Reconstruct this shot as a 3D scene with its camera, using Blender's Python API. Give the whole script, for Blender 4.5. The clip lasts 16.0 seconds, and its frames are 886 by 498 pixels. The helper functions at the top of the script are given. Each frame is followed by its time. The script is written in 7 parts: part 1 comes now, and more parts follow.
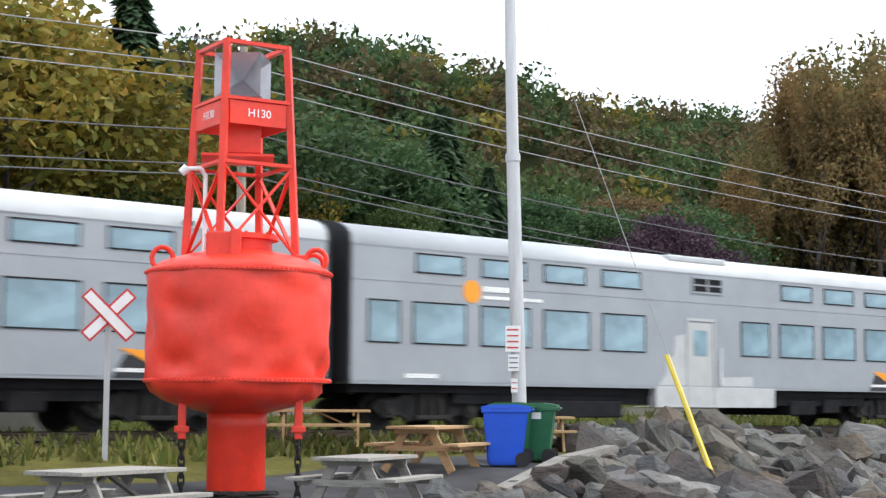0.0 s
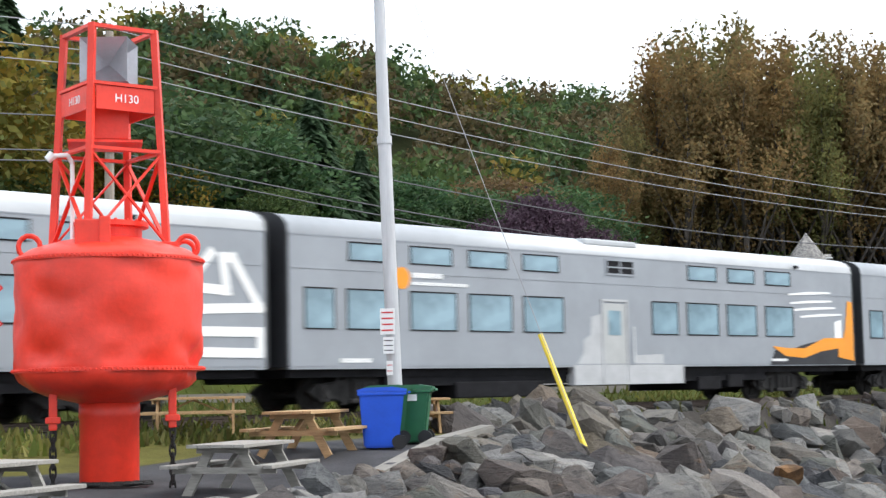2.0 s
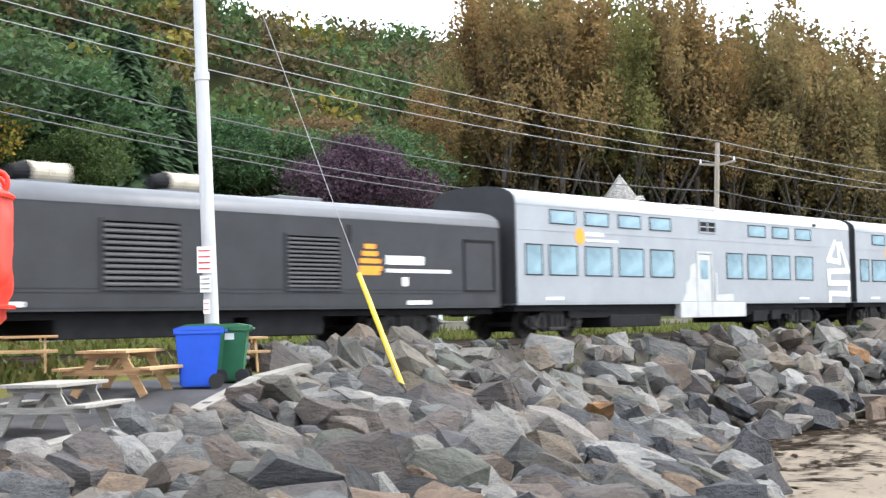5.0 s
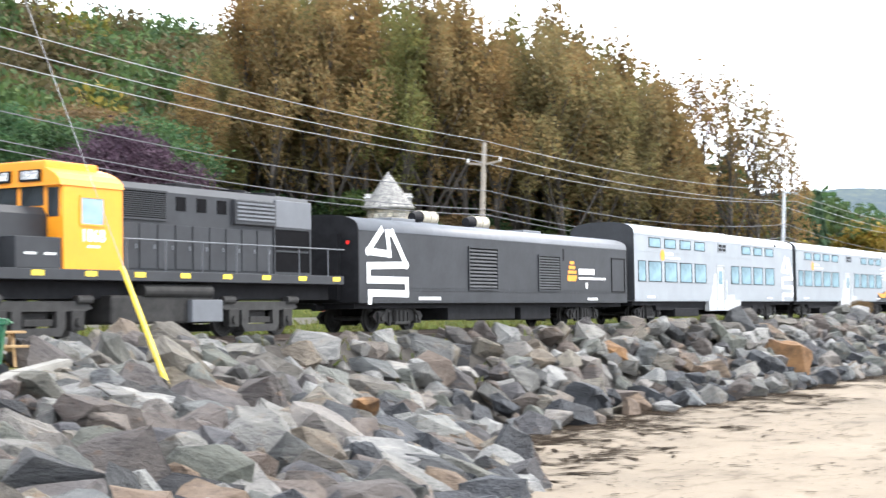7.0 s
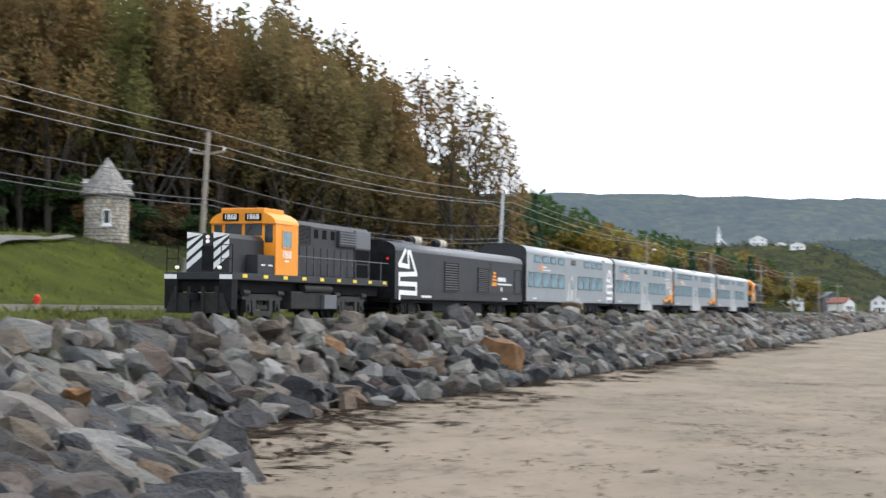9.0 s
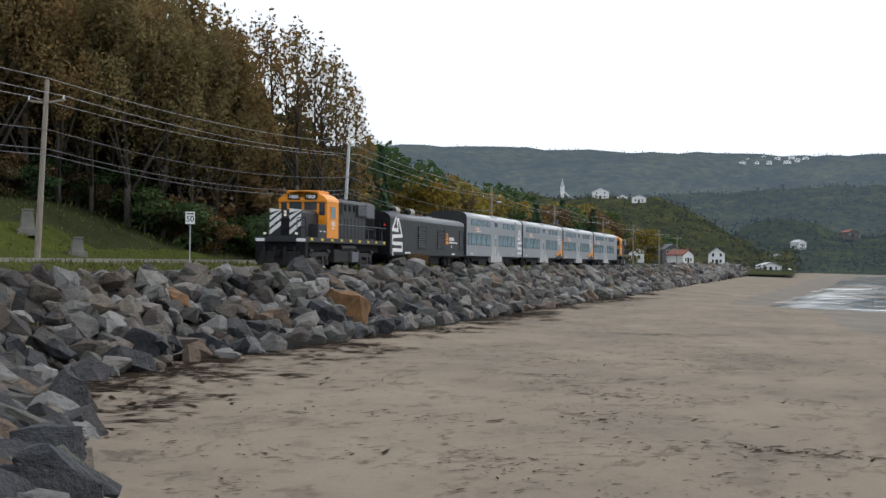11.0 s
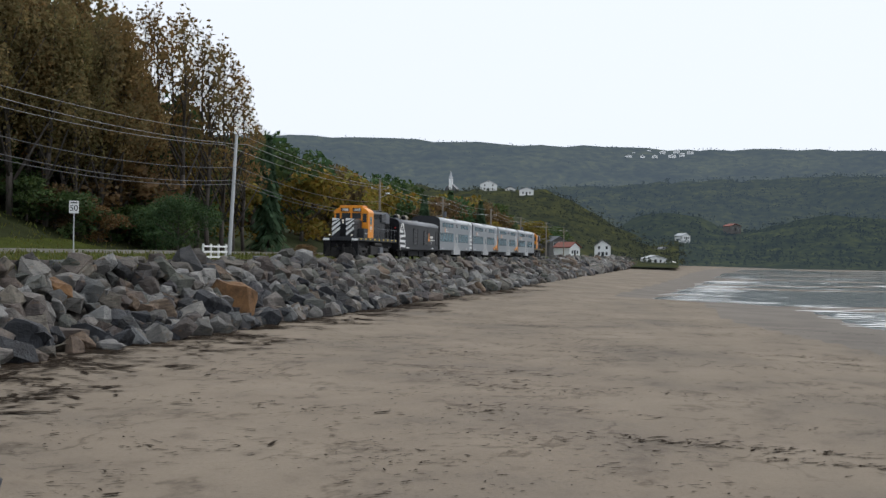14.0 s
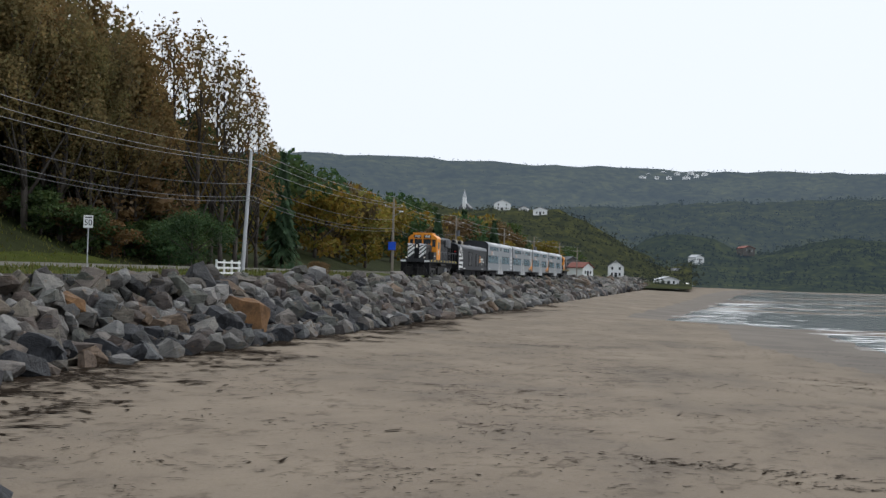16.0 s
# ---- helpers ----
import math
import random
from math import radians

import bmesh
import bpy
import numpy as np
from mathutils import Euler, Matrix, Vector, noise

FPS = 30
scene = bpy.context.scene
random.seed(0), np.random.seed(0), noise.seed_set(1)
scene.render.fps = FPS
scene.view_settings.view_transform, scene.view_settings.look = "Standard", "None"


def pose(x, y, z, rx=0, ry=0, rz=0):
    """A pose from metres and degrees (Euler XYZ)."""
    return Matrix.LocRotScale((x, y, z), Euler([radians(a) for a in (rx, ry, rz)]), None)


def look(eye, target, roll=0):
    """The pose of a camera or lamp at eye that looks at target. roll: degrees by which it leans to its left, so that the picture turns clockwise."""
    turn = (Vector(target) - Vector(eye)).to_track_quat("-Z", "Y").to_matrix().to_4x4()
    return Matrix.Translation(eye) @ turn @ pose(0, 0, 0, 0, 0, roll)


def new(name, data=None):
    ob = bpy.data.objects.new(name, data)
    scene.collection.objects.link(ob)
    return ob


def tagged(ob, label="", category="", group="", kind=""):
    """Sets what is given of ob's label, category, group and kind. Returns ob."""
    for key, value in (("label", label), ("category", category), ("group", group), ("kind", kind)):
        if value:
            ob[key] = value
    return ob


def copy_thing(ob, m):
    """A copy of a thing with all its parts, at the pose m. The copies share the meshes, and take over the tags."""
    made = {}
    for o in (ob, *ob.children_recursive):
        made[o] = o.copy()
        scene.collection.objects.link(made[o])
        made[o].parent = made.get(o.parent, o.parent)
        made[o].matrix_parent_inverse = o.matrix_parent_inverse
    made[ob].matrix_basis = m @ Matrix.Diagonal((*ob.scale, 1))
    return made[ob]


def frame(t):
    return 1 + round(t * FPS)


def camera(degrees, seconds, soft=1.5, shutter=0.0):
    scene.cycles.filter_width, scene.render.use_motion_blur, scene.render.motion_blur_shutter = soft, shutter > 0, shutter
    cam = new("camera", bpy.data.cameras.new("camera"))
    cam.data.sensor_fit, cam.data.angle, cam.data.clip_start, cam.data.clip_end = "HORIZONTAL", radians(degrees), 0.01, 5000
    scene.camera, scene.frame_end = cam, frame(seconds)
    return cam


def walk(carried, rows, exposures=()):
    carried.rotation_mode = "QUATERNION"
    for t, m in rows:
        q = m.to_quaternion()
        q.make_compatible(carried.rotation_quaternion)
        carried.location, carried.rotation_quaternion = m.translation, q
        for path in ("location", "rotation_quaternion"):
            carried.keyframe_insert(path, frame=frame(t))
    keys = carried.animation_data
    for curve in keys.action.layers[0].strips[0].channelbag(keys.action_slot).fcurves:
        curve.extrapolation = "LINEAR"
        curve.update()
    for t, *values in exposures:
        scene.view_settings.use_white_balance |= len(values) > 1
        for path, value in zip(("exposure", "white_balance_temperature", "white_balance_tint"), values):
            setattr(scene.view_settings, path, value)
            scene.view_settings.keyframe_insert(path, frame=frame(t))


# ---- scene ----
# camera: stands on the shore, pans with the train, track runs along +Y
EYE = 3.6
cam = camera(31.9, 16.0, soft=1.4, shutter=0.5)
PATH = (
    (0.0, 49.20, 5.80, 0.27), (0.5, 48.49, 5.87, -0.34), (1.0, 46.61, 5.50, -0.09), (1.5, 45.54, 5.15, -0.77),
    (2.0, 44.50, 5.13, -1.18), (2.5, 44.02, 5.14, -0.79), (3.0, 42.38, 4.96, -1.26), (3.5, 40.09, 4.04, -2.26),
    (3.7, 39.50, 3.51, -2.20), (5.8, 37.10, 2.91, -1.20), (6.0, 36.32, 3.11, -1.51), (6.5, 32.23, 2.66, -1.77),
    (7.0, 29.27, 2.43, -0.85), (7.5, 26.25, 1.90, -0.21), (8.0, 25.32, 1.80, 0.26), (8.5, 22.85, 2.20, 0.67),
    (9.0, 19.00, 2.18, 0.62), (9.5, 16.41, 1.17, 0.45), (10.0, 13.94, 0.10, 0.70), (10.2, 13.67, -0.03, 0.64),
    (12.3, 10.77, 1.45, 0.99), (12.5, 9.85, 1.29, 0.91), (13.0, 9.00, 1.06, 1.05), (13.5, 8.91, 0.55, 1.07),
    (14.0, 9.15, 0.20, 0.91), (14.5, 9.18, 0.30, 1.10), (15.0, 9.55, 0.45, 1.53), (15.5, 9.62, 0.85, 1.62),
    (16.0, 9.65, 0.88, 1.59))
walk(cam, [(t, pose(0, 0, EYE, 90 + up, 0, turn) @ pose(0, 0, 0, 0, 0, lean)) for t, turn, up, lean in PATH],
     exposures=((0, -1.18), (3.5, -1.08), (5.8, -0.2), (7, -0.15), (8, -0.5), (9, -1.28), (9.5, -1.6), (10, -1.77), (12.3, -2.14), (16, -2.16)))

# world: bright overcast sky, a wide soft sun over the sea
SUN_UP, SUN_TURN = 46, 52
world = bpy.data.worlds.new("world")
scene.world = world
world.use_nodes = True
wn, wl = world.node_tree.nodes, world.node_tree.links
wn.clear()
w_out, w_bg, w_sky = wn.new("ShaderNodeOutputWorld"), wn.new("ShaderNodeBackground"), wn.new("ShaderNodeTexSky")
w_sky.sky_type, w_sky.sun_disc = "NISHITA", False
w_sky.sun_elevation, w_sky.sun_rotation = radians(SUN_UP), radians(90 - SUN_TURN)
w_sky.dust_density, w_sky.air_density = 5.0, 1.0
w_sat, w_mix = wn.new("ShaderNodeHueSaturation"), wn.new("ShaderNodeMixRGB")
w_sat.inputs["Saturation"].default_value = 0.45
w_mix.inputs[0].default_value = 0.92
w_mix.inputs[2].default_value = (48.0, 51.5, 57.0, 1)
wl.new(w_sky.outputs[0], w_sat.inputs["Color"])
wl.new(w_sat.outputs[0], w_mix.inputs[1])
wl.new(w_mix.outputs[0], w_bg.inputs[0])
w_bg.inputs[1].default_value = 0.090
wl.new(w_bg.outputs[0], w_out.inputs[0])

sun_data = bpy.data.lights.new("sun", "SUN")
sun_data.energy, sun_data.angle, sun_data.color = 6.6, radians(18), (1.0, 0.96, 0.91)
sun = new("sun", sun_data)
sun.matrix_world = look((60 * math.cos(radians(SUN_TURN)), 60 * math.sin(radians(SUN_TURN)) + 30, 60 * math.tan(radians(SUN_UP))), (0, 30, 0))

# ---- materials ----
def shader(name):
    m = bpy.data.materials.new(name)
    m.use_nodes = True
    n, l = m.node_tree.nodes, m.node_tree.links
    return m, n, l, n["Principled BSDF"]


def grain(n, l, size, detail=6, rough=0.6, coord="Object", stretch=None):
    tc, mp, tx = n.new("ShaderNodeTexCoord"), n.new("ShaderNodeMapping"), n.new("ShaderNodeTexNoise")
    tx.inputs["Scale"].default_value, tx.inputs["Detail"].default_value, tx.inputs["Roughness"].default_value = 1 / size, detail, rough
    if stretch:
        mp.inputs["Scale"].default_value = stretch
    l.new(tc.outputs[coord], mp.inputs[0])
    l.new(mp.outputs[0], tx.inputs[0])
    return tx.outputs[0]


def ramp(n, l, src, stops):
    r = n.new("ShaderNodeValToRGB")
    e = r.color_ramp.elements
    while len(e) < len(stops):
        e.new(0.5)
    for i, (pos, col) in enumerate(stops):
        e[i].position, e[i].color = pos, (*col, 1)
    l.new(src, r.inputs[0])
    return r.outputs[0]


def blend(n, l, a, b, fac, mode="MIX"):
    m = n.new("ShaderNodeMixRGB")
    m.blend_type = mode
    for i, v in ((0, fac), (1, a), (2, b)):
        if isinstance(v, (int, float)):
            m.inputs[i].default_value = v
        elif isinstance(v, tuple):
            m.inputs[i].default_value = (*v, 1)
        else:
            l.new(v, m.inputs[i])
    return m.outputs[0]


def relief(n, l, b, src, strength=0.3, dist=0.02):
    bp = n.new("ShaderNodeBump")
    bp.inputs["Strength"].default_value, bp.inputs["Distance"].default_value = strength, dist
    l.new(src, bp.inputs["Height"])
    l.new(bp.outputs[0], b.inputs["Normal"])


def surface(name, col, rough=0.6, metal=0.0, vary=0.25, size=0.3, bump=0.15, dist=0.01, spec=0.4, fine=None, coord="Object", stretch=None):
    """Colour with stains at one scale and grain at another, and fine relief."""
    m, n, l, b = shader(name)
    big = grain(n, l, size, 5, 0.6, coord, stretch)
    small = grain(n, l, fine or size / 12, 4, 0.7, coord, stretch)
    dark = tuple(c * (1 - vary) for c in col)
    lite = tuple(min(1, c * (1 + vary * 0.6)) for c in col)
    c1 = ramp(n, l, big, [(0.3, dark), (0.7, lite)])
    c2 = ramp(n, l, small, [(0.25, (1 - vary * 0.7,) * 3), (0.75, (1, 1, 1))])
    l.new(blend(n, l, c1, c2, 1.0, "MULTIPLY"), b.inputs["Base Color"])
    b.inputs["Roughness"].default_value, b.inputs["Metallic"].default_value = rough, metal
    b.inputs["Specular IOR Level"].default_value = spec
    if bump:
        relief(n, l, b, small, bump, dist)
    return m


def varied(name, cols, rough=0.85, island=False, size=0.3, bump=0.5, dist=0.03, trans=0.0, spec=0.25, tint=None):
    """One of several colours a piece, picked by the piece's random number, with veins and grain on it."""
    m, n, l, b = shader(name)
    if island:
        src = n.new("ShaderNodeNewGeometry").outputs["Random Per Island"]
    else:
        src = n.new("ShaderNodeObjectInfo").outputs["Random"]
    r = n.new("ShaderNodeValToRGB")
    e = r.color_ramp.elements
    while len(e) < len(cols):
        e.new(0.5)
    for i, c in enumerate(cols):
        e[i].position, e[i].color = i / max(1, len(cols) - 1), (*c, 1)
    l.new(src, r.inputs[0])
    coord = "Object"
    big, small = grain(n, l, size, 6, 0.65, coord), grain(n, l, size / 9, 5, 0.7, coord)
    c1 = blend(n, l, r.outputs[0], ramp(n, l, big, [(0.3, (0.42, 0.42, 0.43)), (0.5, (0.92, 0.92, 0.92)), (0.72, (1.5, 1.47, 1.4))]), 1.0, "MULTIPLY")
    lo, hi = (0.62, 1.2) if bump else (0.85, 1.1)
    c2 = blend(n, l, c1, ramp(n, l, small, [(0.3, (lo, lo, lo)), (0.7, (hi, hi, hi * 0.98))]), 1.0, "MULTIPLY")
    if tint:
        c2 = blend(n, l, c2, ramp(n, l, n.new("ShaderNodeObjectInfo").outputs["Random"], tint), 1.0, "MULTIPLY")
    if bump:
        veins = grain(n, l, size * 0.9, 5, 0.65, coord, (1.0, 1.4, 4.0))
        c2 = blend(n, l, c2, ramp(n, l, veins, [(0.36, (0.62, 0.62, 0.64)), (0.5, (1, 1, 1)), (0.66, (1.32, 1.28, 1.2))]), 1.0, "MULTIPLY")
        big = blend(n, l, big, veins, 0.5)
    l.new(c2, b.inputs["Base Color"])
    b.inputs["Roughness"].default_value, b.inputs["Specular IOR Level"].default_value = rough, spec
    if bump:
        relief(n, l, b, big, bump, dist)
    if trans:
        tr, mx = n.new("ShaderNodeBsdfTranslucent"), n.new("ShaderNodeMixShader")
        l.new(c2, tr.inputs[0])
        mx.inputs[0].default_value = trans
        l.new(b.outputs[0], mx.inputs[1])
        l.new(tr.outputs[0], mx.inputs[2])
        l.new(mx.outputs[0], n["Material Output"].inputs[0])
    return m


def plain(name, col, rough=0.5, metal=0.0, spec=0.5):
    m, n, l, b = shader(name)
    g = grain(n, l, 0.15, 4)
    l.new(ramp(n, l, g, [(0.3, tuple(c * 0.88 for c in col)), (0.7, col)]), b.inputs["Base Color"])
    b.inputs["Roughness"].default_value, b.inputs["Metallic"].default_value = rough, metal
    b.inputs["Specular IOR Level"].default_value = spec
    return m


def glow(name, col, power):
    m, n, l, b = shader(name)
    b.inputs["Base Color"].default_value = (*col, 1)
    b.inputs["Emission Color"].default_value = (*col, 1)
    b.inputs["Emission Strength"].default_value = power
    return m


M_GRASS = surface("grass", (0.052, 0.065, 0.008), 0.95, vary=0.45, size=2.5, bump=0.8, dist=0.06, fine=0.12, spec=0.1)
M_DRYGRASS = surface("dry_grass", (0.120, 0.112, 0.030), 0.95, vary=0.45, size=1.2, bump=0.8, dist=0.05, fine=0.08, spec=0.1)
M_GRAVEL = surface("gravel", (0.074, 0.074, 0.079), 0.95, vary=0.4, size=1.5, bump=0.9, dist=0.02, fine=0.03, spec=0.15)
M_BALLAST = surface("ballast", (0.056, 0.050, 0.044), 0.95, vary=0.45, size=0.8, bump=1.0, dist=0.04, fine=0.05, spec=0.15)
# Forest floor, and the lawn by the poplars with tree shade in its colour.
M_FLOOR_SHADED_LAWN = surface("forest_floor_shaded_lawn", (0.030, 0.036, 0.014), 0.95, vary=0.4, size=3, bump=0.5, dist=0.1, spec=0.05)


def sand(name):
    """Dry sand with damp patches, broken tide lines and crumbs."""
    m, n, l, b = shader(name)
    small, mid, big = grain(n, l, 0.09, 4, 0.7), grain(n, l, 1.4, 6, 0.65, "Object", (1, 0.5, 1)), grain(n, l, 7.0, 6, 0.6, "Object", (1, 0.6, 1))
    c = ramp(n, l, big, [(0.3, (0.140, 0.118, 0.094)), (0.5, (0.186, 0.152, 0.115)), (0.7, (0.222, 0.184, 0.140))])
    c = blend(n, l, c, ramp(n, l, mid, [(0.30, (0.74, 0.73, 0.73)), (0.44, (0.97, 0.97, 0.97)), (0.7, (1.06, 1.06, 1.05))]), 1.0, "MULTIPLY")
    c = blend(n, l, c, ramp(n, l, small, [(0.28, (0.70, 0.69, 0.68)), (0.42, (0.98, 0.98, 0.98)), (0.75, (1.06, 1.06, 1.05))]), 1.0, "MULTIPLY")
    line = grain(n, l, 9.0, 7, 0.62, "Object", (1, 0.45, 1))
    tide = ramp(n, l, line, [(0.425, (1, 1, 1)), (0.44, (0.64, 0.62, 0.60)), (0.452, (1, 1, 1)), (0.535, (1, 1, 1)), (0.547, (0.66, 0.64, 0.62)), (0.556, (1, 1, 1))])
    gap = ramp(n, l, grain(n, l, 2.2, 5, 0.7), [(0.47, (0, 0, 0)), (0.56, (1, 1, 1))])
    c = blend(n, l, c, blend(n, l, (1, 1, 1), tide, gap), 1.0, "MULTIPLY")
    l.new(c, b.inputs["Base Color"])
    b.inputs["Roughness"].default_value, b.inputs["Specular IOR Level"].default_value = 0.9, 0.12
    relief(n, l, b, small, 0.7, 0.03)
    return m


M_SAND = sand("sand")
M_WET = surface("wet_sand", (0.148, 0.126, 0.102), 0.75, vary=0.3, size=6.0, bump=0.3, dist=0.03, fine=0.3, spec=0.15)
M_ASPHALT = surface("asphalt", (0.075, 0.075, 0.078), 0.9, vary=0.25, size=2.0, bump=0.4, dist=0.005, fine=0.02, spec=0.2)
M_PATH = surface("path", (0.15, 0.145, 0.138), 0.9, vary=0.25, size=2.0, bump=0.4, dist=0.01, fine=0.05, spec=0.2)
M_CONC = surface("concrete", (0.235, 0.224, 0.20), 0.85, vary=0.28, size=0.9, bump=0.5, dist=0.01, fine=0.05, spec=0.25)
ROCKS = [(0.139, 0.137, 0.132), (0.181, 0.173, 0.158), (0.032, 0.034, 0.038), (0.238, 0.233, 0.223), (0.113, 0.088, 0.072), (0.072, 0.072, 0.078), (0.151, 0.107, 0.075), (0.104, 0.102, 0.088),
         (0.021, 0.023, 0.028), (0.166, 0.147, 0.120), (0.053, 0.051, 0.054), (0.106, 0.085, 0.070), (0.225, 0.223, 0.216), (0.081, 0.084, 0.069), (0.116, 0.119, 0.125)]


def rock_material(name, island):
    """Broken quarry stone: one of several greys and tans a piece, with bedding streaks, rust stains and grain."""
    m, n, l, b = shader(name)
    src = n.new("ShaderNodeNewGeometry").outputs["Random Per Island"] if island else n.new("ShaderNodeObjectInfo").outputs["Random"]
    c = ramp(n, l, src, [(i / (len(ROCKS) - 1), v) for i, v in enumerate(ROCKS)])
    big, fine, beds = grain(n, l, 0.7, 5, 0.6), grain(n, l, 0.035, 4, 0.7), grain(n, l, 0.42, 6, 0.7, "Object", (0.8, 1.3, 5.0))
    stain = grain(n, l, 0.45, 4, 0.6, "Object", (1.0, 0.7, 1.6))
    c = blend(n, l, c, ramp(n, l, big, [(0.3, (0.70, 0.70, 0.72)), (0.5, (1, 1, 1)), (0.7, (1.22, 1.2, 1.16))]), 1.0, "MULTIPLY")
    c = blend(n, l, c, ramp(n, l, beds, [(0.36, (0.55, 0.55, 0.57)), (0.46, (1, 1, 1)), (0.60, (1.05, 1.04, 1.02)), (0.68, (1.4, 1.37, 1.3))]), 1.0, "MULTIPLY")
    c = blend(n, l, c, ramp(n, l, fine, [(0.3, (0.80, 0.80, 0.80)), (0.7, (1.14, 1.14, 1.13))]), 1.0, "MULTIPLY")
    c = blend(n, l, c, (0.17, 0.105, 0.058), ramp(n, l, stain, [(0.60, (0, 0, 0)), (0.72, (0.55, 0.55, 0.55))]))
    l.new(c, b.inputs["Base Color"])
    b.inputs["Roughness"].default_value, b.inputs["Specular IOR Level"].default_value = 0.85, 0.25
    chips = grain(n, l, 0.20, 7, 0.72, "Object", (1.0, 1.2, 2.0))
    relief(n, l, b, blend(n, l, chips, beds, 0.4), 1.0, 0.16)
    return m


M_ROCK = rock_material("rock", False)
M_ROCKS = rock_material("rocks", True)
M_ORANGEROCK = surface("orange_rock", (0.215, 0.112, 0.046), 0.85, vary=0.75, size=0.5, bump=0.8, dist=0.04)
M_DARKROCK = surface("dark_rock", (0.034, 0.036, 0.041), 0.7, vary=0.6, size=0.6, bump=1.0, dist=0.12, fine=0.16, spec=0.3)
M_WEED = surface("seaweed", (0.030, 0.021, 0.014), 0.95, vary=0.4, size=0.3, bump=0.8, dist=0.02, spec=0.03)
M_BLADES = varied("grass_blades", [(0.080, 0.112, 0.022), (0.128, 0.134, 0.030), (0.165, 0.150, 0.050), (0.064, 0.096, 0.020)], 0.8, True, 2.0, 0, 0, 0.3)
M_STEEL = surface("rail_steel", (0.10, 0.075, 0.06), 0.5, 0.7, size=0.4)
M_TIE = surface("tie_wood", (0.06, 0.05, 0.042), 0.9, size=0.4)
M_SILVER = surface("silver_paint", (0.290, 0.312, 0.334), 0.42, 0.25, vary=0.10, size=1.6, bump=0.04, dist=0.004, fine=0.3)
M_ROOF = surface("roof_paint", (0.44, 0.46, 0.475), 0.45, 0.1, vary=0.12, size=1.4, bump=0.04, dist=0.004, fine=0.3)
M_BLACK = surface("charcoal_paint", (0.038, 0.040, 0.044), 0.5, vary=0.2, size=0.9, bump=0.05, dist=0.004, fine=0.2, spec=0.15)
M_BLACKROOF = surface("grey_roof_paint", (0.115, 0.122, 0.135), 0.5, vary=0.15, size=1.0, bump=0.05, dist=0.004, fine=0.2)
M_UNDER = surface("underframe_black", (0.016, 0.016, 0.018), 0.7, vary=0.4, size=0.4, bump=0.3, dist=0.01, spec=0.1)
M_TRUCK = surface("truck_grime", (0.034, 0.033, 0.032), 0.7, vary=0.4, size=0.3, bump=0.3, dist=0.01, spec=0.15)
M_FRAME = surface("truck_frame_grey", (0.046, 0.045, 0.044), 0.7, vary=0.35, size=0.3, bump=0.3, dist=0.01, spec=0.15)
M_SCREEN = surface("screen_black", (0.007, 0.007, 0.008), 0.8, vary=0.3, size=0.3, spec=0.05)
M_CREAM = surface("cream_enamel", (0.42, 0.38, 0.30), 0.5, vary=0.2, size=0.3)
M_STEPWELL = surface("step_well_paint", (0.43, 0.44, 0.445), 0.5, vary=0.15, size=0.5, bump=0.03)
M_ORANGE = surface("orange_paint", (0.80, 0.29, 0.015), 0.4, vary=0.1, size=0.9, bump=0.04, dist=0.003, fine=0.2)
M_YELLOW = surface("yellow_paint", (0.80, 0.60, 0.05), 0.5, vary=0.15, size=0.3)
M_WHITE = surface("white_paint", (0.78, 0.79, 0.78), 0.5, vary=0.08, size=0.5, bump=0.03)
M_GREYDOOR = surface("door_grey", (0.40, 0.41, 0.40), 0.5, vary=0.1, size=0.5, bump=0.03)
M_RED = surface("buoy_red", (0.80, 0.045, 0.022), 0.42, vary=0.22, size=0.8, bump=0.25, dist=0.02, fine=0.12)
M_ROOFRED = surface("dull_red_roof", (0.22, 0.075, 0.055), 0.8, vary=0.25, size=0.6)
M_SIGNRED = plain("sign_red", (0.55, 0.03, 0.03))
M_CHAIN = surface("chain_iron", (0.03, 0.028, 0.027), 0.7, 0.5, size=0.1)
M_MIRROR = surface("radar_metal", (0.55, 0.57, 0.60), 0.32, 0.7, vary=0.15, size=0.4)
M_GALV = surface("galvanised", (0.48, 0.49, 0.50), 0.5, 0.3, vary=0.15, size=0.5, stretch=(4, 4, 0.3))
M_POLEWOOD = surface("pole_wood", (0.30, 0.26, 0.21), 0.85, vary=0.3, size=0.3, stretch=(6, 6, 0.4))
M_GREYWOOD = surface("weathered_wood", (0.30, 0.285, 0.255), 0.85, vary=0.3, size=0.25, stretch=(8, 1, 8))
M_TANWOOD = surface("tan_wood", (0.46, 0.30, 0.15), 0.8, vary=0.3, size=0.25, stretch=(8, 1, 8))
M_BLUEBIN = surface("blue_plastic", (0.01, 0.09, 0.62), 0.4, vary=0.12, size=0.5, bump=0.03)
M_GREENBIN = surface("green_plastic", (0.02, 0.13, 0.055), 0.4, vary=0.15, size=0.5, bump=0.03)
M_RUBBER = plain("rubber", (0.02, 0.02, 0.02), 0.8)
M_WIRE = plain("wire_grey", (0.30, 0.30, 0.31), 0.6)
M_DARKWIRE = plain("wire_dark", (0.10, 0.10, 0.11), 0.6)
M_STONE = varied("tower_stone", [(0.48, 0.44, 0.37), (0.38, 0.35, 0.31), (0.55, 0.52, 0.47), (0.44, 0.37, 0.29)], 0.9, True, 0.3, 0.6, 0.02)
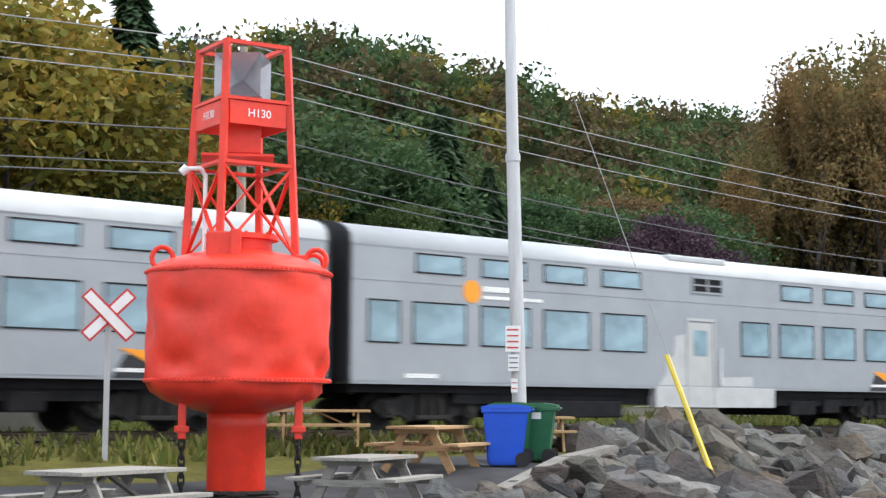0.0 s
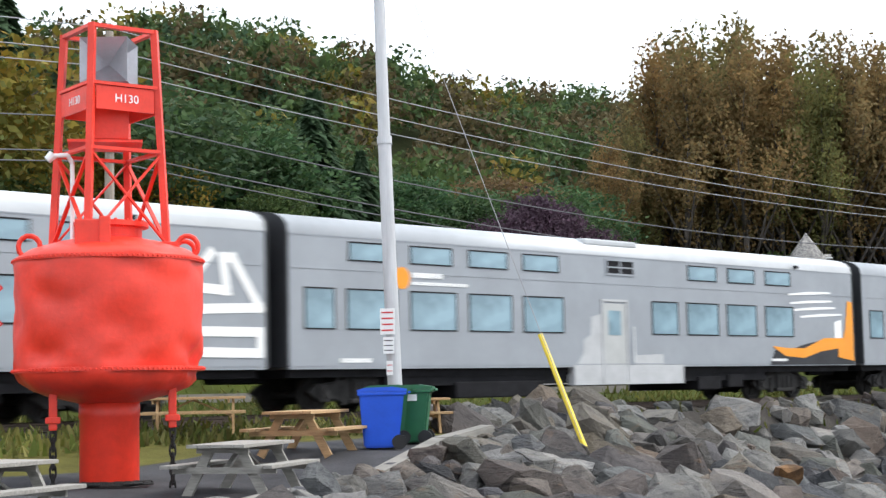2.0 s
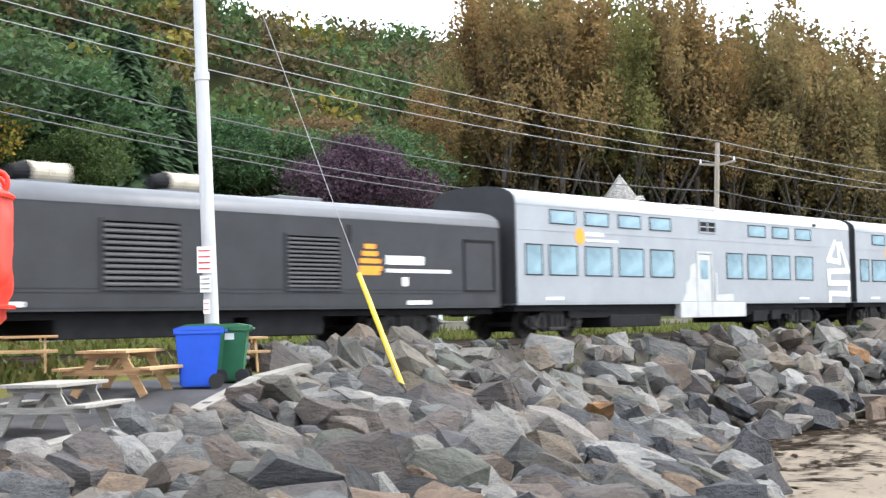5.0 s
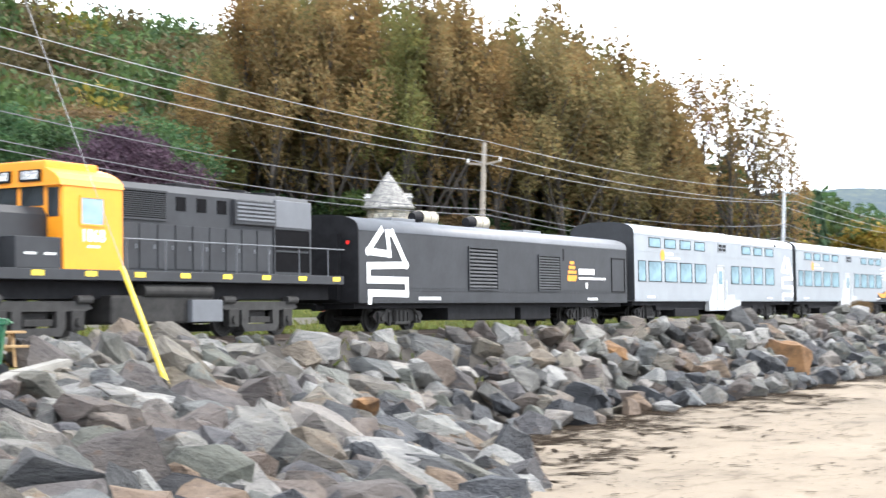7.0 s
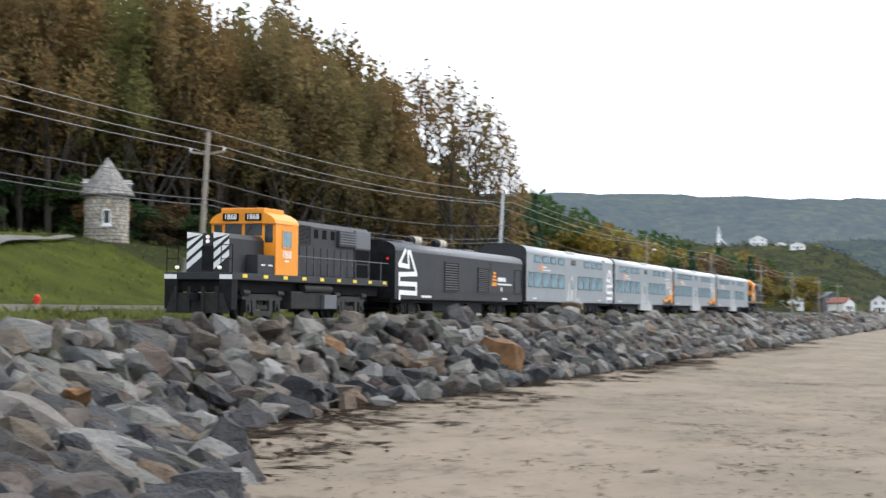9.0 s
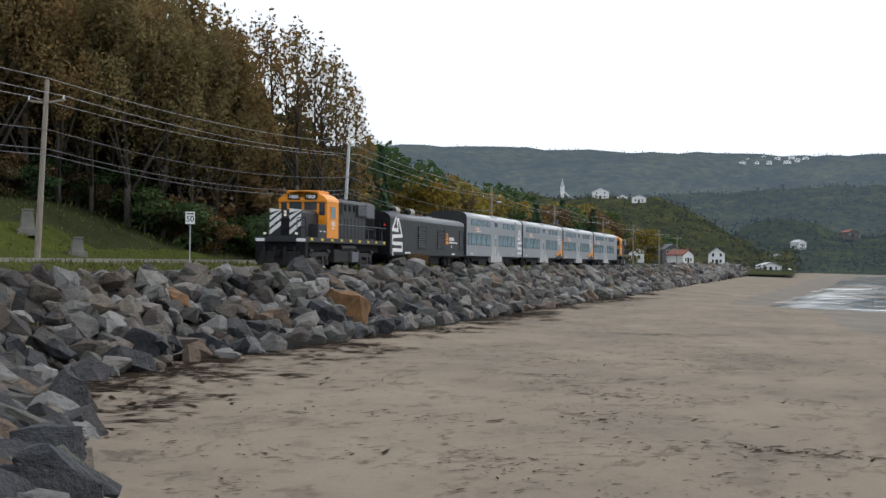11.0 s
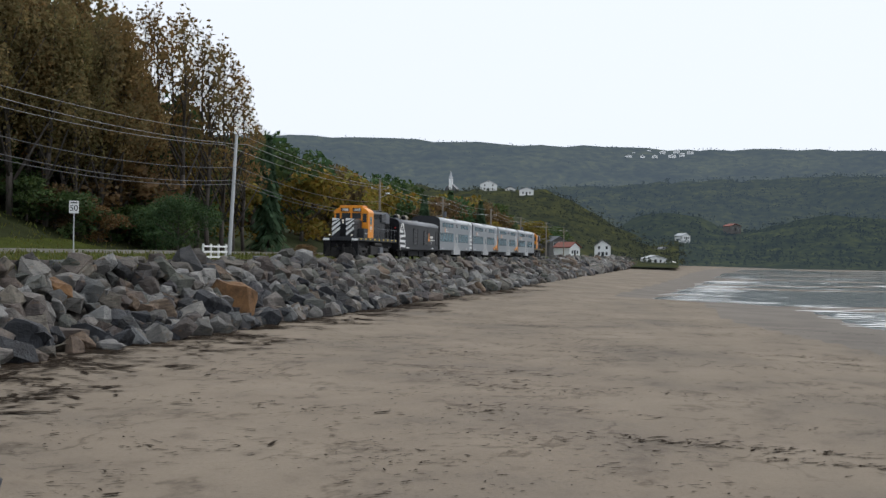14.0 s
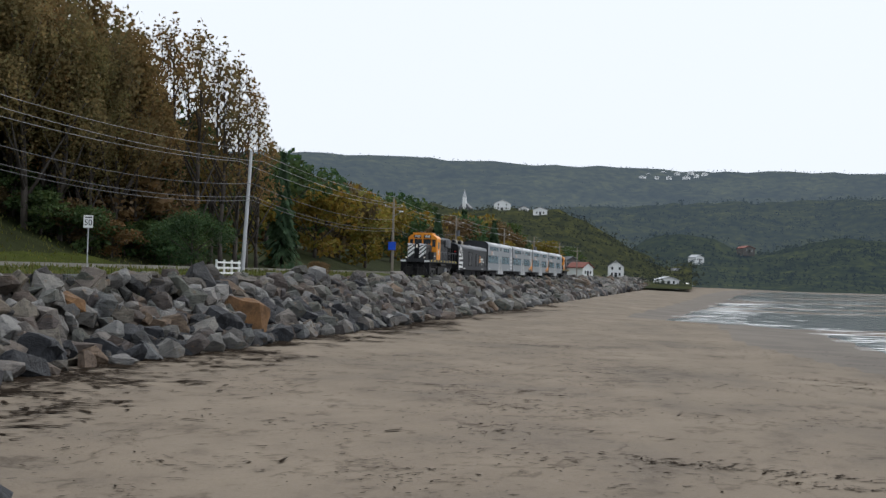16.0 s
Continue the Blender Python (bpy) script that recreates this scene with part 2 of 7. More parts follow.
M_SHINGLE = varied("tower_shingle", [(0.26, 0.25, 0.24), (0.32, 0.31, 0.30), (0.22, 0.215, 0.21)], 0.9, True, 0.3, 0.5, 0.02)
M_BARK = surface("bark", (0.085, 0.072, 0.06), 0.95, vary=0.4, size=0.4, bump=0.9, dist=0.03, stretch=(3, 3, 0.5))
M_POPLAR = varied("poplar_leaves", [(0.165, 0.134, 0.069), (0.197, 0.146, 0.069), (0.147, 0.135, 0.069), (0.220, 0.160, 0.074), (0.135, 0.134, 0.064)], 0.8, True, 2.5, 0, 0, 0.4, 0.1, [(0.0, (0.95, 1.15, 0.85)), (0.4, (1.12, 1.08, 1.05)), (0.7, (1.38, 1.10, 0.95)), (1.0, (1.0, 1.0, 1.02))])
TINT = [(0.0, (0.75, 0.90, 0.85)), (0.5, (1.0, 1.0, 1.0)), (0.8, (1.25, 1.1, 0.85)), (1.0, (0.85, 1.05, 1.05))]
M_GREEN = varied("green_leaves", [(0.048, 0.088, 0.036), (0.060, 0.103, 0.036), (0.042, 0.080, 0.040), (0.074, 0.105, 0.036), (0.050, 0.094, 0.042)], 0.8, True, 2.5, 0, 0, 0.3, 0.25, TINT)
M_AUTUMN = varied("autumn_leaves", [(0.205, 0.172, 0.032), (0.240, 0.165, 0.030), (0.165, 0.162, 0.036), (0.250, 0.145, 0.028), (0.150, 0.155, 0.036)], 0.8, True, 2.5, 0, 0, 0.3, 0.25, TINT)
M_RUST = varied("rust_leaves", [(0.138, 0.088, 0.044), (0.118, 0.084, 0.044), (0.152, 0.094, 0.044), (0.110, 0.088, 0.042)], 0.8, True, 2.5, 0, 0, 0.3, 0.25, TINT)
M_SPRUCE = varied("spruce_needles", [(0.066, 0.118, 0.066), (0.080, 0.130, 0.068), (0.056, 0.100, 0.058)], 0.85, True, 2.0, 0, 0, 0.4, 0.1)
M_PURPLE = varied("purple_leaves", [(0.060, 0.034, 0.054), (0.076, 0.043, 0.064), (0.052, 0.030, 0.046)], 0.8, True, 2.0, 0, 0, 0.25)


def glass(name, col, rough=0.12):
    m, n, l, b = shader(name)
    # Uneven reflections are painted into the pane colour by noise.
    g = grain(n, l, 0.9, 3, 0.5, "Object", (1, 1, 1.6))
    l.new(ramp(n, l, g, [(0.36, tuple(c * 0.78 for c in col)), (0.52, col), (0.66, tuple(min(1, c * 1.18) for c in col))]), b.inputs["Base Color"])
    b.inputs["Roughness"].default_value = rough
    b.inputs["Specular IOR Level"].default_value = 0.3
    return m


# The pale blue of the car panes is painted-in reflected sky.
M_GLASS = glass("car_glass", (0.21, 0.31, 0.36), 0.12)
M_DARKGLASS = glass("dark_glass", (0.03, 0.035, 0.04))


# ---- mesh helpers ----
def part(name, bm, material, parent=None, label="", smooth=False):
    """One mesh object out of a bmesh, under a thing or a part."""
    data = bpy.data.meshes.new(name)
    bm.to_mesh(data)
    bm.free()
    data.materials.append(material)
    if smooth:
        data.shade_smooth()
    ob = new(name, data)
    ob.parent = parent
    if label:
        ob["label"] = label
    return ob


def sharing(name, data, parent, m=None, label=""):
    ob = new(name, data)
    ob.parent = parent
    if m is not None:
        ob.matrix_basis = m
    if label:
        ob["label"] = label
    return ob


def joined(name, verts, faces, material, parent=None, smooth=False):
    data = bpy.data.meshes.new(name)
    data.from_pydata(verts, [], faces)
    data.materials.append(material)
    if smooth:
        data.shade_smooth()
    ob = new(name, data)
    ob.parent = parent
    return ob


def box(x0, y0, z0, x1, y1, z1, bm=None, bevel=0.0):
    b = bmesh.new()
    bmesh.ops.create_cube(b, size=1.0, matrix=Matrix.LocRotScale(((x0 + x1) / 2, (y0 + y1) / 2, (z0 + z1) / 2), None, (x1 - x0, y1 - y0, z1 - z0)))
    if bevel:
        bmesh.ops.bevel(b, geom=b.edges[:], offset=bevel, segments=2, affect="EDGES", profile=0.6)
    return into(bm, b)


def into(bm, b):
    """Adds the bmesh b to bm, or returns it where bm is None."""
    if bm is None:
        return b
    tmp = bpy.data.meshes.new("tmp")
    b.to_mesh(tmp)
    b.free()
    bm.from_mesh(tmp)
    bpy.data.meshes.remove(tmp)
    return bm


def rod(a, b, r, r2=None, sides=10, bm=None):
    """A round bar from a to b."""
    a, b = Vector(a), Vector(b)
    w = bmesh.new()
    d = b - a
    m = Matrix.Translation((a + b) / 2) @ d.to_track_quat("Z", "Y").to_matrix().to_4x4()
    bmesh.ops.create_cone(w, cap_ends=True, segments=sides, radius1=r, radius2=r if r2 is None else r2, depth=d.length, matrix=m)
    return into(bm, w)


def tube(points, r, sides=6, bm=None):
    """A bent round wire through points, in one piece."""
    w = bmesh.new()
    rings = []
    for i, p in enumerate(points):
        d = (Vector(points[min(i + 1, len(points) - 1)]) - Vector(points[max(i - 1, 0)])).normalized()
        u = d.orthogonal().normalized() if i == 0 else (u - d * u.dot(d)).normalized()
        v = d.cross(u)
        rings.append([w.verts.new(Vector(p) + u * r * math.cos(2 * math.pi * k / sides) + v * r * math.sin(2 * math.pi * k / sides)) for k in range(sides)])
    for lo, hi in zip(rings, rings[1:]):
        for k in range(sides):
            w.faces.new((lo[k], lo[(k + 1) % sides], hi[(k + 1) % sides], hi[k]))
    w.faces.new(rings[0][::-1]), w.faces.new(rings[-1])
    return into(bm, w)


def bar(a, b, w, h, bm=None):
    """A square bar from a to b, w wide and h high."""
    a, b = Vector(a), Vector(b)
    d = b - a
    t = bmesh.new()
    m = Matrix.Translation((a + b) / 2) @ d.to_track_quat("Z", "Y").to_matrix().to_4x4() @ Matrix.Diagonal((w, h, d.length, 1))
    bmesh.ops.create_cube(t, size=1.0, matrix=m)
    return into(bm, t)


def spun(profile, segments=40, bm=None):
    """A body turned round z out of (radius, height) steps."""
    b = bmesh.new()
    rings = []
    for r, z in profile:
        rings.append([b.verts.new((r * math.cos(2 * math.pi * i / segments), r * math.sin(2 * math.pi * i / segments), z)) for i in range(segments)])
    for lo, hi in zip(rings, rings[1:]):
        for i in range(segments):
            j = (i + 1) % segments
            b.faces.new((lo[i], lo[j], hi[j], hi[i]))
    b.faces.new(rings[0][::-1])
    b.faces.new(rings[-1])
    return into(bm, b)


def extruded(outline, y0, y1, bm=None):
    """An outline in x and z, drawn out along y."""
    b = bmesh.new()
    lo = [b.verts.new((x, y0, z)) for x, z in outline]
    hi = [b.verts.new((x, y1, z)) for x, z in outline]
    k = len(outline)
    for i in range(k):
        j = (i + 1) % k
        b.faces.new((lo[i], lo[j], hi[j], hi[i]))
    b.faces.new(lo[::-1])
    b.faces.new(hi)
    bmesh.ops.recalc_face_normals(b, faces=b.faces[:])
    return into(bm, b)


def flat_shape(points, depth, axis_map, bm=None):
    """A plate out of a 2D outline; axis_map turns (u, v, w) into a place."""
    b = bmesh.new()
    lo = [b.verts.new(axis_map(u, v, 0)) for u, v in points]
    hi = [b.verts.new(axis_map(u, v, depth)) for u, v in points]
    k = len(points)
    for i in range(k):
        j = (i + 1) % k
        b.faces.new((lo[i], lo[j], hi[j], hi[i]))
    b.faces.new(lo[::-1])
    b.faces.new(hi)
    bmesh.ops.recalc_face_normals(b, faces=b.faces[:])
    return into(bm, b)


def thing(name, m, label, category, group="", kind=""):
    ob = new(name)
    ob.empty_display_size = 0.3
    ob.matrix_basis = m
    return tagged(ob, label, category, group, kind)


def step(a, b, v):
    u = min(1.0, max(0.0, (v - a) / (b - a)))
    return u * u * (3 - 2 * u)


# ---- land ----
RAIL_Z, TRACK_X = 3.05, -29.1
BANK_N = (0.87, 0.49)          # across the bank between the picnic ground and the beach
CURB_AT, TOE_AT = -7.15, 1.4


def shore_x(y):
    """Where the water begins on the sand."""
    return float(np.interp(y, (-100, 30, 87, 108, 150, 160, 168, 190, 260, 330, 450, 640, 900), (60, 32, 17, 12, 10, 5, -4, -3, 1, 4, 8, 20, 60)))


def land(x, y):
    """Height of the ground, and what lies on it."""
    p = -x
    edge = 21.5 + 0.5 * math.sin(y * 0.13)
    if p < edge:
        sw = shore_x(y)
        z = -0.9 * max(0.0, (x + edge)) / max(4.0, sw + edge)
        kind = 1 if x > sw - (sw + 21) * 0.3 else 0
        if x > sw and y > 60:
            z = -0.925 + 0.00008 * max(0, y - 170) - 0.0006 * (x - sw) + 0.11 * noise.noise(Vector((x * 0.022, y * 0.065, 8))) + 0.05 * noise.noise(Vector((x * 0.07, y * 0.16, 9)))
        z = max(z, -2.0)
    elif p < 26.0:
        u = (p - edge) / (26.0 - edge)
        z, kind = 2.75 * u - 0.42 * step(0.0, 0.15, u) * (1 - step(0.8, 1.0, u)), 2
    elif p < 32.4:
        z, kind = 2.75 + 0.1 * step(26, 27, p), 2
    elif p < 37:
        z, kind = 2.85 - 0.1 * step(32, 33, p) + 0.6 * step(33, 37, p), 3
    elif p < 45:
        z, kind = 3.35, 3
    else:
        rise = 0.55 + 0.45 * step(20, 45, y) * (1 - step(150, 260, y))
        z = 3.35 + 5.2 * rise * step(45, 62, p) + 1.5 * step(62, 85, p)
        g = float(np.interp(y, (68, 118, 135, 152, 167, 182, 193, 210, 240, 330), (0.97, 0.88, 0.76, 0.69, 0.68, 0.80, 0.92, 1.02, 0.95, 0.45)))
        z += 45 * g * (1 - 0.34 * (1 - step(62, 108, y))) * step(80, 165, p) * (0.85 + 0.15 * math.sin(y * 0.045 + 1))
        # Kind 4 also takes lawn by the poplars, darkened for the trees' shade.
        kind = 3 if p < 72 - 14 * step(84, 96, y) and y < 125 - 22 * step(48, 54, p) else 4
    n = BANK_N[0] * x + BANK_N[1] * y
    if n < TOE_AT + 0.6 and p < 27.5:
        lot = 2.23 + 0.05 * (p - 16) if p < 24.6 else 2.66 + 0.19 * step(24.6, 26.6, p)
        lot = max(lot, 1.6) + 0.10 * step(16.5, 18.5, y) * (1 - step(22.5, 24.5, p)) - 0.21 * (1 - step(14.5, 18.0, y)) * step(14.5, 17.5, p) * (1 - step(22.5, 25.5, p))
        zb = lot if n < CURB_AT else (lot + 0.25) * max(0.0, (TOE_AT - n) / (TOE_AT - CURB_AT))
        if zb > z or (n < CURB_AT and p < 26.4):
            z = zb
            kind = 5 if n < CURB_AT + 0.2 and p < 22.6 else (6 if n < CURB_AT + 0.2 else 2)
            if kind == 2 and zb < (1.6 if math.hypot(x, y) < 8 else 0.5):
                kind = 0
            if p > 26.2:
                kind = 2
    return z, kind


def ground_sheet():
    xs = np.concatenate([-np.geomspace(1600, 180, 14), np.arange(-170, -46, 4), np.arange(-46, -14, 0.5), np.arange(-14, 36, 0.8), np.arange(36, 40, 1.5), np.geomspace(42, 3000, 16)])
    ys = np.concatenate([np.arange(-90, -8, 6), np.arange(-8, 60, 0.7), np.arange(60, 160, 1.2), np.arange(160, 400, 4), np.arange(400, 900, 20), np.geomspace(920, 4000, 12)])
    verts, kinds = [], []
    for y in ys:
        for x in xs:
            z, k = land(float(x), float(y))
            b = 0.0
            if k in (3, 4, 6):
                b = 0.16 * noise.noise(Vector((x * 0.35, y * 0.35, 2))) + (0.5 * noise.noise(Vector((x * 0.07, y * 0.07, 5))) if -x > 48 else 0)
            elif k == 0:
                b = 0.05 * noise.noise(Vector((x * 0.25, y * 0.12, 1)))
            elif k == 5:
                b = 0.03 * noise.noise(Vector((x * 0.6, y * 0.6, 3)))
            verts.append((x, y, z + b))
            kinds.append(k)
    w, faces, mats = len(xs), [], []
    for j in range(len(ys) - 1):
        for i in range(w - 1):
            a = j * w + i
            faces.append((a, a + 1, a + w + 1, a + w))
            mats.append(kinds[a])
    ob = joined("ground", verts, faces, M_SAND, None, True)
    for m in (M_WET, M_BALLAST, M_GRASS, M_FLOOR_SHADED_LAWN, M_GRAVEL, M_DRYGRASS):
        ob.data.materials.append(m)
    ob.data.polygons.foreach_set("material_index", mats)
    return tagged(ob, "sandy beach, gravel picnic ground and grassy slope in one sheet", "ground", kind="structure")


ground_sheet()


def flat_strip(name, material, x0, x1, y0, y1, z, thick, label, category, steps=1):
    ob = part(name, box(x0, y0, z - thick, x1, y1, z), material)
    return tagged(ob, label, category, kind="structure")


flat_strip("road", M_ASPHALT, -44.0, -37.0, -80, 470, 3.50, 0.5, "grey asphalt road running beside the railway track", "road")
flat_strip("kerb", M_CONC, -36.9, -36.7, -80, 300, 3.57, 0.5, "pale concrete kerb along the road", "kerb")


def water_sheet():
    m, n, l, b = shader("water")
    b.inputs["Base Color"].default_value = (0.11, 0.115, 0.11, 1)
    b.inputs["Roughness"].default_value = 0.10
    b.inputs["Specular IOR Level"].default_value = 0.5
    g = grain(n, l, 3.0, 5, 0.65, "Object", (1.0, 0.35, 1))
    relief(n, l, b, g, 0.35, 0.12)
    ob = part("water", box(-40, -100, -1.5, 4500, 1300, -0.9), m)
    tagged(ob, "calm grey-blue sea water at low tide", "water", kind="structure")


water_sheet()


def railway():
    """Two rails and the ties under them."""
    prof = [(-0.07, 0), (0.07, 0), (0.07, 0.02), (0.012, 0.035), (0.012, 0.11), (0.036, 0.125), (0.036, 0.16), (-0.036, 0.16), (-0.036, 0.125), (-0.012, 0.11), (-0.012, 0.035), (-0.07, 0.02)]
    track = thing("railway_track", pose(TRACK_X, 0, 0), "rusty railway track on wooden ties in dark ballast", "track", kind="structure")
    for sx in (-0.755, 0.755):
        part("rail", extruded([(x + sx, z + RAIL_Z - 0.16) for x, z in prof], -80, 470), M_STEEL, track)
    tie = bpy.data.meshes.new("tie")
    b = box(-1.3, -0.11, -0.17, 1.3, 0.11, 0.0, None, 0.012)
    b.to_mesh(tie), b.free()
    tie.materials.append(M_TIE)
    for i in range(200):
        sharing("tie", tie, track, pose(0.03 * math.sin(i * 7.1), 6 + i * 0.58, RAIL_Z - 0.165, 0, 0, 0.8 * math.sin(i * 3.3)))


railway()


# ---- stones ----
def stone_mesh(seed, flat=1.0, name="stone", rough=True):
    """An angular quarried boulder, about 1 m across, with chipped faces."""
    r = random.Random(seed)
    b = bmesh.new()
    sx, sy, sz = r.uniform(0.85, 1.3), r.uniform(0.7, 1.0), r.uniform(0.55, 0.88) * flat
    for _ in range(r.randint(15, 21)):
        v = Vector((r.gauss(0, 1), r.gauss(0, 1), r.gauss(0, 1))).normalized()
        k = r.uniform(0.82, 1.06) * 0.57
        q = [math.copysign(abs(c) ** 0.70, c) for c in v]
        b.verts.new((q[0] * sx * k, q[1] * sy * k, q[2] * sz * k))
    out = bmesh.ops.convex_hull(b, input=b.verts[:])
    bmesh.ops.delete(b, geom=[g for g in out["geom_interior"] if isinstance(g, bmesh.types.BMVert)], context="VERTS")
    if rough:
        for least, push, pace in ((0.40, 0.05, 2.8), (0.32, 0.03, 6.0)):
            bmesh.ops.subdivide_edges(b, edges=[e for e in b.edges if e.calc_length() > least], cuts=1)
            bmesh.ops.triangulate(b, faces=b.faces[:])
            for v in b.verts:
                v.co += push * noise.noise_vector(v.co * pace + Vector((0, seed, 3)))
    data = bpy.data.meshes.new(name)
    b.to_mesh(data), b.free()
    return data


STONES = [stone_mesh(i + 1, 1.0 if i % 3 else 0.75) for i in range(26)]
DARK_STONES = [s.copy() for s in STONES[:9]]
FAR_STONES = [stone_mesh(i + 101, 1.0, "stone", False) for i in range(12)]
for s in STONES + FAR_STONES:
    s.materials.append(M_ROCK)
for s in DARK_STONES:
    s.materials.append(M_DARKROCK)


def stone_spots():
    """Where the boulders of the sea wall and of the bank lie: place, size."""
    r = random.Random(5)
    spots = []
    y = 24.0
    while y < 640:                                   # the wall along the track
        near = y < 150
        size = 1.05 if near else (1.5 if y < 300 else 2.3)
        y += size * (0.60 if near else 0.75)
        for k in range(7 if near else 5):
            u = (k + r.uniform(-0.35, 0.45)) / (6 if near else 4)
            x = -26.4 + 5.4 * u + r.uniform(-0.3, 0.3)
            yy = y + r.uniform(-0.5, 0.5) * size
            spots.append((x, yy, size * r.uniform(0.6, 1.4) * (0.6 if u < 0.12 else 1)))
    for _ in range(3900):                            # the bank beside the picnic ground
        s, n = r.uniform(-12, 41), r.uniform(CURB_AT + 0.35, TOE_AT + 0.3)
        x, yy = 0.87 * n - 0.49 * s, 0.49 * n + 0.87 * s
        if x < -25 or math.hypot(x, yy) < 2.2 or (math.hypot(x, yy) > 11 and yy > 0 and math.degrees(math.atan2(-x, yy)) < (26.8 if math.hypot(x, yy) < 31 else 25.2)):
            continue
        size = r.choice((0.5, 0.65, 0.85, 1.0, 1.2, 1.45)) * r.uniform(0.85, 1.15)
        spots.append((x, yy, min(size, 0.45 + 0.32 * (n - CURB_AT))))
    return spots


def place_stones():
    r = random.Random(9)
    wall = thing("sea_wall", pose(0, 0, 0), "sea wall of grey, tan and dark quarried boulders", "sea wall", kind="structure")
    kept, loose, grid = 0, [], {}
    for x, y, s in stone_spots():
        cell = (round(x / 0.60), round(y / 0.60))
        if y < 60 and cell in grid and grid[cell] > 0:
            continue
        grid[cell] = 1
        z = land(x, y)[0]
        if -26 < x < -21.9 and BANK_N[0] * x + BANK_N[1] * y > TOE_AT:
            z += r.uniform(0.12, 0.46)
        n = BANK_N[0] * x + BANK_N[1] * y
        bank = y < 60 and n < TOE_AT + 0.5
        m = Matrix.Translation((x, y, z + (0.02 if bank or x < -25 else 0.12) * s)) @ pose(0, 0, 0, r.gauss(-8, 22), r.gauss(24, 18), r.gauss(25, 40) if bank else r.uniform(0, 360)) @ Matrix.Scale(s, 4)
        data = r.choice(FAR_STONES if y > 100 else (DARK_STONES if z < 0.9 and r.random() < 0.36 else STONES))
        if 17 < math.hypot(x, y) < 62 and kept < 300 and -26 < x < -6 and r.random() < 0.75:
            sharing("stone", data, wall, m)
            kept += 1
        else:
            loose.append((data, m))
    verts, faces, mats, base = [], [], [], 0
    cache = {}
    for data, m in loose:
        if data.name not in cache:
            cache[data.name] = (np.array([v.co[:] for v in data.vertices]), [tuple(p.vertices) for p in data.polygons])
        co, fs = cache[data.name]
        a = np.array(m)
        verts.extend((co @ a[:3, :3].T + a[:3, 3]).tolist())
        faces.extend([tuple(i + base for i in f) for f in fs])
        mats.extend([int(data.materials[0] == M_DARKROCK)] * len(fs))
        base += len(co)
    rest = joined("stones", verts, faces, M_ROCKS, wall)
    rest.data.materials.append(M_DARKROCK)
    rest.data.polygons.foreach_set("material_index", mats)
    tagged(rest, "many more boulders of the same sea wall", kind="stuff")


place_stones()


def curb():
    """The concrete edge between the picnic ground and the boulders."""
    whole = thing("concrete_curb", pose(0, 0, 0), "long weathered concrete curb between gravel lot and boulders", "curb", kind="structure")
    s = 2.0
    while s < 29.5:
        a, b = s, min(29.5, s + 3.95)
        n = CURB_AT
        ends = []
        for t in (a, b):
            x, y = 0.87 * n - 0.49 * t, 0.49 * n + 0.87 * t
            ends.append((x, y, min(land(x - 0.4, y - 0.25)[0], 2.75) - 0.04 + 0.008 * t))
        (ax, ay, az), (bx, by, bz) = ends
        bm = bmesh.new()
        v = []
        for (x, y, z) in ends:
            for o, h in ((-0.17, -0.8), (0.17, -0.8), (0.16, 0.09), (-0.14, 0.10)):
                v.append(bm.verts.new((x + 0.87 * o, y + 0.49 * o, z + h)))
        for q in ((0, 1, 2, 3), (7, 6, 5, 4), (0, 4, 5, 1), (1, 5, 6, 2), (2, 6, 7, 3), (3, 7, 4, 0)):
            bm.faces.new([v[i] for i in q])
        bmesh.ops.recalc_face_normals(bm, faces=bm.faces[:])
        bmesh.ops.bevel(bm, geom=bm.edges[:], offset=0.03, segments=2, affect="EDGES")
        part("curb_block", bm, M_CONC, whole)
        s += 4.0


curb()


# ---- train: lengths along y, height over the rail, sea side at +x ----
TRAIN, WHEELS = [], []
SIDE = 1.6


def plate(y0, z0, y1, z1, x=SIDE, t=0.02, bm=None, bevel=0.0):
    return box(x, y0, z0, x + t, y1, z1, bm, bevel)


def ring(y0, z0, y1, z1, w, x, t, bm=None):
    """A rectangular frame on the car's side."""
    bm = plate(y0, z1 - w, y1, z1, x, t, bm or bmesh.new())
    plate(y0, z0, y1, z0 + w, x, t, bm)
    plate(y0, z0 + w, y0 + w, z1 - w, x, t, bm)
    return plate(y1 - w, z0 + w, y1, z1 - w, x, t, bm)


def side_shape(points, x, t=0.008, bm=None):
    return flat_shape(points, t, lambda u, v, w: (x + w, u, v), bm)


WHEEL_DATA = {}


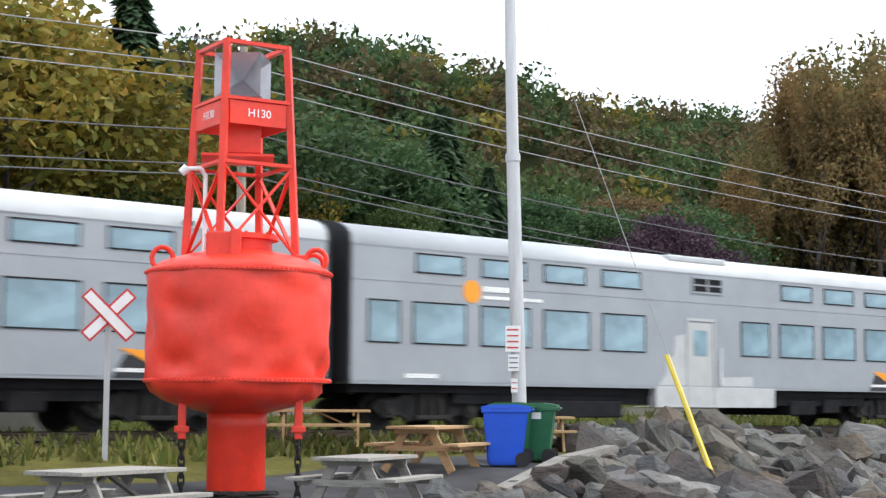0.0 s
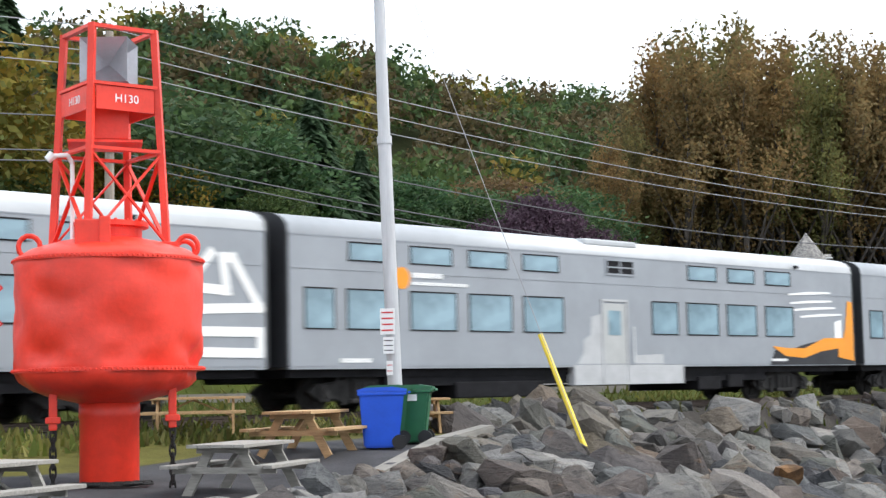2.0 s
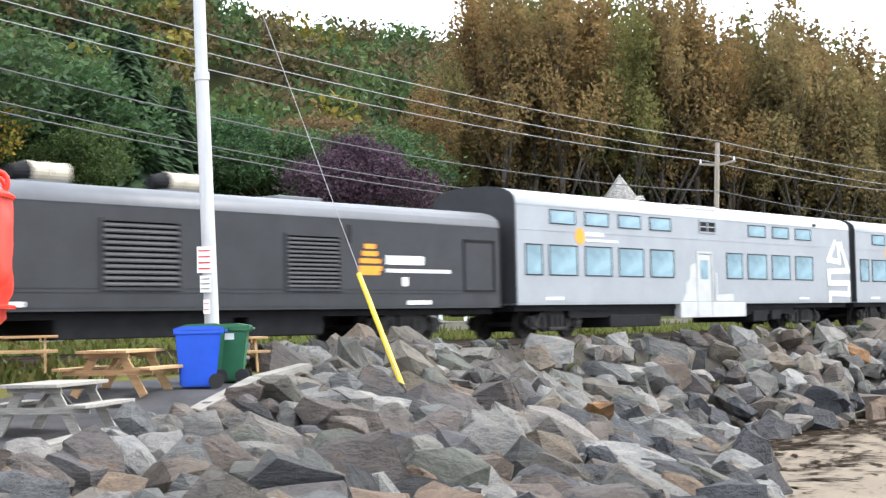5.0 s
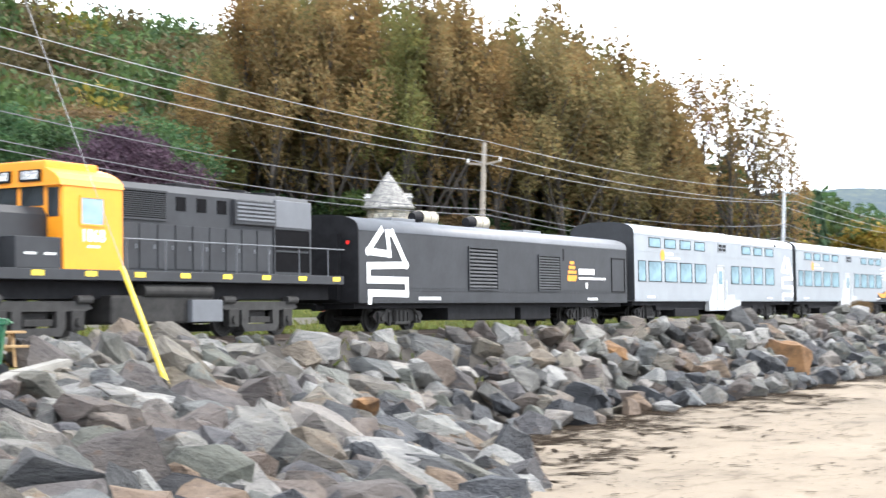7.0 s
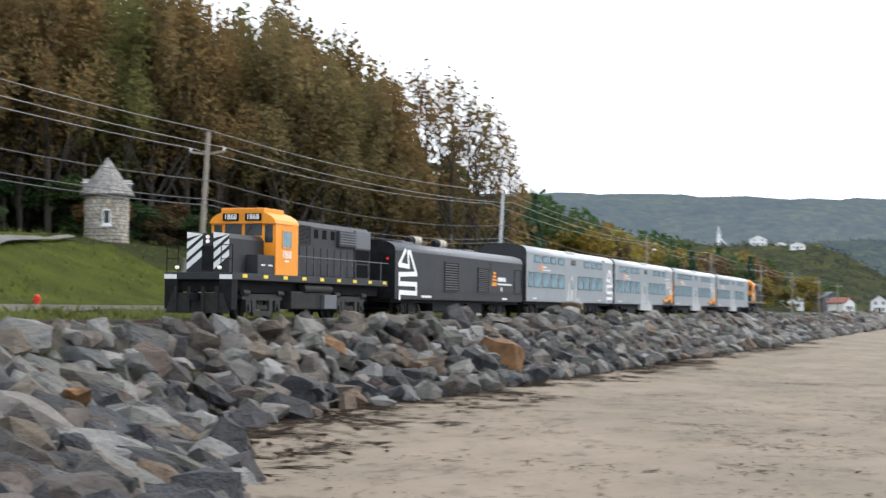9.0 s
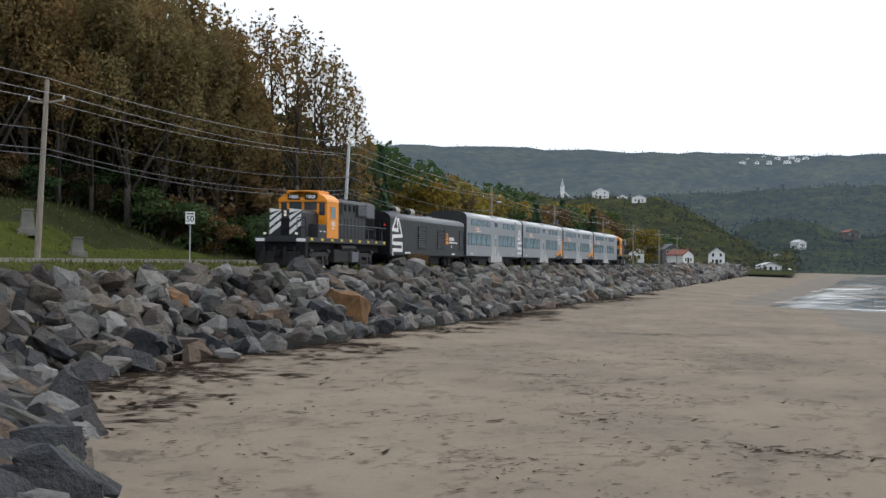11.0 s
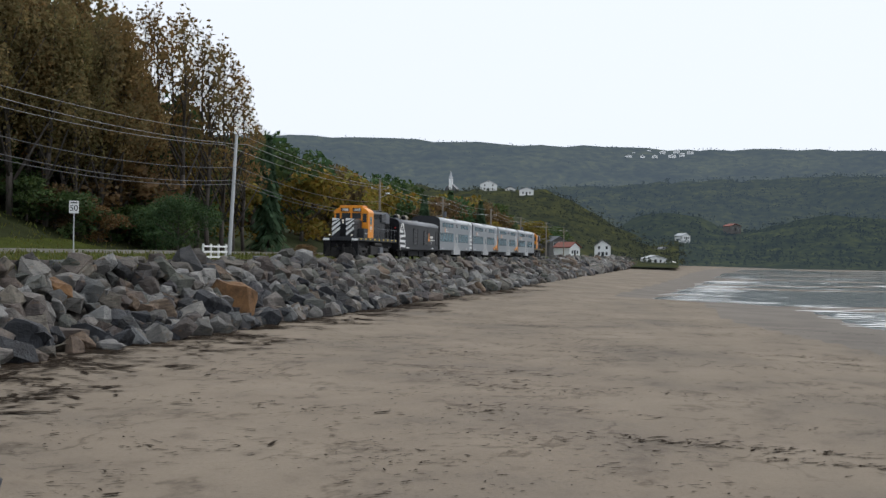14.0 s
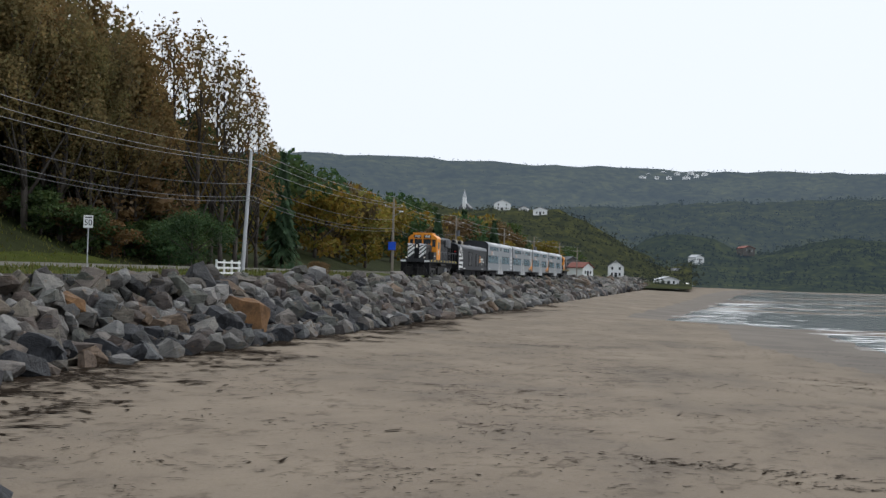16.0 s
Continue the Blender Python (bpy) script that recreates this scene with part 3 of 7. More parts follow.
def wheelset(parent, y, r=0.46):
    if r not in WHEEL_DATA:
        b = bmesh.new()
        for s in (-1, 1):
            w = spun([(0.10, -0.08), (0.14, -0.07), (0.16, -0.03), (r * 0.75, -0.02), (r * 0.82, -0.06), (r + 0.03, -0.06), (r + 0.03, -0.03), (r, -0.02), (r, 0.07), (r * 0.82, 0.07), (r * 0.75, 0.03), (0.14, 0.05), (0.1, 0.08)], 24)
            bmesh.ops.transform(w, matrix=Matrix.Translation((s * 0.755, 0, 0)) @ Matrix.Rotation(s * math.pi / 2, 4, "Y"), verts=w.verts[:])
            into(b, w)
        rod((-0.75, 0, 0), (0.75, 0, 0), 0.085, None, 12, b)
        for k in range(4):
            a = k * math.pi / 2 + 0.4
            for s in (-1, 1):
                bar((s * 0.80, 0.12 * math.cos(a), 0.12 * math.sin(a)), (s * 0.80, r * 0.74 * math.cos(a), r * 0.74 * math.sin(a)), 0.05, 0.03, b)
        d = bpy.data.meshes.new("wheelset")
        b.to_mesh(d), b.free()
        d.materials.append(M_TRUCK)
        WHEEL_DATA[r] = d
    w = sharing("wheelset", WHEEL_DATA[r], parent, pose(0, y, r))
    WHEELS.append((w, y, r))


TRUCK_DATA = {}


def truck(car, y, base=2.5, r=0.46):
    """A four-wheeled truck: side frames, axle boxes, springs, bolster."""
    if base not in TRUCK_DATA:
        b = bmesh.new()
        h = base / 2
        for s in (-1, 1):
            x = s * 1.08
            out = [(-h - 0.45, 0.52), (-h - 0.25, 0.70), (-h * 0.55, 0.78), (-h * 0.4, 0.88), (h * 0.4, 0.88), (h * 0.55, 0.78), (h + 0.25, 0.70), (h + 0.45, 0.52), (h + 0.2, 0.34),
                   (h * 0.72, 0.36), (h * 0.50, 0.22), (-h * 0.50, 0.22), (-h * 0.72, 0.36), (-h - 0.2, 0.34)]
            flat_shape(out, 0.14, lambda u, v, w: (x - 0.07 + w, u, v), b)
            for e in (-h, h):
                box(x + s * 0.07 - 0.09, e - 0.19, 0.28, x + s * 0.07 + 0.09, e + 0.19, 0.68, b, 0.03)
                rod((x + s * 0.1, e, 0.46), (x + s * 0.22, e, 0.46), 0.12, 0.10, 12, b)
            for k in (-0.28, 0, 0.28):
                rod((x + s * 0.12, k, 0.34), (x + s * 0.12, k, 0.74), 0.10, None, 10, b)
            box(x + s * 0.12 - 0.12, -0.5, 0.24, x + s * 0.12 + 0.12, 0.5, 0.34, b, 0.02)
            rod((x + s * 0.16, -h * 0.6, 0.92), (x + s * 0.16, -h * 0.95, 0.55), 0.045, None, 8, b)
            rod((x + s * 0.16, h * 0.6, 0.92), (x + s * 0.16, h * 0.95, 0.55), 0.045, None, 8, b)
            for e in (-1, 1):
                box(x - 0.05, e * (h - 0.62) - 0.06, 0.2, x + 0.12, e * (h - 0.62) + 0.06, 0.66, b)
        box(-1.2, -0.35, 0.55, 1.2, 0.35, 0.95, b, 0.04)
        d = bpy.data.meshes.new("truck")
        b.to_mesh(d), b.free()
        d.materials.append(M_TRUCK)
        TRUCK_DATA[base] = d
    t = sharing("truck", TRUCK_DATA[base], car, pose(0, y, 0), "grimy steel truck with coil springs")
    for e in (-base / 2, base / 2):
        wheelset(t, e, r)


def car_outline(half, floor, eave, top, whole_end=False, roof_only=False):
    """Cross-section of a car with rounded shoulders: the box below the roof, the whole end or the roof alone."""
    arc = []
    for i in range(0, 13):
        a = math.pi / 2 * (i / 6 - 1)
        u, v = math.sin(a), math.cos(a)
        arc.append((math.copysign(abs(u) ** 0.8, u) * half, eave + (top - eave) * v ** 0.75 if v > 1e-6 else eave))
    if whole_end:
        return arc + [(half, floor), (-half, floor)]
    if roof_only:
        return arc + [(half, eave - 0.03), (-half, eave - 0.03)]
    return [(-half, floor), (half, floor), (half, eave - 0.03), (-half, eave - 0.03)]


SAIL = [(0.36, 1.0), (0.05, 0.70), (0.55, 0.675), (0.50, 0.97), (0.62, 0.97), (0.95, 0.53), (0.06, 0.50), (0.06, 0.31), (0.95, 0.31), (0.95, 0.12), (0.08, 0.13), (0.08, 0.02)]


def sail_logo(car, y0, y1, z0, z1, x, w=0.22):
    """A white sail and waves in one bent stripe."""
    bm = bmesh.new()
    pts = [(y0 + (y1 - y0) * u, z0 + (z1 - z0) * v) for u, v in SAIL]
    for k, (a, b) in enumerate(zip(pts, pts[1:])):
        d = Vector((b[0] - a[0], b[1] - a[1])).normalized()
        n = Vector((-d.y, d.x)) * w / 2
        e = d * w / 2
        side_shape([(a[0] - e.x + n.x, a[1] - e.y + n.y), (b[0] + e.x + n.x, b[1] + e.y + n.y), (b[0] + e.x - n.x, b[1] + e.y - n.y), (a[0] - e.x - n.x, a[1] - e.y - n.y)], x + 0.0012 * k, 0.004, bm)
    part("sail_logo", bm, M_WHITE, car, "white bent-stripe sail emblem")


def text_bars(car, name, material, rows, x):
    for y0, y1, z0, z1 in rows:
        bm = bmesh.new()
        k = max(2, int((y1 - y0) / ((z1 - z0) * 0.8)))
        for i in range(k):
            a = y0 + (y1 - y0) * i / k
            plate(a, z0, a + (y1 - y0) / k * 0.82, z1, x, 0.006, bm)
        part(name, bm, material, car)


UPPER = [(2.2, 3.7), (4.25, 5.75), (6.35, 7.85), (8.45, 9.95), (15.95, 17.45), (18.05, 19.55), (20.15, 21.65)]
LOWER = [(0.8, 1.75), (2.12, 3.78), (4.23, 5.89), (6.34, 8.0), (8.45, 10.11), (14.1, 15.4), (15.85, 17.5), (17.95, 19.6), (20.1, 21.75)]
PANE_DATA = {}


def car_window(car, y0, y1, z0, z1, x=SIDE, glass_m=None):
    key = (round(y1 - y0, 2), round(z1 - z0, 2))
    if key not in PANE_DATA:
        w, h = key
        f = ring(0, 0, w, h, 0.034, 0, 0.032)
        fd = bpy.data.meshes.new("window_frame")
        f.to_mesh(fd), f.free()
        fd.materials.append(M_UNDER)
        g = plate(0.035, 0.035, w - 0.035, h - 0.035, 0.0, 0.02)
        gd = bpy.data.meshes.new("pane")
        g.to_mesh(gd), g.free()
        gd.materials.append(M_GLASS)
        PANE_DATA[key] = (fd, gd)
    fd, gd = PANE_DATA[key]
    f = sharing("window", fd, car, pose(x - 0.012, y0, z0))
    sharing("pane", gd, f)


def passenger_car(k, art):
    L = 25.9
    yc = L / 2
    car = thing("passenger_car", pose(TRACK_X, 0, RAIL_Z), "silver-grey double-deck passenger car with " + {"sail": "white sail emblem", "coast": "orange coast painting", "": "two window rows"}[art],
                "train car", "cars of the train")
    o = -yc
    a, b = 0.35 + o, L - 0.35 + o
    body = extruded(car_outline(SIDE, 1.05, 4.22, 4.78), a, b)
    part("body", body, M_SILVER, car)
    part("roof", extruded(car_outline(SIDE + 0.004, 1.05, 4.22, 4.78, roof_only=True), a - 0.02, b + 0.02), M_ROOF, car, "pale rounded roof", True)
    bm = bmesh.new()
    for z in (1.12, 3.40, 4.18):
        plate(a, z, b, z + 0.025, SIDE, 0.012, bm)
    part("side_trim", bm, M_SILVER, car)
    part("underframe", box(-1.35, 3.6 + o, 0.62, 1.35, L - 5.5 + o, 1.05, box(-1.4, a + 0.1, 0.86, 1.4, b - 0.1, 1.05)), M_UNDER, car)
    for y0, y1, z0, z1 in ((6.0, 9.4, 0.28, 0.7), (16.6, 17.8, 0.34, 0.75), (18.2, 19.0, 0.4, 0.8)):
        part("equipment_box", box(-1.3, y0 + o, z0, 1.42, y1 + o, z1, None, 0.04), M_UNDER, car)
    for y0, y1 in UPPER:
        car_window(car, y0 + o, y1 + o, 3.63, 4.10)
    for y0, y1 in LOWER:
        car_window(car, y0 + o, y1 + o, 1.98, 2.97)
    # door with its step well
    well = plate(10.5 + o, 0.55, 15.6 + o, 1.10, SIDE - 0.25, 0.262, None, 0.015)
    side_shape([(10.6 + o, 1.10), (11.75 + o, 1.10), (11.75 + o, 2.55), (11.3 + o, 2.45), (11.25 + o, 1.95), (10.95 + o, 1.8), (10.9 + o, 1.4)], SIDE, 0.006, well)
    side_shape([(13.2 + o, 1.10), (14.6 + o, 1.10), (14.6 + o, 1.42), (13.2 + o, 1.38)], SIDE, 0.006, well)
    part("step_well", well, M_STEPWELL, car, "white-painted step well")
    door = part("door", plate(11.85 + o, 0.6, 12.85 + o, 2.85, SIDE - 0.02, 0.03), M_GREYDOOR, car)
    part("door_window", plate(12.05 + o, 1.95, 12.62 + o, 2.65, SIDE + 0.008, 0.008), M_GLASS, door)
    fr = ring(11.75 + o, 0.56, 12.95 + o, 2.97, 0.07, SIDE, 0.03)
    part("door_frame", fr, M_STEPWELL, car)
    part("handrail", rod((SIDE + 0.07, 13.15 + o, 1.2), (SIDE + 0.07, 13.15 + o, 2.2), 0.02, None, 8), M_WHITE, car)
    bm = ring(12.0 + o, 3.66, 13.3 + o, 4.12, 0.05, SIDE, 0.035)
    plate(12.62 + o, 3.7, 12.68 + o, 4.08, SIDE, 0.035, bm)
    plate(12.0 + o, 3.87, 13.3 + o, 3.91, SIDE, 0.03, bm)
    vent = part("vent_frame", bm, M_SILVER, car)
    part("vent_grille", plate(12.05 + o, 3.7, 13.25 + o, 4.08, SIDE + 0.002, 0.006), M_UNDER, vent)
    part("roof_vent", box(0.75, 11.2 + o, 4.5, 1.5, 13.6 + o, 4.68, None, 0.05), M_ROOF, car)
    part("marker_lamp", box(1.58, 21.9 + o, 4.24, 1.66, 22.1 + o, 4.34, None, 0.02), M_UNDER, car)
    for e, s in ((a, -1), (b, 1)):
        bm = box(-0.95, e, 1.2, 0.95, e + s * 0.33, 3.5) if s > 0 else box(-0.95, e - 0.33, 1.2, 0.95, e, 3.5)
        extruded(car_outline(SIDE + 0.012, 1.1, 4.22, 4.80, whole_end=True), min(e + s * 0.024, e + s * 0.08), max(e + s * 0.024, e + s * 0.08), bm)
        part("end_diaphragm", bm, M_BLACK, car, "dark folding gangway at the car end")
        part("coupler", rod((0, e - s * 0.5, 0.85), (0, e + s * 0.35, 0.85), 0.12, None, 8), M_UNDER, car)
    bm = bmesh.new()
    bmesh.ops.create_circle(bm, cap_ends=True, segments=20, radius=0.28, matrix=Matrix.Translation((SIDE + 0.016, 3.95 + o, 3.28)) @ Matrix.Rotation(math.pi / 2, 4, "Y"))
    part("round_badge", bm, M_ORANGE, car, "round orange badge")
    text_bars(car, "lettering", M_WHITE, [(4.3 + o, 5.4 + o, 3.30, 3.43), (4.3 + o, 6.3 + o, 3.12, 3.2), (1.9 + o, 2.9 + o, 1.2, 1.3), (20.4 + o, 21.3 + o, 1.2, 1.28)], SIDE + 0.013)
    if art == "sail":
        sail_logo(car, 23.2 + o, 25.5 + o, 1.12, 3.62, SIDE + 0.008)
    if art == "coast":
        x = SIDE + 0.006
        part("painted_shore", side_shape([(20.3 + o, 1.08), (25.5 + o, 1.08), (25.5 + o, 1.6), (23.7 + o, 1.92), (22.4 + o, 1.75), (21.4 + o, 1.55), (20.6 + o, 1.55)], x), M_BLACK, car)
        part("painted_wave", side_shape([(20.45 + o, 1.68), (21.2 + o, 1.36), (22.3 + o, 1.30), (23.4 + o, 1.52), (24.5 + o, 1.62), (24.5 + o, 1.32), (25.5 + o, 1.20), (25.5 + o, 3.2), (25.2 + o, 3.25), (25.0 + o, 2.3), (24.85 + o, 1.98), (23.6 + o, 1.96), (22.4 + o, 1.62), (21.4 + o, 1.62)], x + 0.01), M_ORANGE, car)
        for i, (y0, z) in enumerate(((21.5, 3.40), (21.6, 3.12), (21.8, 2.9), (22.2, 2.68))):
            part("painted_line", side_shape([(y0 + o, z - 0.06), (y0 + 2.6 + o, z + 0.06), (y0 + 2.6 + o, z + 0.12), (y0 + 1.2 + o, z + 0.09), (y0 + o, z)], x, 0.008), M_WHITE, car)
        part("painted_patch", side_shape([(24.3 + o, 1.98), (24.75 + o, 1.98), (24.75 + o, 2.6), (24.3 + o, 2.5)], x, 0.008), M_WHITE, car)
    truck(car, 3.0 + o)
    truck(car, L - 4.3 + o)
    TRAIN.append((car, k * L + yc))
    return car


for k, art in enumerate(("sail", "coast", "coast", "")):
    passenger_car(k, art)


def louvers(car, y0, y1, z0, z1, x, n, material, name="louver"):
    bm = ring(y0, z0, y1, z1, 0.06, x, 0.05)
    f = part(name + "_frame", bm, material, car)
    part(name + "_backing", plate(y0 + 0.05, z0 + 0.05, y1 - 0.05, z1 - 0.05, x, 0.006), M_SCREEN, f)
    for i in range(n):
        z = z0 + 0.08 + (z1 - z0 - 0.16) * (i + 0.5) / n
        h = (z1 - z0) / n * 0.30
        part("slat", flat_shape([(x + 0.008, z + h), (x + 0.045, z - h * 0.3), (x + 0.045, z - h), (x + 0.008, z + h * 0.4)], y1 - y0 - 0.12, lambda u, v, w: (u, y0 + 0.06 + w, v)), material, f)


def power_car():
    a0, b0 = -23.5, -0.55
    yc = (a0 + b0) / 2
    car = thing("power_car", pose(TRACK_X, 0, RAIL_Z), "charcoal generator car with white sail emblem and louvred vents", "train car", "cars of the train")
    a, b, o = a0 - yc, b0 - yc, -yc
    half = 1.58
    part("body", extruded(car_outline(half, 0.98, 3.42, 3.95), a, b), M_BLACK, car)
    part("roof", extruded(car_outline(half + 0.004, 0.98, 3.42, 3.95, roof_only=True), a - 0.02, b + 0.02), M_BLACKROOF, car, "grey rounded roof", True)
    bm = bmesh.new()
    for z in (1.40, 1.50, 1.06):
        plate(a, z, b, z + 0.025, half, 0.012, bm)
    part("side_trim", bm, M_BLACK, car)
    part("underframe", box(-1.3, -17.0 + o, 0.35, 1.3, -11.5 + o, 0.98, box(-1.3, a + 0.1, 0.8, 1.3, b - 0.1, 0.98), 0.03), M_UNDER, car)
    part("fuel_tank", box(-1.25, -11.0 + o, 0.3, 1.3, -8.2 + o, 0.95, None, 0.05), M_UNDER, car)
    louvers(car, -15.9 + o, -13.5 + o, 1.45, 3.1, half, 11, M_BLACK)
    louvers(car, -9.9 + o, -7.8 + o, 1.45, 2.95, half, 12, M_BLACK)
    sail_logo(car, -23.1 + o, -20.3 + o, 1.0, 3.45, half + 0.008, 0.24)
    bm = bmesh.new()
    for i, (w0, w1, z) in enumerate(((0.3, 0.75, 2.62), (0.2, 0.85, 2.42), (0.1, 0.95, 2.22), (0.05, 1.0, 2.02), (0.05, 0.9, 1.9))):
        plate(-7.1 + w0 + o, z, -7.1 + w1 + o, z + 0.13, half, 0.008, bm)
    part("small_emblem", bm, M_ORANGE, car, "small orange striped emblem")
    text_bars(car, "lettering", M_WHITE, [(-5.9 + o, -4.2 + o, 2.2, 2.45), (-5.9 + o, -3.0 + o, 1.98, 2.08), (-5.2 + o, -4.95 + o, 1.6, 1.85), (-19.6 + o, -18.0 + o, 1.08, 1.2), (-5.0 + o, -3.9 + o, 1.08, 1.2)], half + 0.006)
    bm = ring(-2.35 + o, 1.45, -0.8 + o, 3.0, 0.06, half, 0.03)
    part("side_door", bm, M_UNDER, car)
    part("dark_slot", plate(-7.5 + o, 2.75, -7.35 + o, 3.25, half, 0.01), M_UNDER, car)
    for y in (-16.4, -12.2):
        bm = rod((-0.1, y - 0.25 + o, 4.22), (-0.1, y + 0.85 + o, 4.22), 0.25, None, 20)
        for e in (-0.2, 0.3, 0.8):
            rod((-0.1, y + e - 0.03 + o, 4.22), (-0.1, y + e + 0.03 + o, 4.22), 0.275, None, 20, bm)
        m = part("exhaust_drum", bm, M_CREAM, car, "cream cylindrical exhaust drum on the roof")
        part("drum_cap", rod((-0.1, y - 0.75 + o, 4.20), (-0.1, y - 0.25 + o, 4.22), 0.17, 0.25, 16), M_UNDER, m, "dark conical end of the drum")
        part("drum_cradle", box(-0.4, y - 0.6 + o, 3.8, 0.2, y + 0.7 + o, 4.02), M_BLACKROOF, m)
    part("roof_hatch", box(-0.6, -19.6 + o, 3.88, 0.5, -17.9 + o, 4.06, None, 0.03), M_BLACKROOF, car)
    part("roof_hatch", box(-0.6, -9.0 + o, 3.88, 0.5, -7.3 + o, 4.04, None, 0.03), M_BLACKROOF, car)
    for e, s in ((a, -1), (b, 1)):
        bm = box(-0.9, min(e, e + s * 0.3), 1.1, 0.9, max(e, e + s * 0.3), 3.3)
        extruded(car_outline(half + 0.012, 1.0, 3.42, 3.97, whole_end=True), min(e + s * 0.024, e + s * 0.08), max(e + s * 0.024, e + s * 0.08), bm)
        part("end_wall", bm, M_UNDER, car)
        part("coupler", rod((0, e - s * 0.4, 0.85), (0, e + s * 0.4, 0.85), 0.12, None, 8), M_UNDER, car)
    lamp = glow("red_lamp", (0.6, 0.02, 0.015), 0.6)
    part("tail_lamp", rod((1.2, a - 0.02, 3.0), (1.2, a - 0.12, 3.0), 0.07, None, 12), lamp, car, "lit red tail lamp")
    truck(car, -20.3 + o)
    truck(car, -4.6 + o)
    TRAIN.append((car, yc))


power_car()


def loco_truck(loco, y):
    """A heavy cast truck: drop side frame with its window, journal boxes, springs and brake cylinders."""
    t = part("truck", box(-1.0, -0.5, 0.45, 1.0, 0.5, 1.0, None, 0.04), M_TRUCK, loco, "heavy cast steel truck")
    t.matrix_basis = pose(0, y, 0)
    for s in (-1, 1):
        x = s * 1.12
        bm = bmesh.new()
        for out in ([(-1.95, 0.86), (-1.7, 1.04), (1.7, 1.04), (1.95, 0.86), (1.7, 0.78), (-1.7, 0.78)], [(-0.95, 0.80), (-0.62, 0.80), (-0.62, 0.34), (-0.95, 0.34)], [(0.62, 0.80), (0.95, 0.80), (0.95, 0.34), (0.62, 0.34)],
                    [(-0.95, 0.36), (0.95, 0.36), (0.80, 0.14), (-0.80, 0.14)]):
            flat_shape(out, 0.16, lambda u, v, w: (x - 0.08 + w, u, v), bm)
        part("side_frame", bm, M_FRAME, t, "grey cast side frame with a window")
        for e in (-1.375, 1.375):
            bm = box(x - 0.12, e - 0.24, 0.28, x + 0.12, e + 0.24, 0.82, None, 0.03)
            rod((x, e, 0.5), (x + s * 0.18, e, 0.5), 0.15, 0.12, 12, bm)
            part("journal_box", bm, M_TRUCK, t)
            part("brake_cylinder", rod((x + s * 0.06, e * 1.18 - 0.28, 1.08), (x + s * 0.06, e * 1.18 + 0.28, 1.08), 0.12, None, 12), M_FRAME, t)
        part("leaf_spring", box(x - 0.1, -0.52, 0.40, x + 0.06, 0.52, 0.58, None, 0.02), M_TRUCK, t)
    for e in (-1.375, 1.375):
        wheelset(t, e, 0.5)


def road_number(parent, m, size):
    """The engine's number in white figures."""
    cu = bpy.data.curves.new("figures", "FONT")
    cu.body, cu.size, cu.extrude, cu.offset, cu.align_x, cu.align_y = "1868", size, 0.003, 0.006, "CENTER", "CENTER"
    cu.materials.append(M_WHITE)
    t = new("figures", cu)
    t.parent = parent
    t.matrix_basis = m


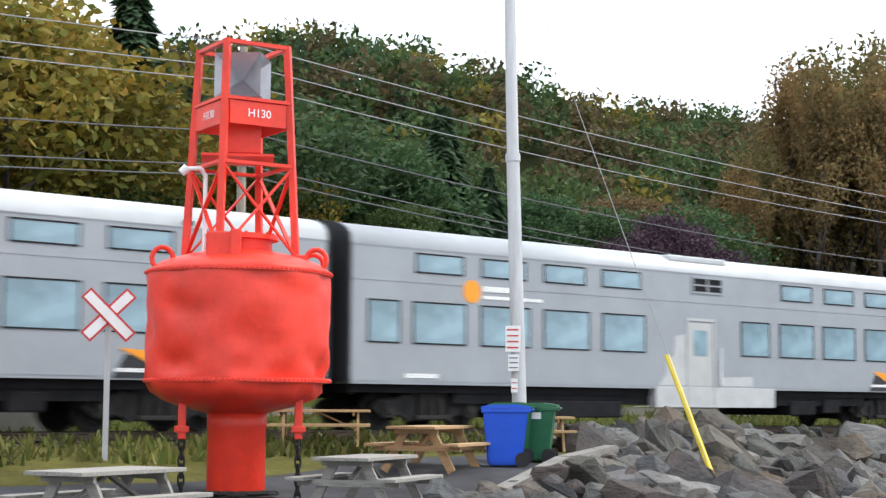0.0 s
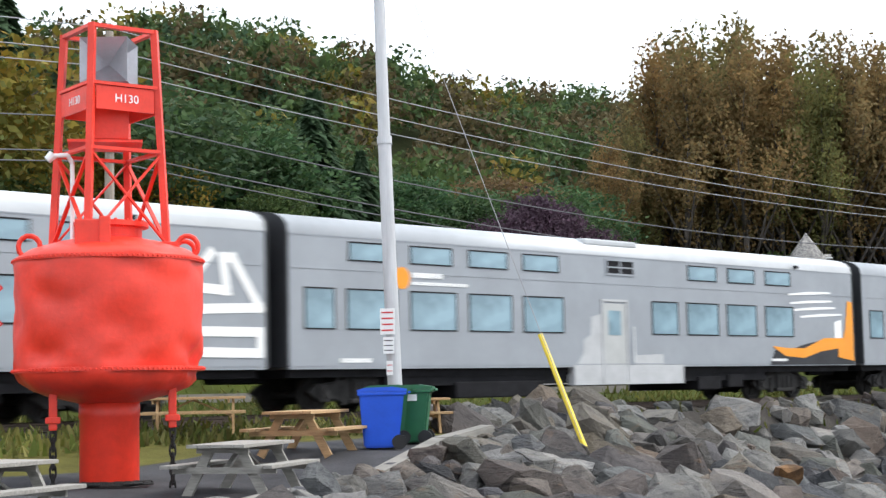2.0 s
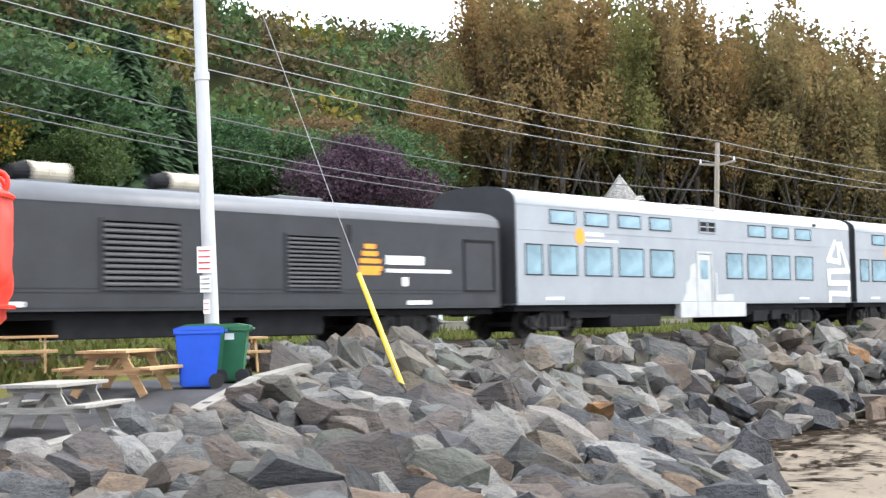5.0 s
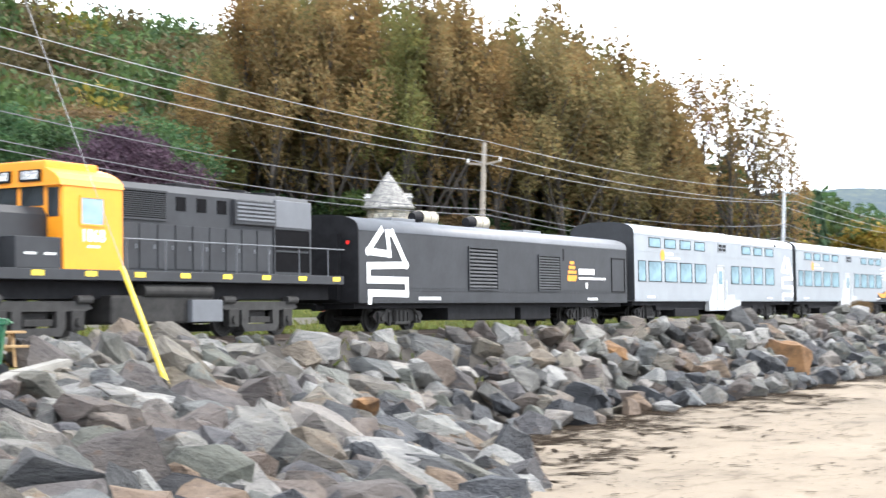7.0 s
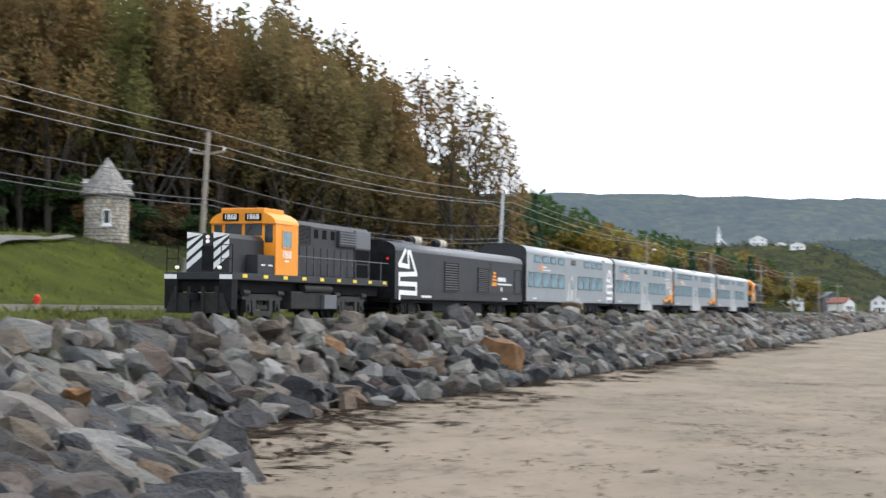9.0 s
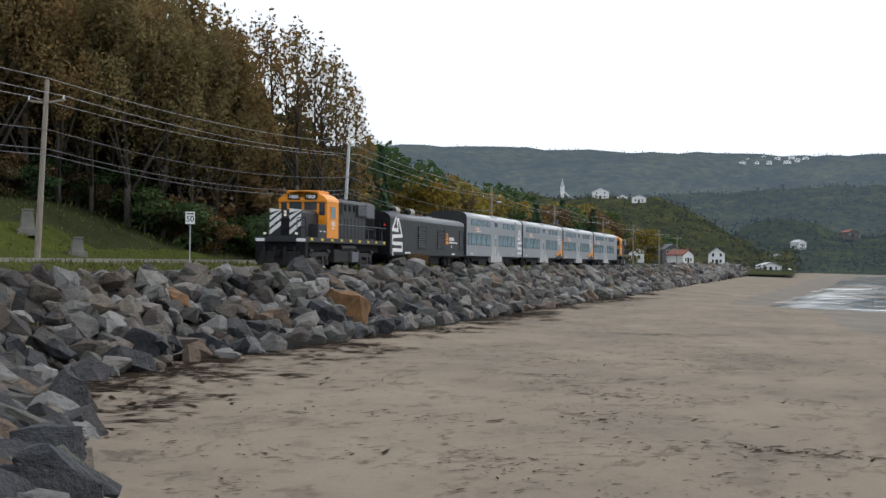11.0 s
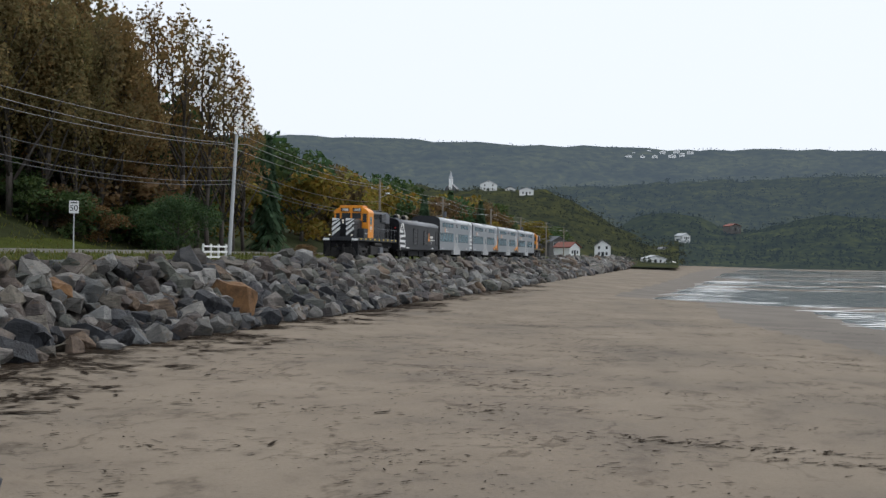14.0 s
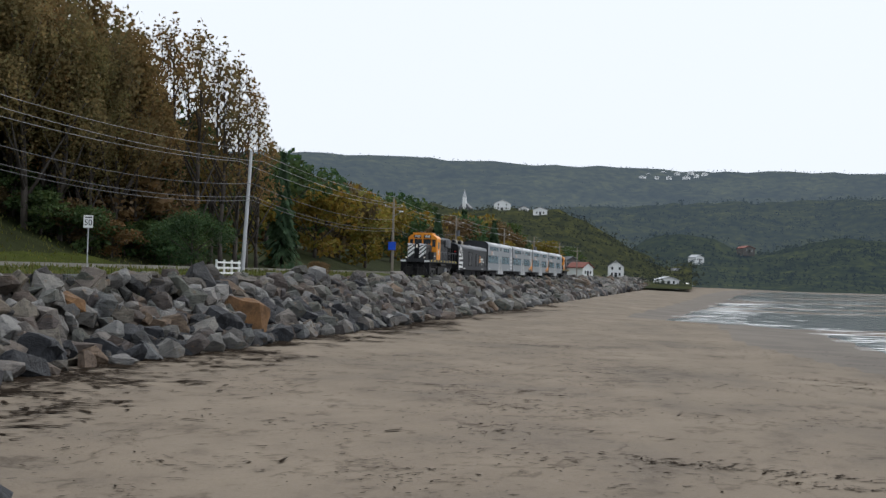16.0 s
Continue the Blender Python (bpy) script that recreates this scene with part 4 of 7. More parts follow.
def locomotive():
    yc = -33.2
    o = -yc
    loco = thing("locomotive", pose(TRACK_X, 0, RAIL_Z), "charcoal road-switcher diesel locomotive with orange cab and striped nose", "locomotive", "locomotives of the train")
    f, r = -41.3 + o, -24.3 + o
    part("deck", box(-1.5, f, 1.58, 1.5, r, 1.86, None, 0.02), M_BLACK, loco)
    for i in range(9):
        y = f + 0.9 + i * 1.93
        part("sill_mark", plate(y, 1.68, y + 0.42, 1.82, 1.5, 0.012), M_YELLOW, loco, "yellow reflective sill mark")
    # short hood with striped face
    nf, nb = -40.5 + o, -37.35 + o
    prof = [(-0.95, 1.86), (0.95, 1.86), (0.95, 3.25), (0.8, 3.45), (-0.8, 3.45), (-0.95, 3.25)]
    hood = part("short_hood", extruded(prof, nf, nb), M_BLACK, loco)
    for s in (-1, 1):
        for k in range(4):
            z = 2.0 + k * 0.42
            if s < 0:
                pts = [(-0.94, z - 0.02), (-0.94, z + 0.24), (-0.24, min(3.42, z + 0.80)), (-0.24, min(3.42, z + 0.54))]
            else:
                pts = [(0.24, z - 0.02), (0.24, z + 0.24), (0.94, min(3.42, z + 0.80)), (0.94, min(3.42, z + 0.54))]
            part("nose_stripe", flat_shape(pts, 0.012, lambda u, v, w: (u, nf - w, v)), M_WHITE, loco, "slanting white warning stripe")
    part("nose_door", box(-0.26, nf - 0.03, 1.95, 0.26, nf, 2.95, None, 0.01), M_UNDER, hood)
    lit = glow("headlight", (1.0, 0.93, 0.8), 0.5)
    for z in (3.12, 3.3):
        part("headlight", rod((0, nf, z), (0, nf - 0.07, z), 0.075, None, 14), lit, loco)
    for x in (-0.75, 0.75):
        part("ditch_light", rod((x * 1.25, f + 0.05, 2.05), (x * 1.25, f - 0.06, 2.05), 0.07, None, 14), lit, loco)
    # cab
    c0, c1 = -37.35 + o, -35.1 + o
    arch = [(-1.5, 1.86), (1.5, 1.86), (1.5, 3.98)]
    for i in range(1, 12):
        a = math.pi * i / 12
        arch.append((1.5 * math.cos(a), 3.98 + 0.62 * math.sin(a)))
    arch.append((-1.5, 3.98))
    cab = part("cab", extruded(arch, c0, c1), M_ORANGE, loco, "orange driver's cab with arched roof")
    part("cab_roof", extruded([(x * 1.02, z + 0.02) for x, z in arch[2:]], c0 - 0.12, c1 + 0.03), M_ORANGE, cab, smooth=False)
    w = ring(-36.75 + o, 2.98, -35.8 + o, 3.76, 0.05, 1.5, 0.03)
    win = part("side_window", w, M_ORANGE, cab)
    part("pane", plate(-36.7 + o, 3.03, -35.85 + o, 3.71, 1.5, 0.012), M_GLASS, win)
    for x0, x1, z0, z1 in ((-0.85, -0.08, 3.5, 4.0), (0.08, 0.85, 3.5, 4.0), (-1.36, -1.0, 3.2, 3.95), (1.0, 1.36, 3.2, 3.95)):
        p = part("windscreen", box(x0, c0 - 0.03, z0, x1, c0 + 0.01, z1, None, 0.008), M_DARKGLASS, cab)
        part("wiper", bar(((x0 + x1) / 2, c0 - 0.045, z1), (x0 + 0.1, c0 - 0.045, z0 + 0.1), 0.015, 0.01), M_UNDER, p)
    part("cab_door", box(1.0, c0 - 0.02, 1.9, 1.38, c0 + 0.01, 3.15, None, 0.006), M_ORANGE, cab)
    for s in (-1, 1):
        nb_ = part("number_board", box(s * 0.52 - 0.36, c0 - 0.2, 4.12, s * 0.52 + 0.36, c0 + 0.02, 4.42, None, 0.01), M_UNDER, cab, "black number board with white figures")
        road_number(nb_, Matrix.Translation((s * 0.52, c0 - 0.208, 4.27)) @ Matrix.Rotation(math.pi / 2, 4, "X"), 0.30)
    part("number_board_side", box(-1.0, c0 - 0.12, 4.2, 1.0, c1 - 0.4, 4.66, None, 0.04), M_ORANGE, cab)
    road_number(cab, Matrix.Translation((1.506, -36.25 + o, 2.72)) @ Matrix.Rotation(math.pi / 2, 4, "Z") @ Matrix.Rotation(math.pi / 2, 4, "X"), 0.46)
    part("small_line", plate(-36.45 + o, 2.42, -36.0 + o, 2.48, 1.5, 0.006), M_WHITE, cab)
    part("horn", rod((0.3, c0 + 0.9, 4.70), (0.3, c0 + 0.5, 4.71), 0.03, 0.07, 12), M_UNDER, loco)
    # long hood
    h0, h1 = -35.1 + o, -25.4 + o
    prof = [(-0.97, 1.86), (0.97, 1.86), (0.97, 4.12), (0.78, 4.34), (-0.78, 4.34), (-0.97, 4.12)]
    long_hood = part("long_hood", extruded(prof, h0, h1), M_BLACK, loco)
    louvers(loco, -34.95 + o, -32.65 + o, 3.3, 4.15, 0.97, 12, M_BLACK, "upper_louver")
    for i in range(9):
        y = -34.6 + i * 0.78 + o
        d = part("hood_door", box(0.97, y, 1.95, 1.0, y + 0.70, 3.2, None, 0.008), M_BLACK, long_hood)
        part("latch", box(1.0, y + 0.58, 2.5, 1.02, y + 0.64, 2.62), M_BLACKROOF, d)
    for y in (-32.0, -31.05, -30.1):
        part("hood_window", plate(y - 0.22 + o, 3.62, y + 0.22 + o, 4.02, 0.97, 0.015), M_SCREEN, long_hood)
    bm = box(0.9, -29.6 + o, 3.35, 1.1, -27.5 + o, 4.1, None, 0.03)
    rb = part("radiator_box", bm, M_BLACK, loco)
    for i in range(5):
        part("slat", box(1.1, -29.5 + o, 3.48 + i * 0.12, 1.125, -27.6 + o, 3.54 + i * 0.12), M_BLACKROOF, rb)
    part("end_panel", box(-1.0, -27.4 + o, 3.35, 1.02, -25.45 + o, 4.2, None, 0.02), M_BLACKROOF, loco)
    g = part("radiator_grille", plate(-27.45 + o, 1.95, -25.55 + o, 3.3, 0.97, 0.02), M_SCREEN, loco)
    part("grille_frame", ring(-27.5 + o, 1.9, -25.5 + o, 3.35, 0.06, 0.97, 0.04), M_BLACK, g)
    part("slat", plate(-27.4 + o, 2.58, -25.6 + o, 2.64, 0.99, 0.02), M_BLACK, g)
    part("exhaust_stack", box(-0.4, -31.5 + o, 4.3, 0.4, -30.3 + o, 4.5, None, 0.03), M_UNDER, loco)
    for y in (-28.6, -27.0):
        part("roof_fan", rod((0, y + o, 4.3), (0, y + o, 4.46), 0.6, None, 22), M_UNDER, loco)
    # rails along the walkways
    for s in (-1, 1):
        bm = rod((s * 1.46, -35.0 + o, 2.72), (s * 1.46, r + 0.1, 2.72), 0.02, None, 8)
        for i in range(7):
            y = -34.9 + i * 1.62 + o
            rod((s * 1.46, y, 1.86), (s * 1.46, y, 2.72), 0.018, None, 8, bm)
        part("walkway_handrail", bm, M_BLACKROOF, loco)
        bm = rod((s * 1.45, f + 0.1, 1.86), (s * 1.45, f + 0.1, 2.95), 0.022, None, 8)
        rod((s * 1.45, f + 0.1, 2.95), (s * 0.95, f + 0.1, 2.95), 0.02, None, 8, bm)
        rod((s * 0.95, f + 0.1, 2.95), (s * 0.95, f + 0.1, 1.86), 0.02, None, 8, bm)
        rod((s * 1.45, f + 0.1, 2.4), (s * 0.95, f + 0.1, 2.4), 0.016, None, 8, bm)
        part("front_handrail", bm, M_UNDER, loco)
        bm = box(s * 1.2 - 0.28, f, 0.4, s * 1.2 + 0.28, f + 0.5, 1.58)
        part("step_box", bm, M_UNDER, loco)
        bm = box(s * 1.22 - 0.27, f - 0.02, 1.6, s * 1.22 + 0.27, f, 1.78)
        part("step_edge", bm, M_WHITE, loco, "white step edge")
    part("side_locker", box(0.95, -39.0 + o, 1.86, 1.48, -37.4 + o, 2.65, None, 0.02), M_BLACK, loco)
    text_bars(loco, "stencil", M_WHITE, [(-38.7 + o, -38.3 + o, 2.2, 2.26), (-38.0 + o, -37.6 + o, 2.2, 2.26)], 1.482)
    bm = flat_shape([(-1.4, 0.25), (1.4, 0.25), (1.1, 1.05), (-1.1, 1.05)], 0.12, lambda u, v, w: (u, f + 0.06 - w, v))
    for x in (-0.9, -0.3, 0.3, 0.9):
        box(x - 0.05, f - 0.2, 0.25, x + 0.05, f - 0.04, 1.3, bm)
    part("pilot", bm, M_TRUCK, loco, "grimy snow pilot")
    part("coupler", box(-0.14, f - 0.55, 0.75, 0.14, f + 0.1, 1.05, None, 0.04), M_UNDER, loco)
    part("frame_rail", box(-1.0, f + 0.3, 1.1, 1.0, r - 0.2, 1.58), M_UNDER, loco)
    part("fuel_tank", box(-1.35, -35.4 + o, 0.42, 1.35, -31.0 + o, 1.2, None, 0.08), M_TRUCK, loco)
    part("air_reservoir", rod((1.25, -34.1 + o, 1.32), (1.25, -31.1 + o, 1.32), 0.2, None, 16), M_TRUCK, loco)
    part("battery_box", box(1.2, -32.2 + o, 0.45, 1.52, -30.8 + o, 1.08, None, 0.02), M_BLACKROOF, loco)
    loco_truck(loco, -37.9 + o)
    loco_truck(loco, -28.5 + o)
    TRAIN.append((loco, yc))
    return loco, yc


LOCO, LOCO_Y = locomotive()
REAR = copy_thing(LOCO, pose(TRACK_X, 0, RAIL_Z))
TRAIN.append((REAR, LOCO_Y + 145.6))
for w in [c for c in REAR.children_recursive if c.name.startswith("wheelset")]:
    WHEELS.append((w, w.location.y, 0.5))


# ---- picnic ground ----
def buoy():
    """The big red navigation buoy, shown on land."""
    z0 = land(-20.4, 13.4)[0]
    b = thing("navigation_buoy", pose(-20.4, 13.4, z0, 0, 0, 56.7), "large dented red steel navigation buoy standing on gravel", "buoy")
    bm = spun([(0.05, 1.24), (0.46, 1.24), (0.95, 1.36), (1.22, 1.46), (1.38, 1.58), (1.435, 1.72)] + [(1.43, 1.72 + 1.68 * i / 14) for i in range(1, 15)] + [(1.40, 3.46), (1.2, 3.58), (0.8, 3.70), (0.5, 3.76), (0.05, 3.78)], 72)
    for v in bm.verts:
        r = math.hypot(v.co.x, v.co.y)
        if r > 1.1 and v.co.z < 3.42:
            d = noise.noise(Vector((v.co.x, v.co.y, v.co.z * 1.2)) * 1.9 + Vector((3, 1, 7)))
            d2 = noise.noise(Vector((v.co.x, v.co.y, v.co.z)) * 3.4)
            low = 1 - step(1.7, 2.6, v.co.z) * 0.6
            k = 1 - (0.15 * max(0, d + 0.08) + 0.028 * d2) * low
            v.co.x, v.co.y = v.co.x * k, v.co.y * k
            v.co.z += 0.05 * d2 * (v.co.z < 1.8)
    drum = part("drum", bm, M_RED, b, "dented riveted red drum", True)
    for z in (1.74, 3.40):
        part("seam", spun([(1.40, z - 0.035), (1.448, z - 0.03), (1.448, z + 0.03), (1.40, z + 0.035)], 72), M_RED, drum)
        rv = bmesh.new()
        bmesh.ops.create_icosphere(rv, subdivisions=1, radius=0.02)
        d = bpy.data.meshes.new("rivet")
        rv.to_mesh(d), rv.free()
        d.materials.append(M_RED)
        for i in range(60):
            a = math.pi + math.pi * i / 59
            sharing("rivet", d, drum, pose(1.45 * math.cos(a), 1.45 * math.sin(a), z))
    part("tube", spun([(0.44, 0.0), (0.45, 0.02), (0.45, 1.0), (0.46, 1.02), (0.46, 1.3)], 40), M_RED, b, "red tail tube", True)
    hatch = part("hatch", spun([(0.50, 3.72), (0.50, 3.92), (0.60, 3.93), (0.60, 4.0), (0.42, 4.0), (0.42, 4.03), (0.05, 4.03)], 36), M_RED, b)
    for i in range(18):
        a = 2 * math.pi * i / 18
        part("bolt", rod((0.54 * math.cos(a), 0.54 * math.sin(a), 4.0), (0.54 * math.cos(a), 0.54 * math.sin(a), 4.035), 0.025, None, 6), M_RED, hatch)
    part("filler_box", box(-0.5, -1.05, 3.55, 0.02, -0.72, 3.96, box(-0.15, -1.1, 3.55, 0.02, -0.9, 4.0, None, 0.02), 0.02), M_RED, b)
    ang = ((0.94, -0.34), (-0.34, -0.94), (-0.94, 0.34), (0.34, 0.94))

    def leg_at(k, z):
        r = 0.92 + (0.73 - 0.92) * (z - 3.6) / 3.4
        return Vector((ang[k][0] * r, ang[k][1] * r, z))
    for k in range(4):
        part("leg", bar(leg_at(k, 3.5), leg_at(k, 7.0), 0.10, 0.10), M_RED, b)
        p = leg_at(k, 3.62)
        part("foot_plate", box(p.x - 0.16, p.y - 0.16, 3.52, p.x + 0.16, p.y + 0.16, 3.68, None, 0.015), M_RED, b)
        j = (k + 1) % 4
        for z, w, h in ((6.97, 0.06, 0.09), (6.08, 0.05, 0.10), (5.08, 0.05, 0.09)):
            part("cross_bar", bar(leg_at(k, z), leg_at(j, z), h, w), M_RED, b)
        for z0_, z1_ in ((3.66, 5.05), (5.05, 3.66)):
            part("brace", bar(leg_at(k, z0_), leg_at(j, z1_), 0.06, 0.03), M_RED, b)
    # name boards under the reflector
    for k in (0, 1, 2, 3):
        j = (k + 1) % 4
        a, c = leg_at(k, 5.86), leg_at(j, 5.86)
        out = Vector(((a.x + c.x) / 2, (a.y + c.y) / 2, 0)).normalized()
        d = (c - a).normalized()
        m = Matrix.Translation((a + c) / 2) @ Matrix((d, out, Vector((0, 0, 1)))).transposed().to_4x4()
        bm = box(-0.48, -0.01, -0.18, 0.48, 0.02, 0.18)
        bmesh.ops.transform(bm, matrix=m, verts=bm.verts[:])
        board = part("name_board", bm, M_RED, b)
        if k in (0, 2, 1):
            cu = bpy.data.curves.new("lettering", "FONT")
            cu.body, cu.size, cu.extrude, cu.align_x, cu.align_y = "H130", 0.18, 0.003, "CENTER", "CENTER"
            cu.materials.append(M_WHITE)
            t = new("lettering", cu)
            t.parent = board
            t.matrix_basis = m @ Matrix.Translation((-0.02, 0.024, 0)) @ Matrix.Rotation(math.pi, 4, "Z") @ Matrix.Rotation(math.pi / 2, 4, "X")
    bm = box(-0.62, -0.5, 5.2, 0.5, 0.5, 5.24)
    part("platform", bm, M_RED, b)
    lant = part("lantern_box", box(-0.3, -0.28, 5.28, 0.3, 0.28, 5.8, None, 0.02), M_RED, b)
    # radar reflector: crossed metal plates
    for q in range(4):
        a0, a1 = math.pi / 2 * q + 0.55, math.pi / 2 * (q + 1) + 0.55
        mid, r = Vector((0, 0, 6.5)), 0.52
        p0, p1 = Vector((r * math.cos(a0), r * math.sin(a0), 0)), Vector((r * math.cos(a1), r * math.sin(a1), 0))
        lo0, hi0, lo1, hi1 = p0 + Vector((0, 0, 6.16)), p0 + Vector((0, 0, 6.86)), p1 + Vector((0, 0, 6.16)), p1 + Vector((0, 0, 6.86))
        for tri in ((mid, lo0, hi0), (mid, lo0, lo1), (mid, hi0, hi1)):
            bm = bmesh.new()
            bm.faces.new([bm.verts.new(v) for v in tri])
            bmesh.ops.solidify(bm, geom=bm.faces[:], thickness=0.008)
            part("reflector_plate", bm, M_MIRROR, b, "grey metal plate of the corner radar reflector")
    # white pipe with a bent head
    bm = rod((-0.55, -0.25, 3.7), (-0.55, -0.25, 4.9), 0.035, None, 10)
    rod((-0.55, -0.25, 4.9), (-0.62, -0.3, 5.02), 0.036, None, 10, bm)
    rod((-0.62, -0.3, 5.02), (-0.85, -0.35, 5.0), 0.036, None, 10, bm)
    rod((-0.83, -0.35, 5.02), (-0.92, -0.36, 4.93), 0.075, 0.06, 10, bm)
    part("vent_pipe", bm, M_WHITE, b, "white bent vent pipe")
    for a in (200, 340, 100, 20):
        x, y = 1.25 * math.cos(radians(a)), 1.25 * math.sin(radians(a))
        pts = [Vector((0.16 * math.cos(u), 0, 0.17 * math.sin(u) + 0.1)) for u in [math.pi * 2 * i / 14 for i in range(15)]]
        rg = tube(pts, 0.04, 8)
        bmesh.ops.transform(rg, matrix=Matrix.Translation((x, y, 3.5)) @ Matrix.Rotation(radians(a if a in (100,) else 0), 4, "Z"), verts=rg.verts[:])
        part("lifting_ring", rg, M_RED, b)
    # mooring shackles and chains
    ln = bmesh.new()
    pts = [(0.045 * math.cos(u), 0.075 * math.sin(u) + (0.03 if math.sin(u) > 0 else -0.03)) for u in [2 * math.pi * i / 12 for i in range(13)]]
    for p, q in zip(pts, pts[1:]):
        rod((p[0], 0, p[1]), (q[0], 0, q[1]), 0.017, None, 6, ln)
    link = bpy.data.meshes.new("link")
    ln.to_mesh(link), ln.free()
    link.materials.append(M_CHAIN)
    for x, y in ((-0.82, -0.55), (0.93, -0.55)):
        bm = box(x - 0.06, y - 0.05, 0.85, x + 0.06, y + 0.05, 1.55, None, 0.02)
        box(x - 0.11, y - 0.08, 0.95, x + 0.11, y + 0.08, 1.05, bm, 0.02)
        part("shackle", bm, M_RED, b, "red mooring shackle")
        chain = part("chain", rod((x, y, 0.8), (x, y, 0.9), 0.03, None, 8), M_CHAIN, b, "black iron mooring chain")
        for i in range(8):
            sharing("link", link, chain, pose(x, y, 0.78 - i * 0.135, 0, 0, 90 * (i % 2) + 20))
        for i in range(14):
            a = math.atan2(y, x) + (0.16 * i) * (1 if x < 0 else -1)
            rr = 0.62 + 0.05 * math.sin(i * 2.1)
            sharing("link", link, chain, pose(rr * math.cos(a), rr * math.sin(a) - 0.02, 0.035, 90, 30 * (i % 2), math.degrees(a)))


buoy()


def picnic_table(x, y, turn, wood, length=1.85, label="weathered grey wooden picnic table with two benches on gravel"):
    z = land(x, y)[0]
    t = thing("picnic_table", pose(x, y, z, 0, 0, turn), label, "picnic table", "picnic tables on the gravel lot")
    h = length / 2
    for i in range(5):
        yy = -0.36 + i * 0.18
        part("tabletop_plank", box(-h, yy - 0.086, 0.70, h, yy + 0.086, 0.75, None, 0.006), wood, t)
    for s in (-1, 1):
        for k in (0, 1):
            yy = s * (0.64 + k * 0.15)
            part("bench_plank", box(-h, yy - 0.07, 0.41, h, yy + 0.07, 0.46, None, 0.006), wood, t)
        e = s * (h - 0.3)
        part("bench_support", box(e - 0.02, -0.8, 0.33, e + 0.02, 0.8, 0.42), wood, t)
        part("top_support", box(e - 0.06, -0.4, 0.62, e - 0.02, 0.4, 0.71), wood, t)
        for q in (-1, 1):
            part("leg", bar((e + 0.05, q * 0.62, -0.02), (e + 0.05, q * 0.22, 0.70), 0.05, 0.14), wood, t)
        part("brace", bar((e, 0, 0.36), (0.0, 0, 0.69), 0.08, 0.04), wood, t)
    return t


picnic_table(-18.1, 14.15, 118, M_GREYWOOD)
picnic_table(-20.7, 17.6, 118, M_TANWOOD, label="tan wooden picnic table with two benches on gravel")
picnic_table(-25.75, 18.9, 52, M_TANWOOD, 2.1, "pale wooden picnic table standing on grass by the track")
picnic_table(-16.6, 9.1, 110, M_GREYWOOD)
picnic_table(-24.2, 23.4, 52, M_TANWOOD, 1.8, "pale wooden picnic table standing on grass by the track")


def wheelie_bin(x, y, turn, plastic, label):
    z = land(x, y)[0]
    b = thing("wheeled_bin", pose(x, y, z, 0, 0, turn), label, "bin", "wheeled bins beside the steel pole")
    bm = bmesh.new()
    lo = [(-0.32, -0.24, 0.03), (0.28, -0.24, 0.03), (0.28, 0.24, 0.03), (-0.32, 0.24, 0.03)]
    hi = [(-0.40, -0.30, 1.0), (0.40, -0.30, 1.0), (0.40, 0.30, 1.0), (-0.40, 0.30, 1.0)]
    v = [bm.verts.new(p) for p in lo + hi]
    for q in ((3, 2, 1, 0), (4, 5, 6, 7), (0, 1, 5, 4), (1, 2, 6, 5), (2, 3, 7, 6), (3, 0, 4, 7)):
        bm.faces.new([v[i] for i in q])
    bmesh.ops.bevel(bm, geom=bm.edges[:], offset=0.03, segments=2, affect="EDGES")
    part("body", bm, plastic, b)
    part("rim", box(-0.43, -0.325, 0.95, 0.44, 0.325, 1.02, None, 0.02), plastic, b)
    bm = extruded([(-0.43, 1.02), (0.45, 1.02), (0.45, 1.06), (0.2, 1.10), (-0.3, 1.09), (-0.44, 1.05)], -0.33, 0.33)
    lid = part("lid", bm, plastic, b)
    part("handle", rod((0.49, -0.25, 1.0), (0.49, 0.25, 1.0), 0.022, None, 10), plastic, b)
    for s in (-1, 1):
        w = rod((0.30, s * 0.27, 0.13), (0.30, s * 0.33, 0.13), 0.13, None, 20)
        part("wheel", w, M_RUBBER, b, "black rubber wheel")
    if plastic != M_BLUEBIN:
        part("sticker", box(-0.1, -0.302, 0.80, 0.16, -0.292, 0.92), M_WHITE, b, "small white sticker")
    return b


wheelie_bin(-20.28, 19.0, 46.5, M_BLUEBIN, "bright blue plastic wheeled recycling bin with lid closed")
wheelie_bin(-21.1, 19.9, 46.5, M_GREENBIN, "dark green plastic wheeled bin with white sticker")
wheelie_bin(-20.95, 20.35, 40, M_GREENBIN, "dark green plastic wheeled bin with white sticker")


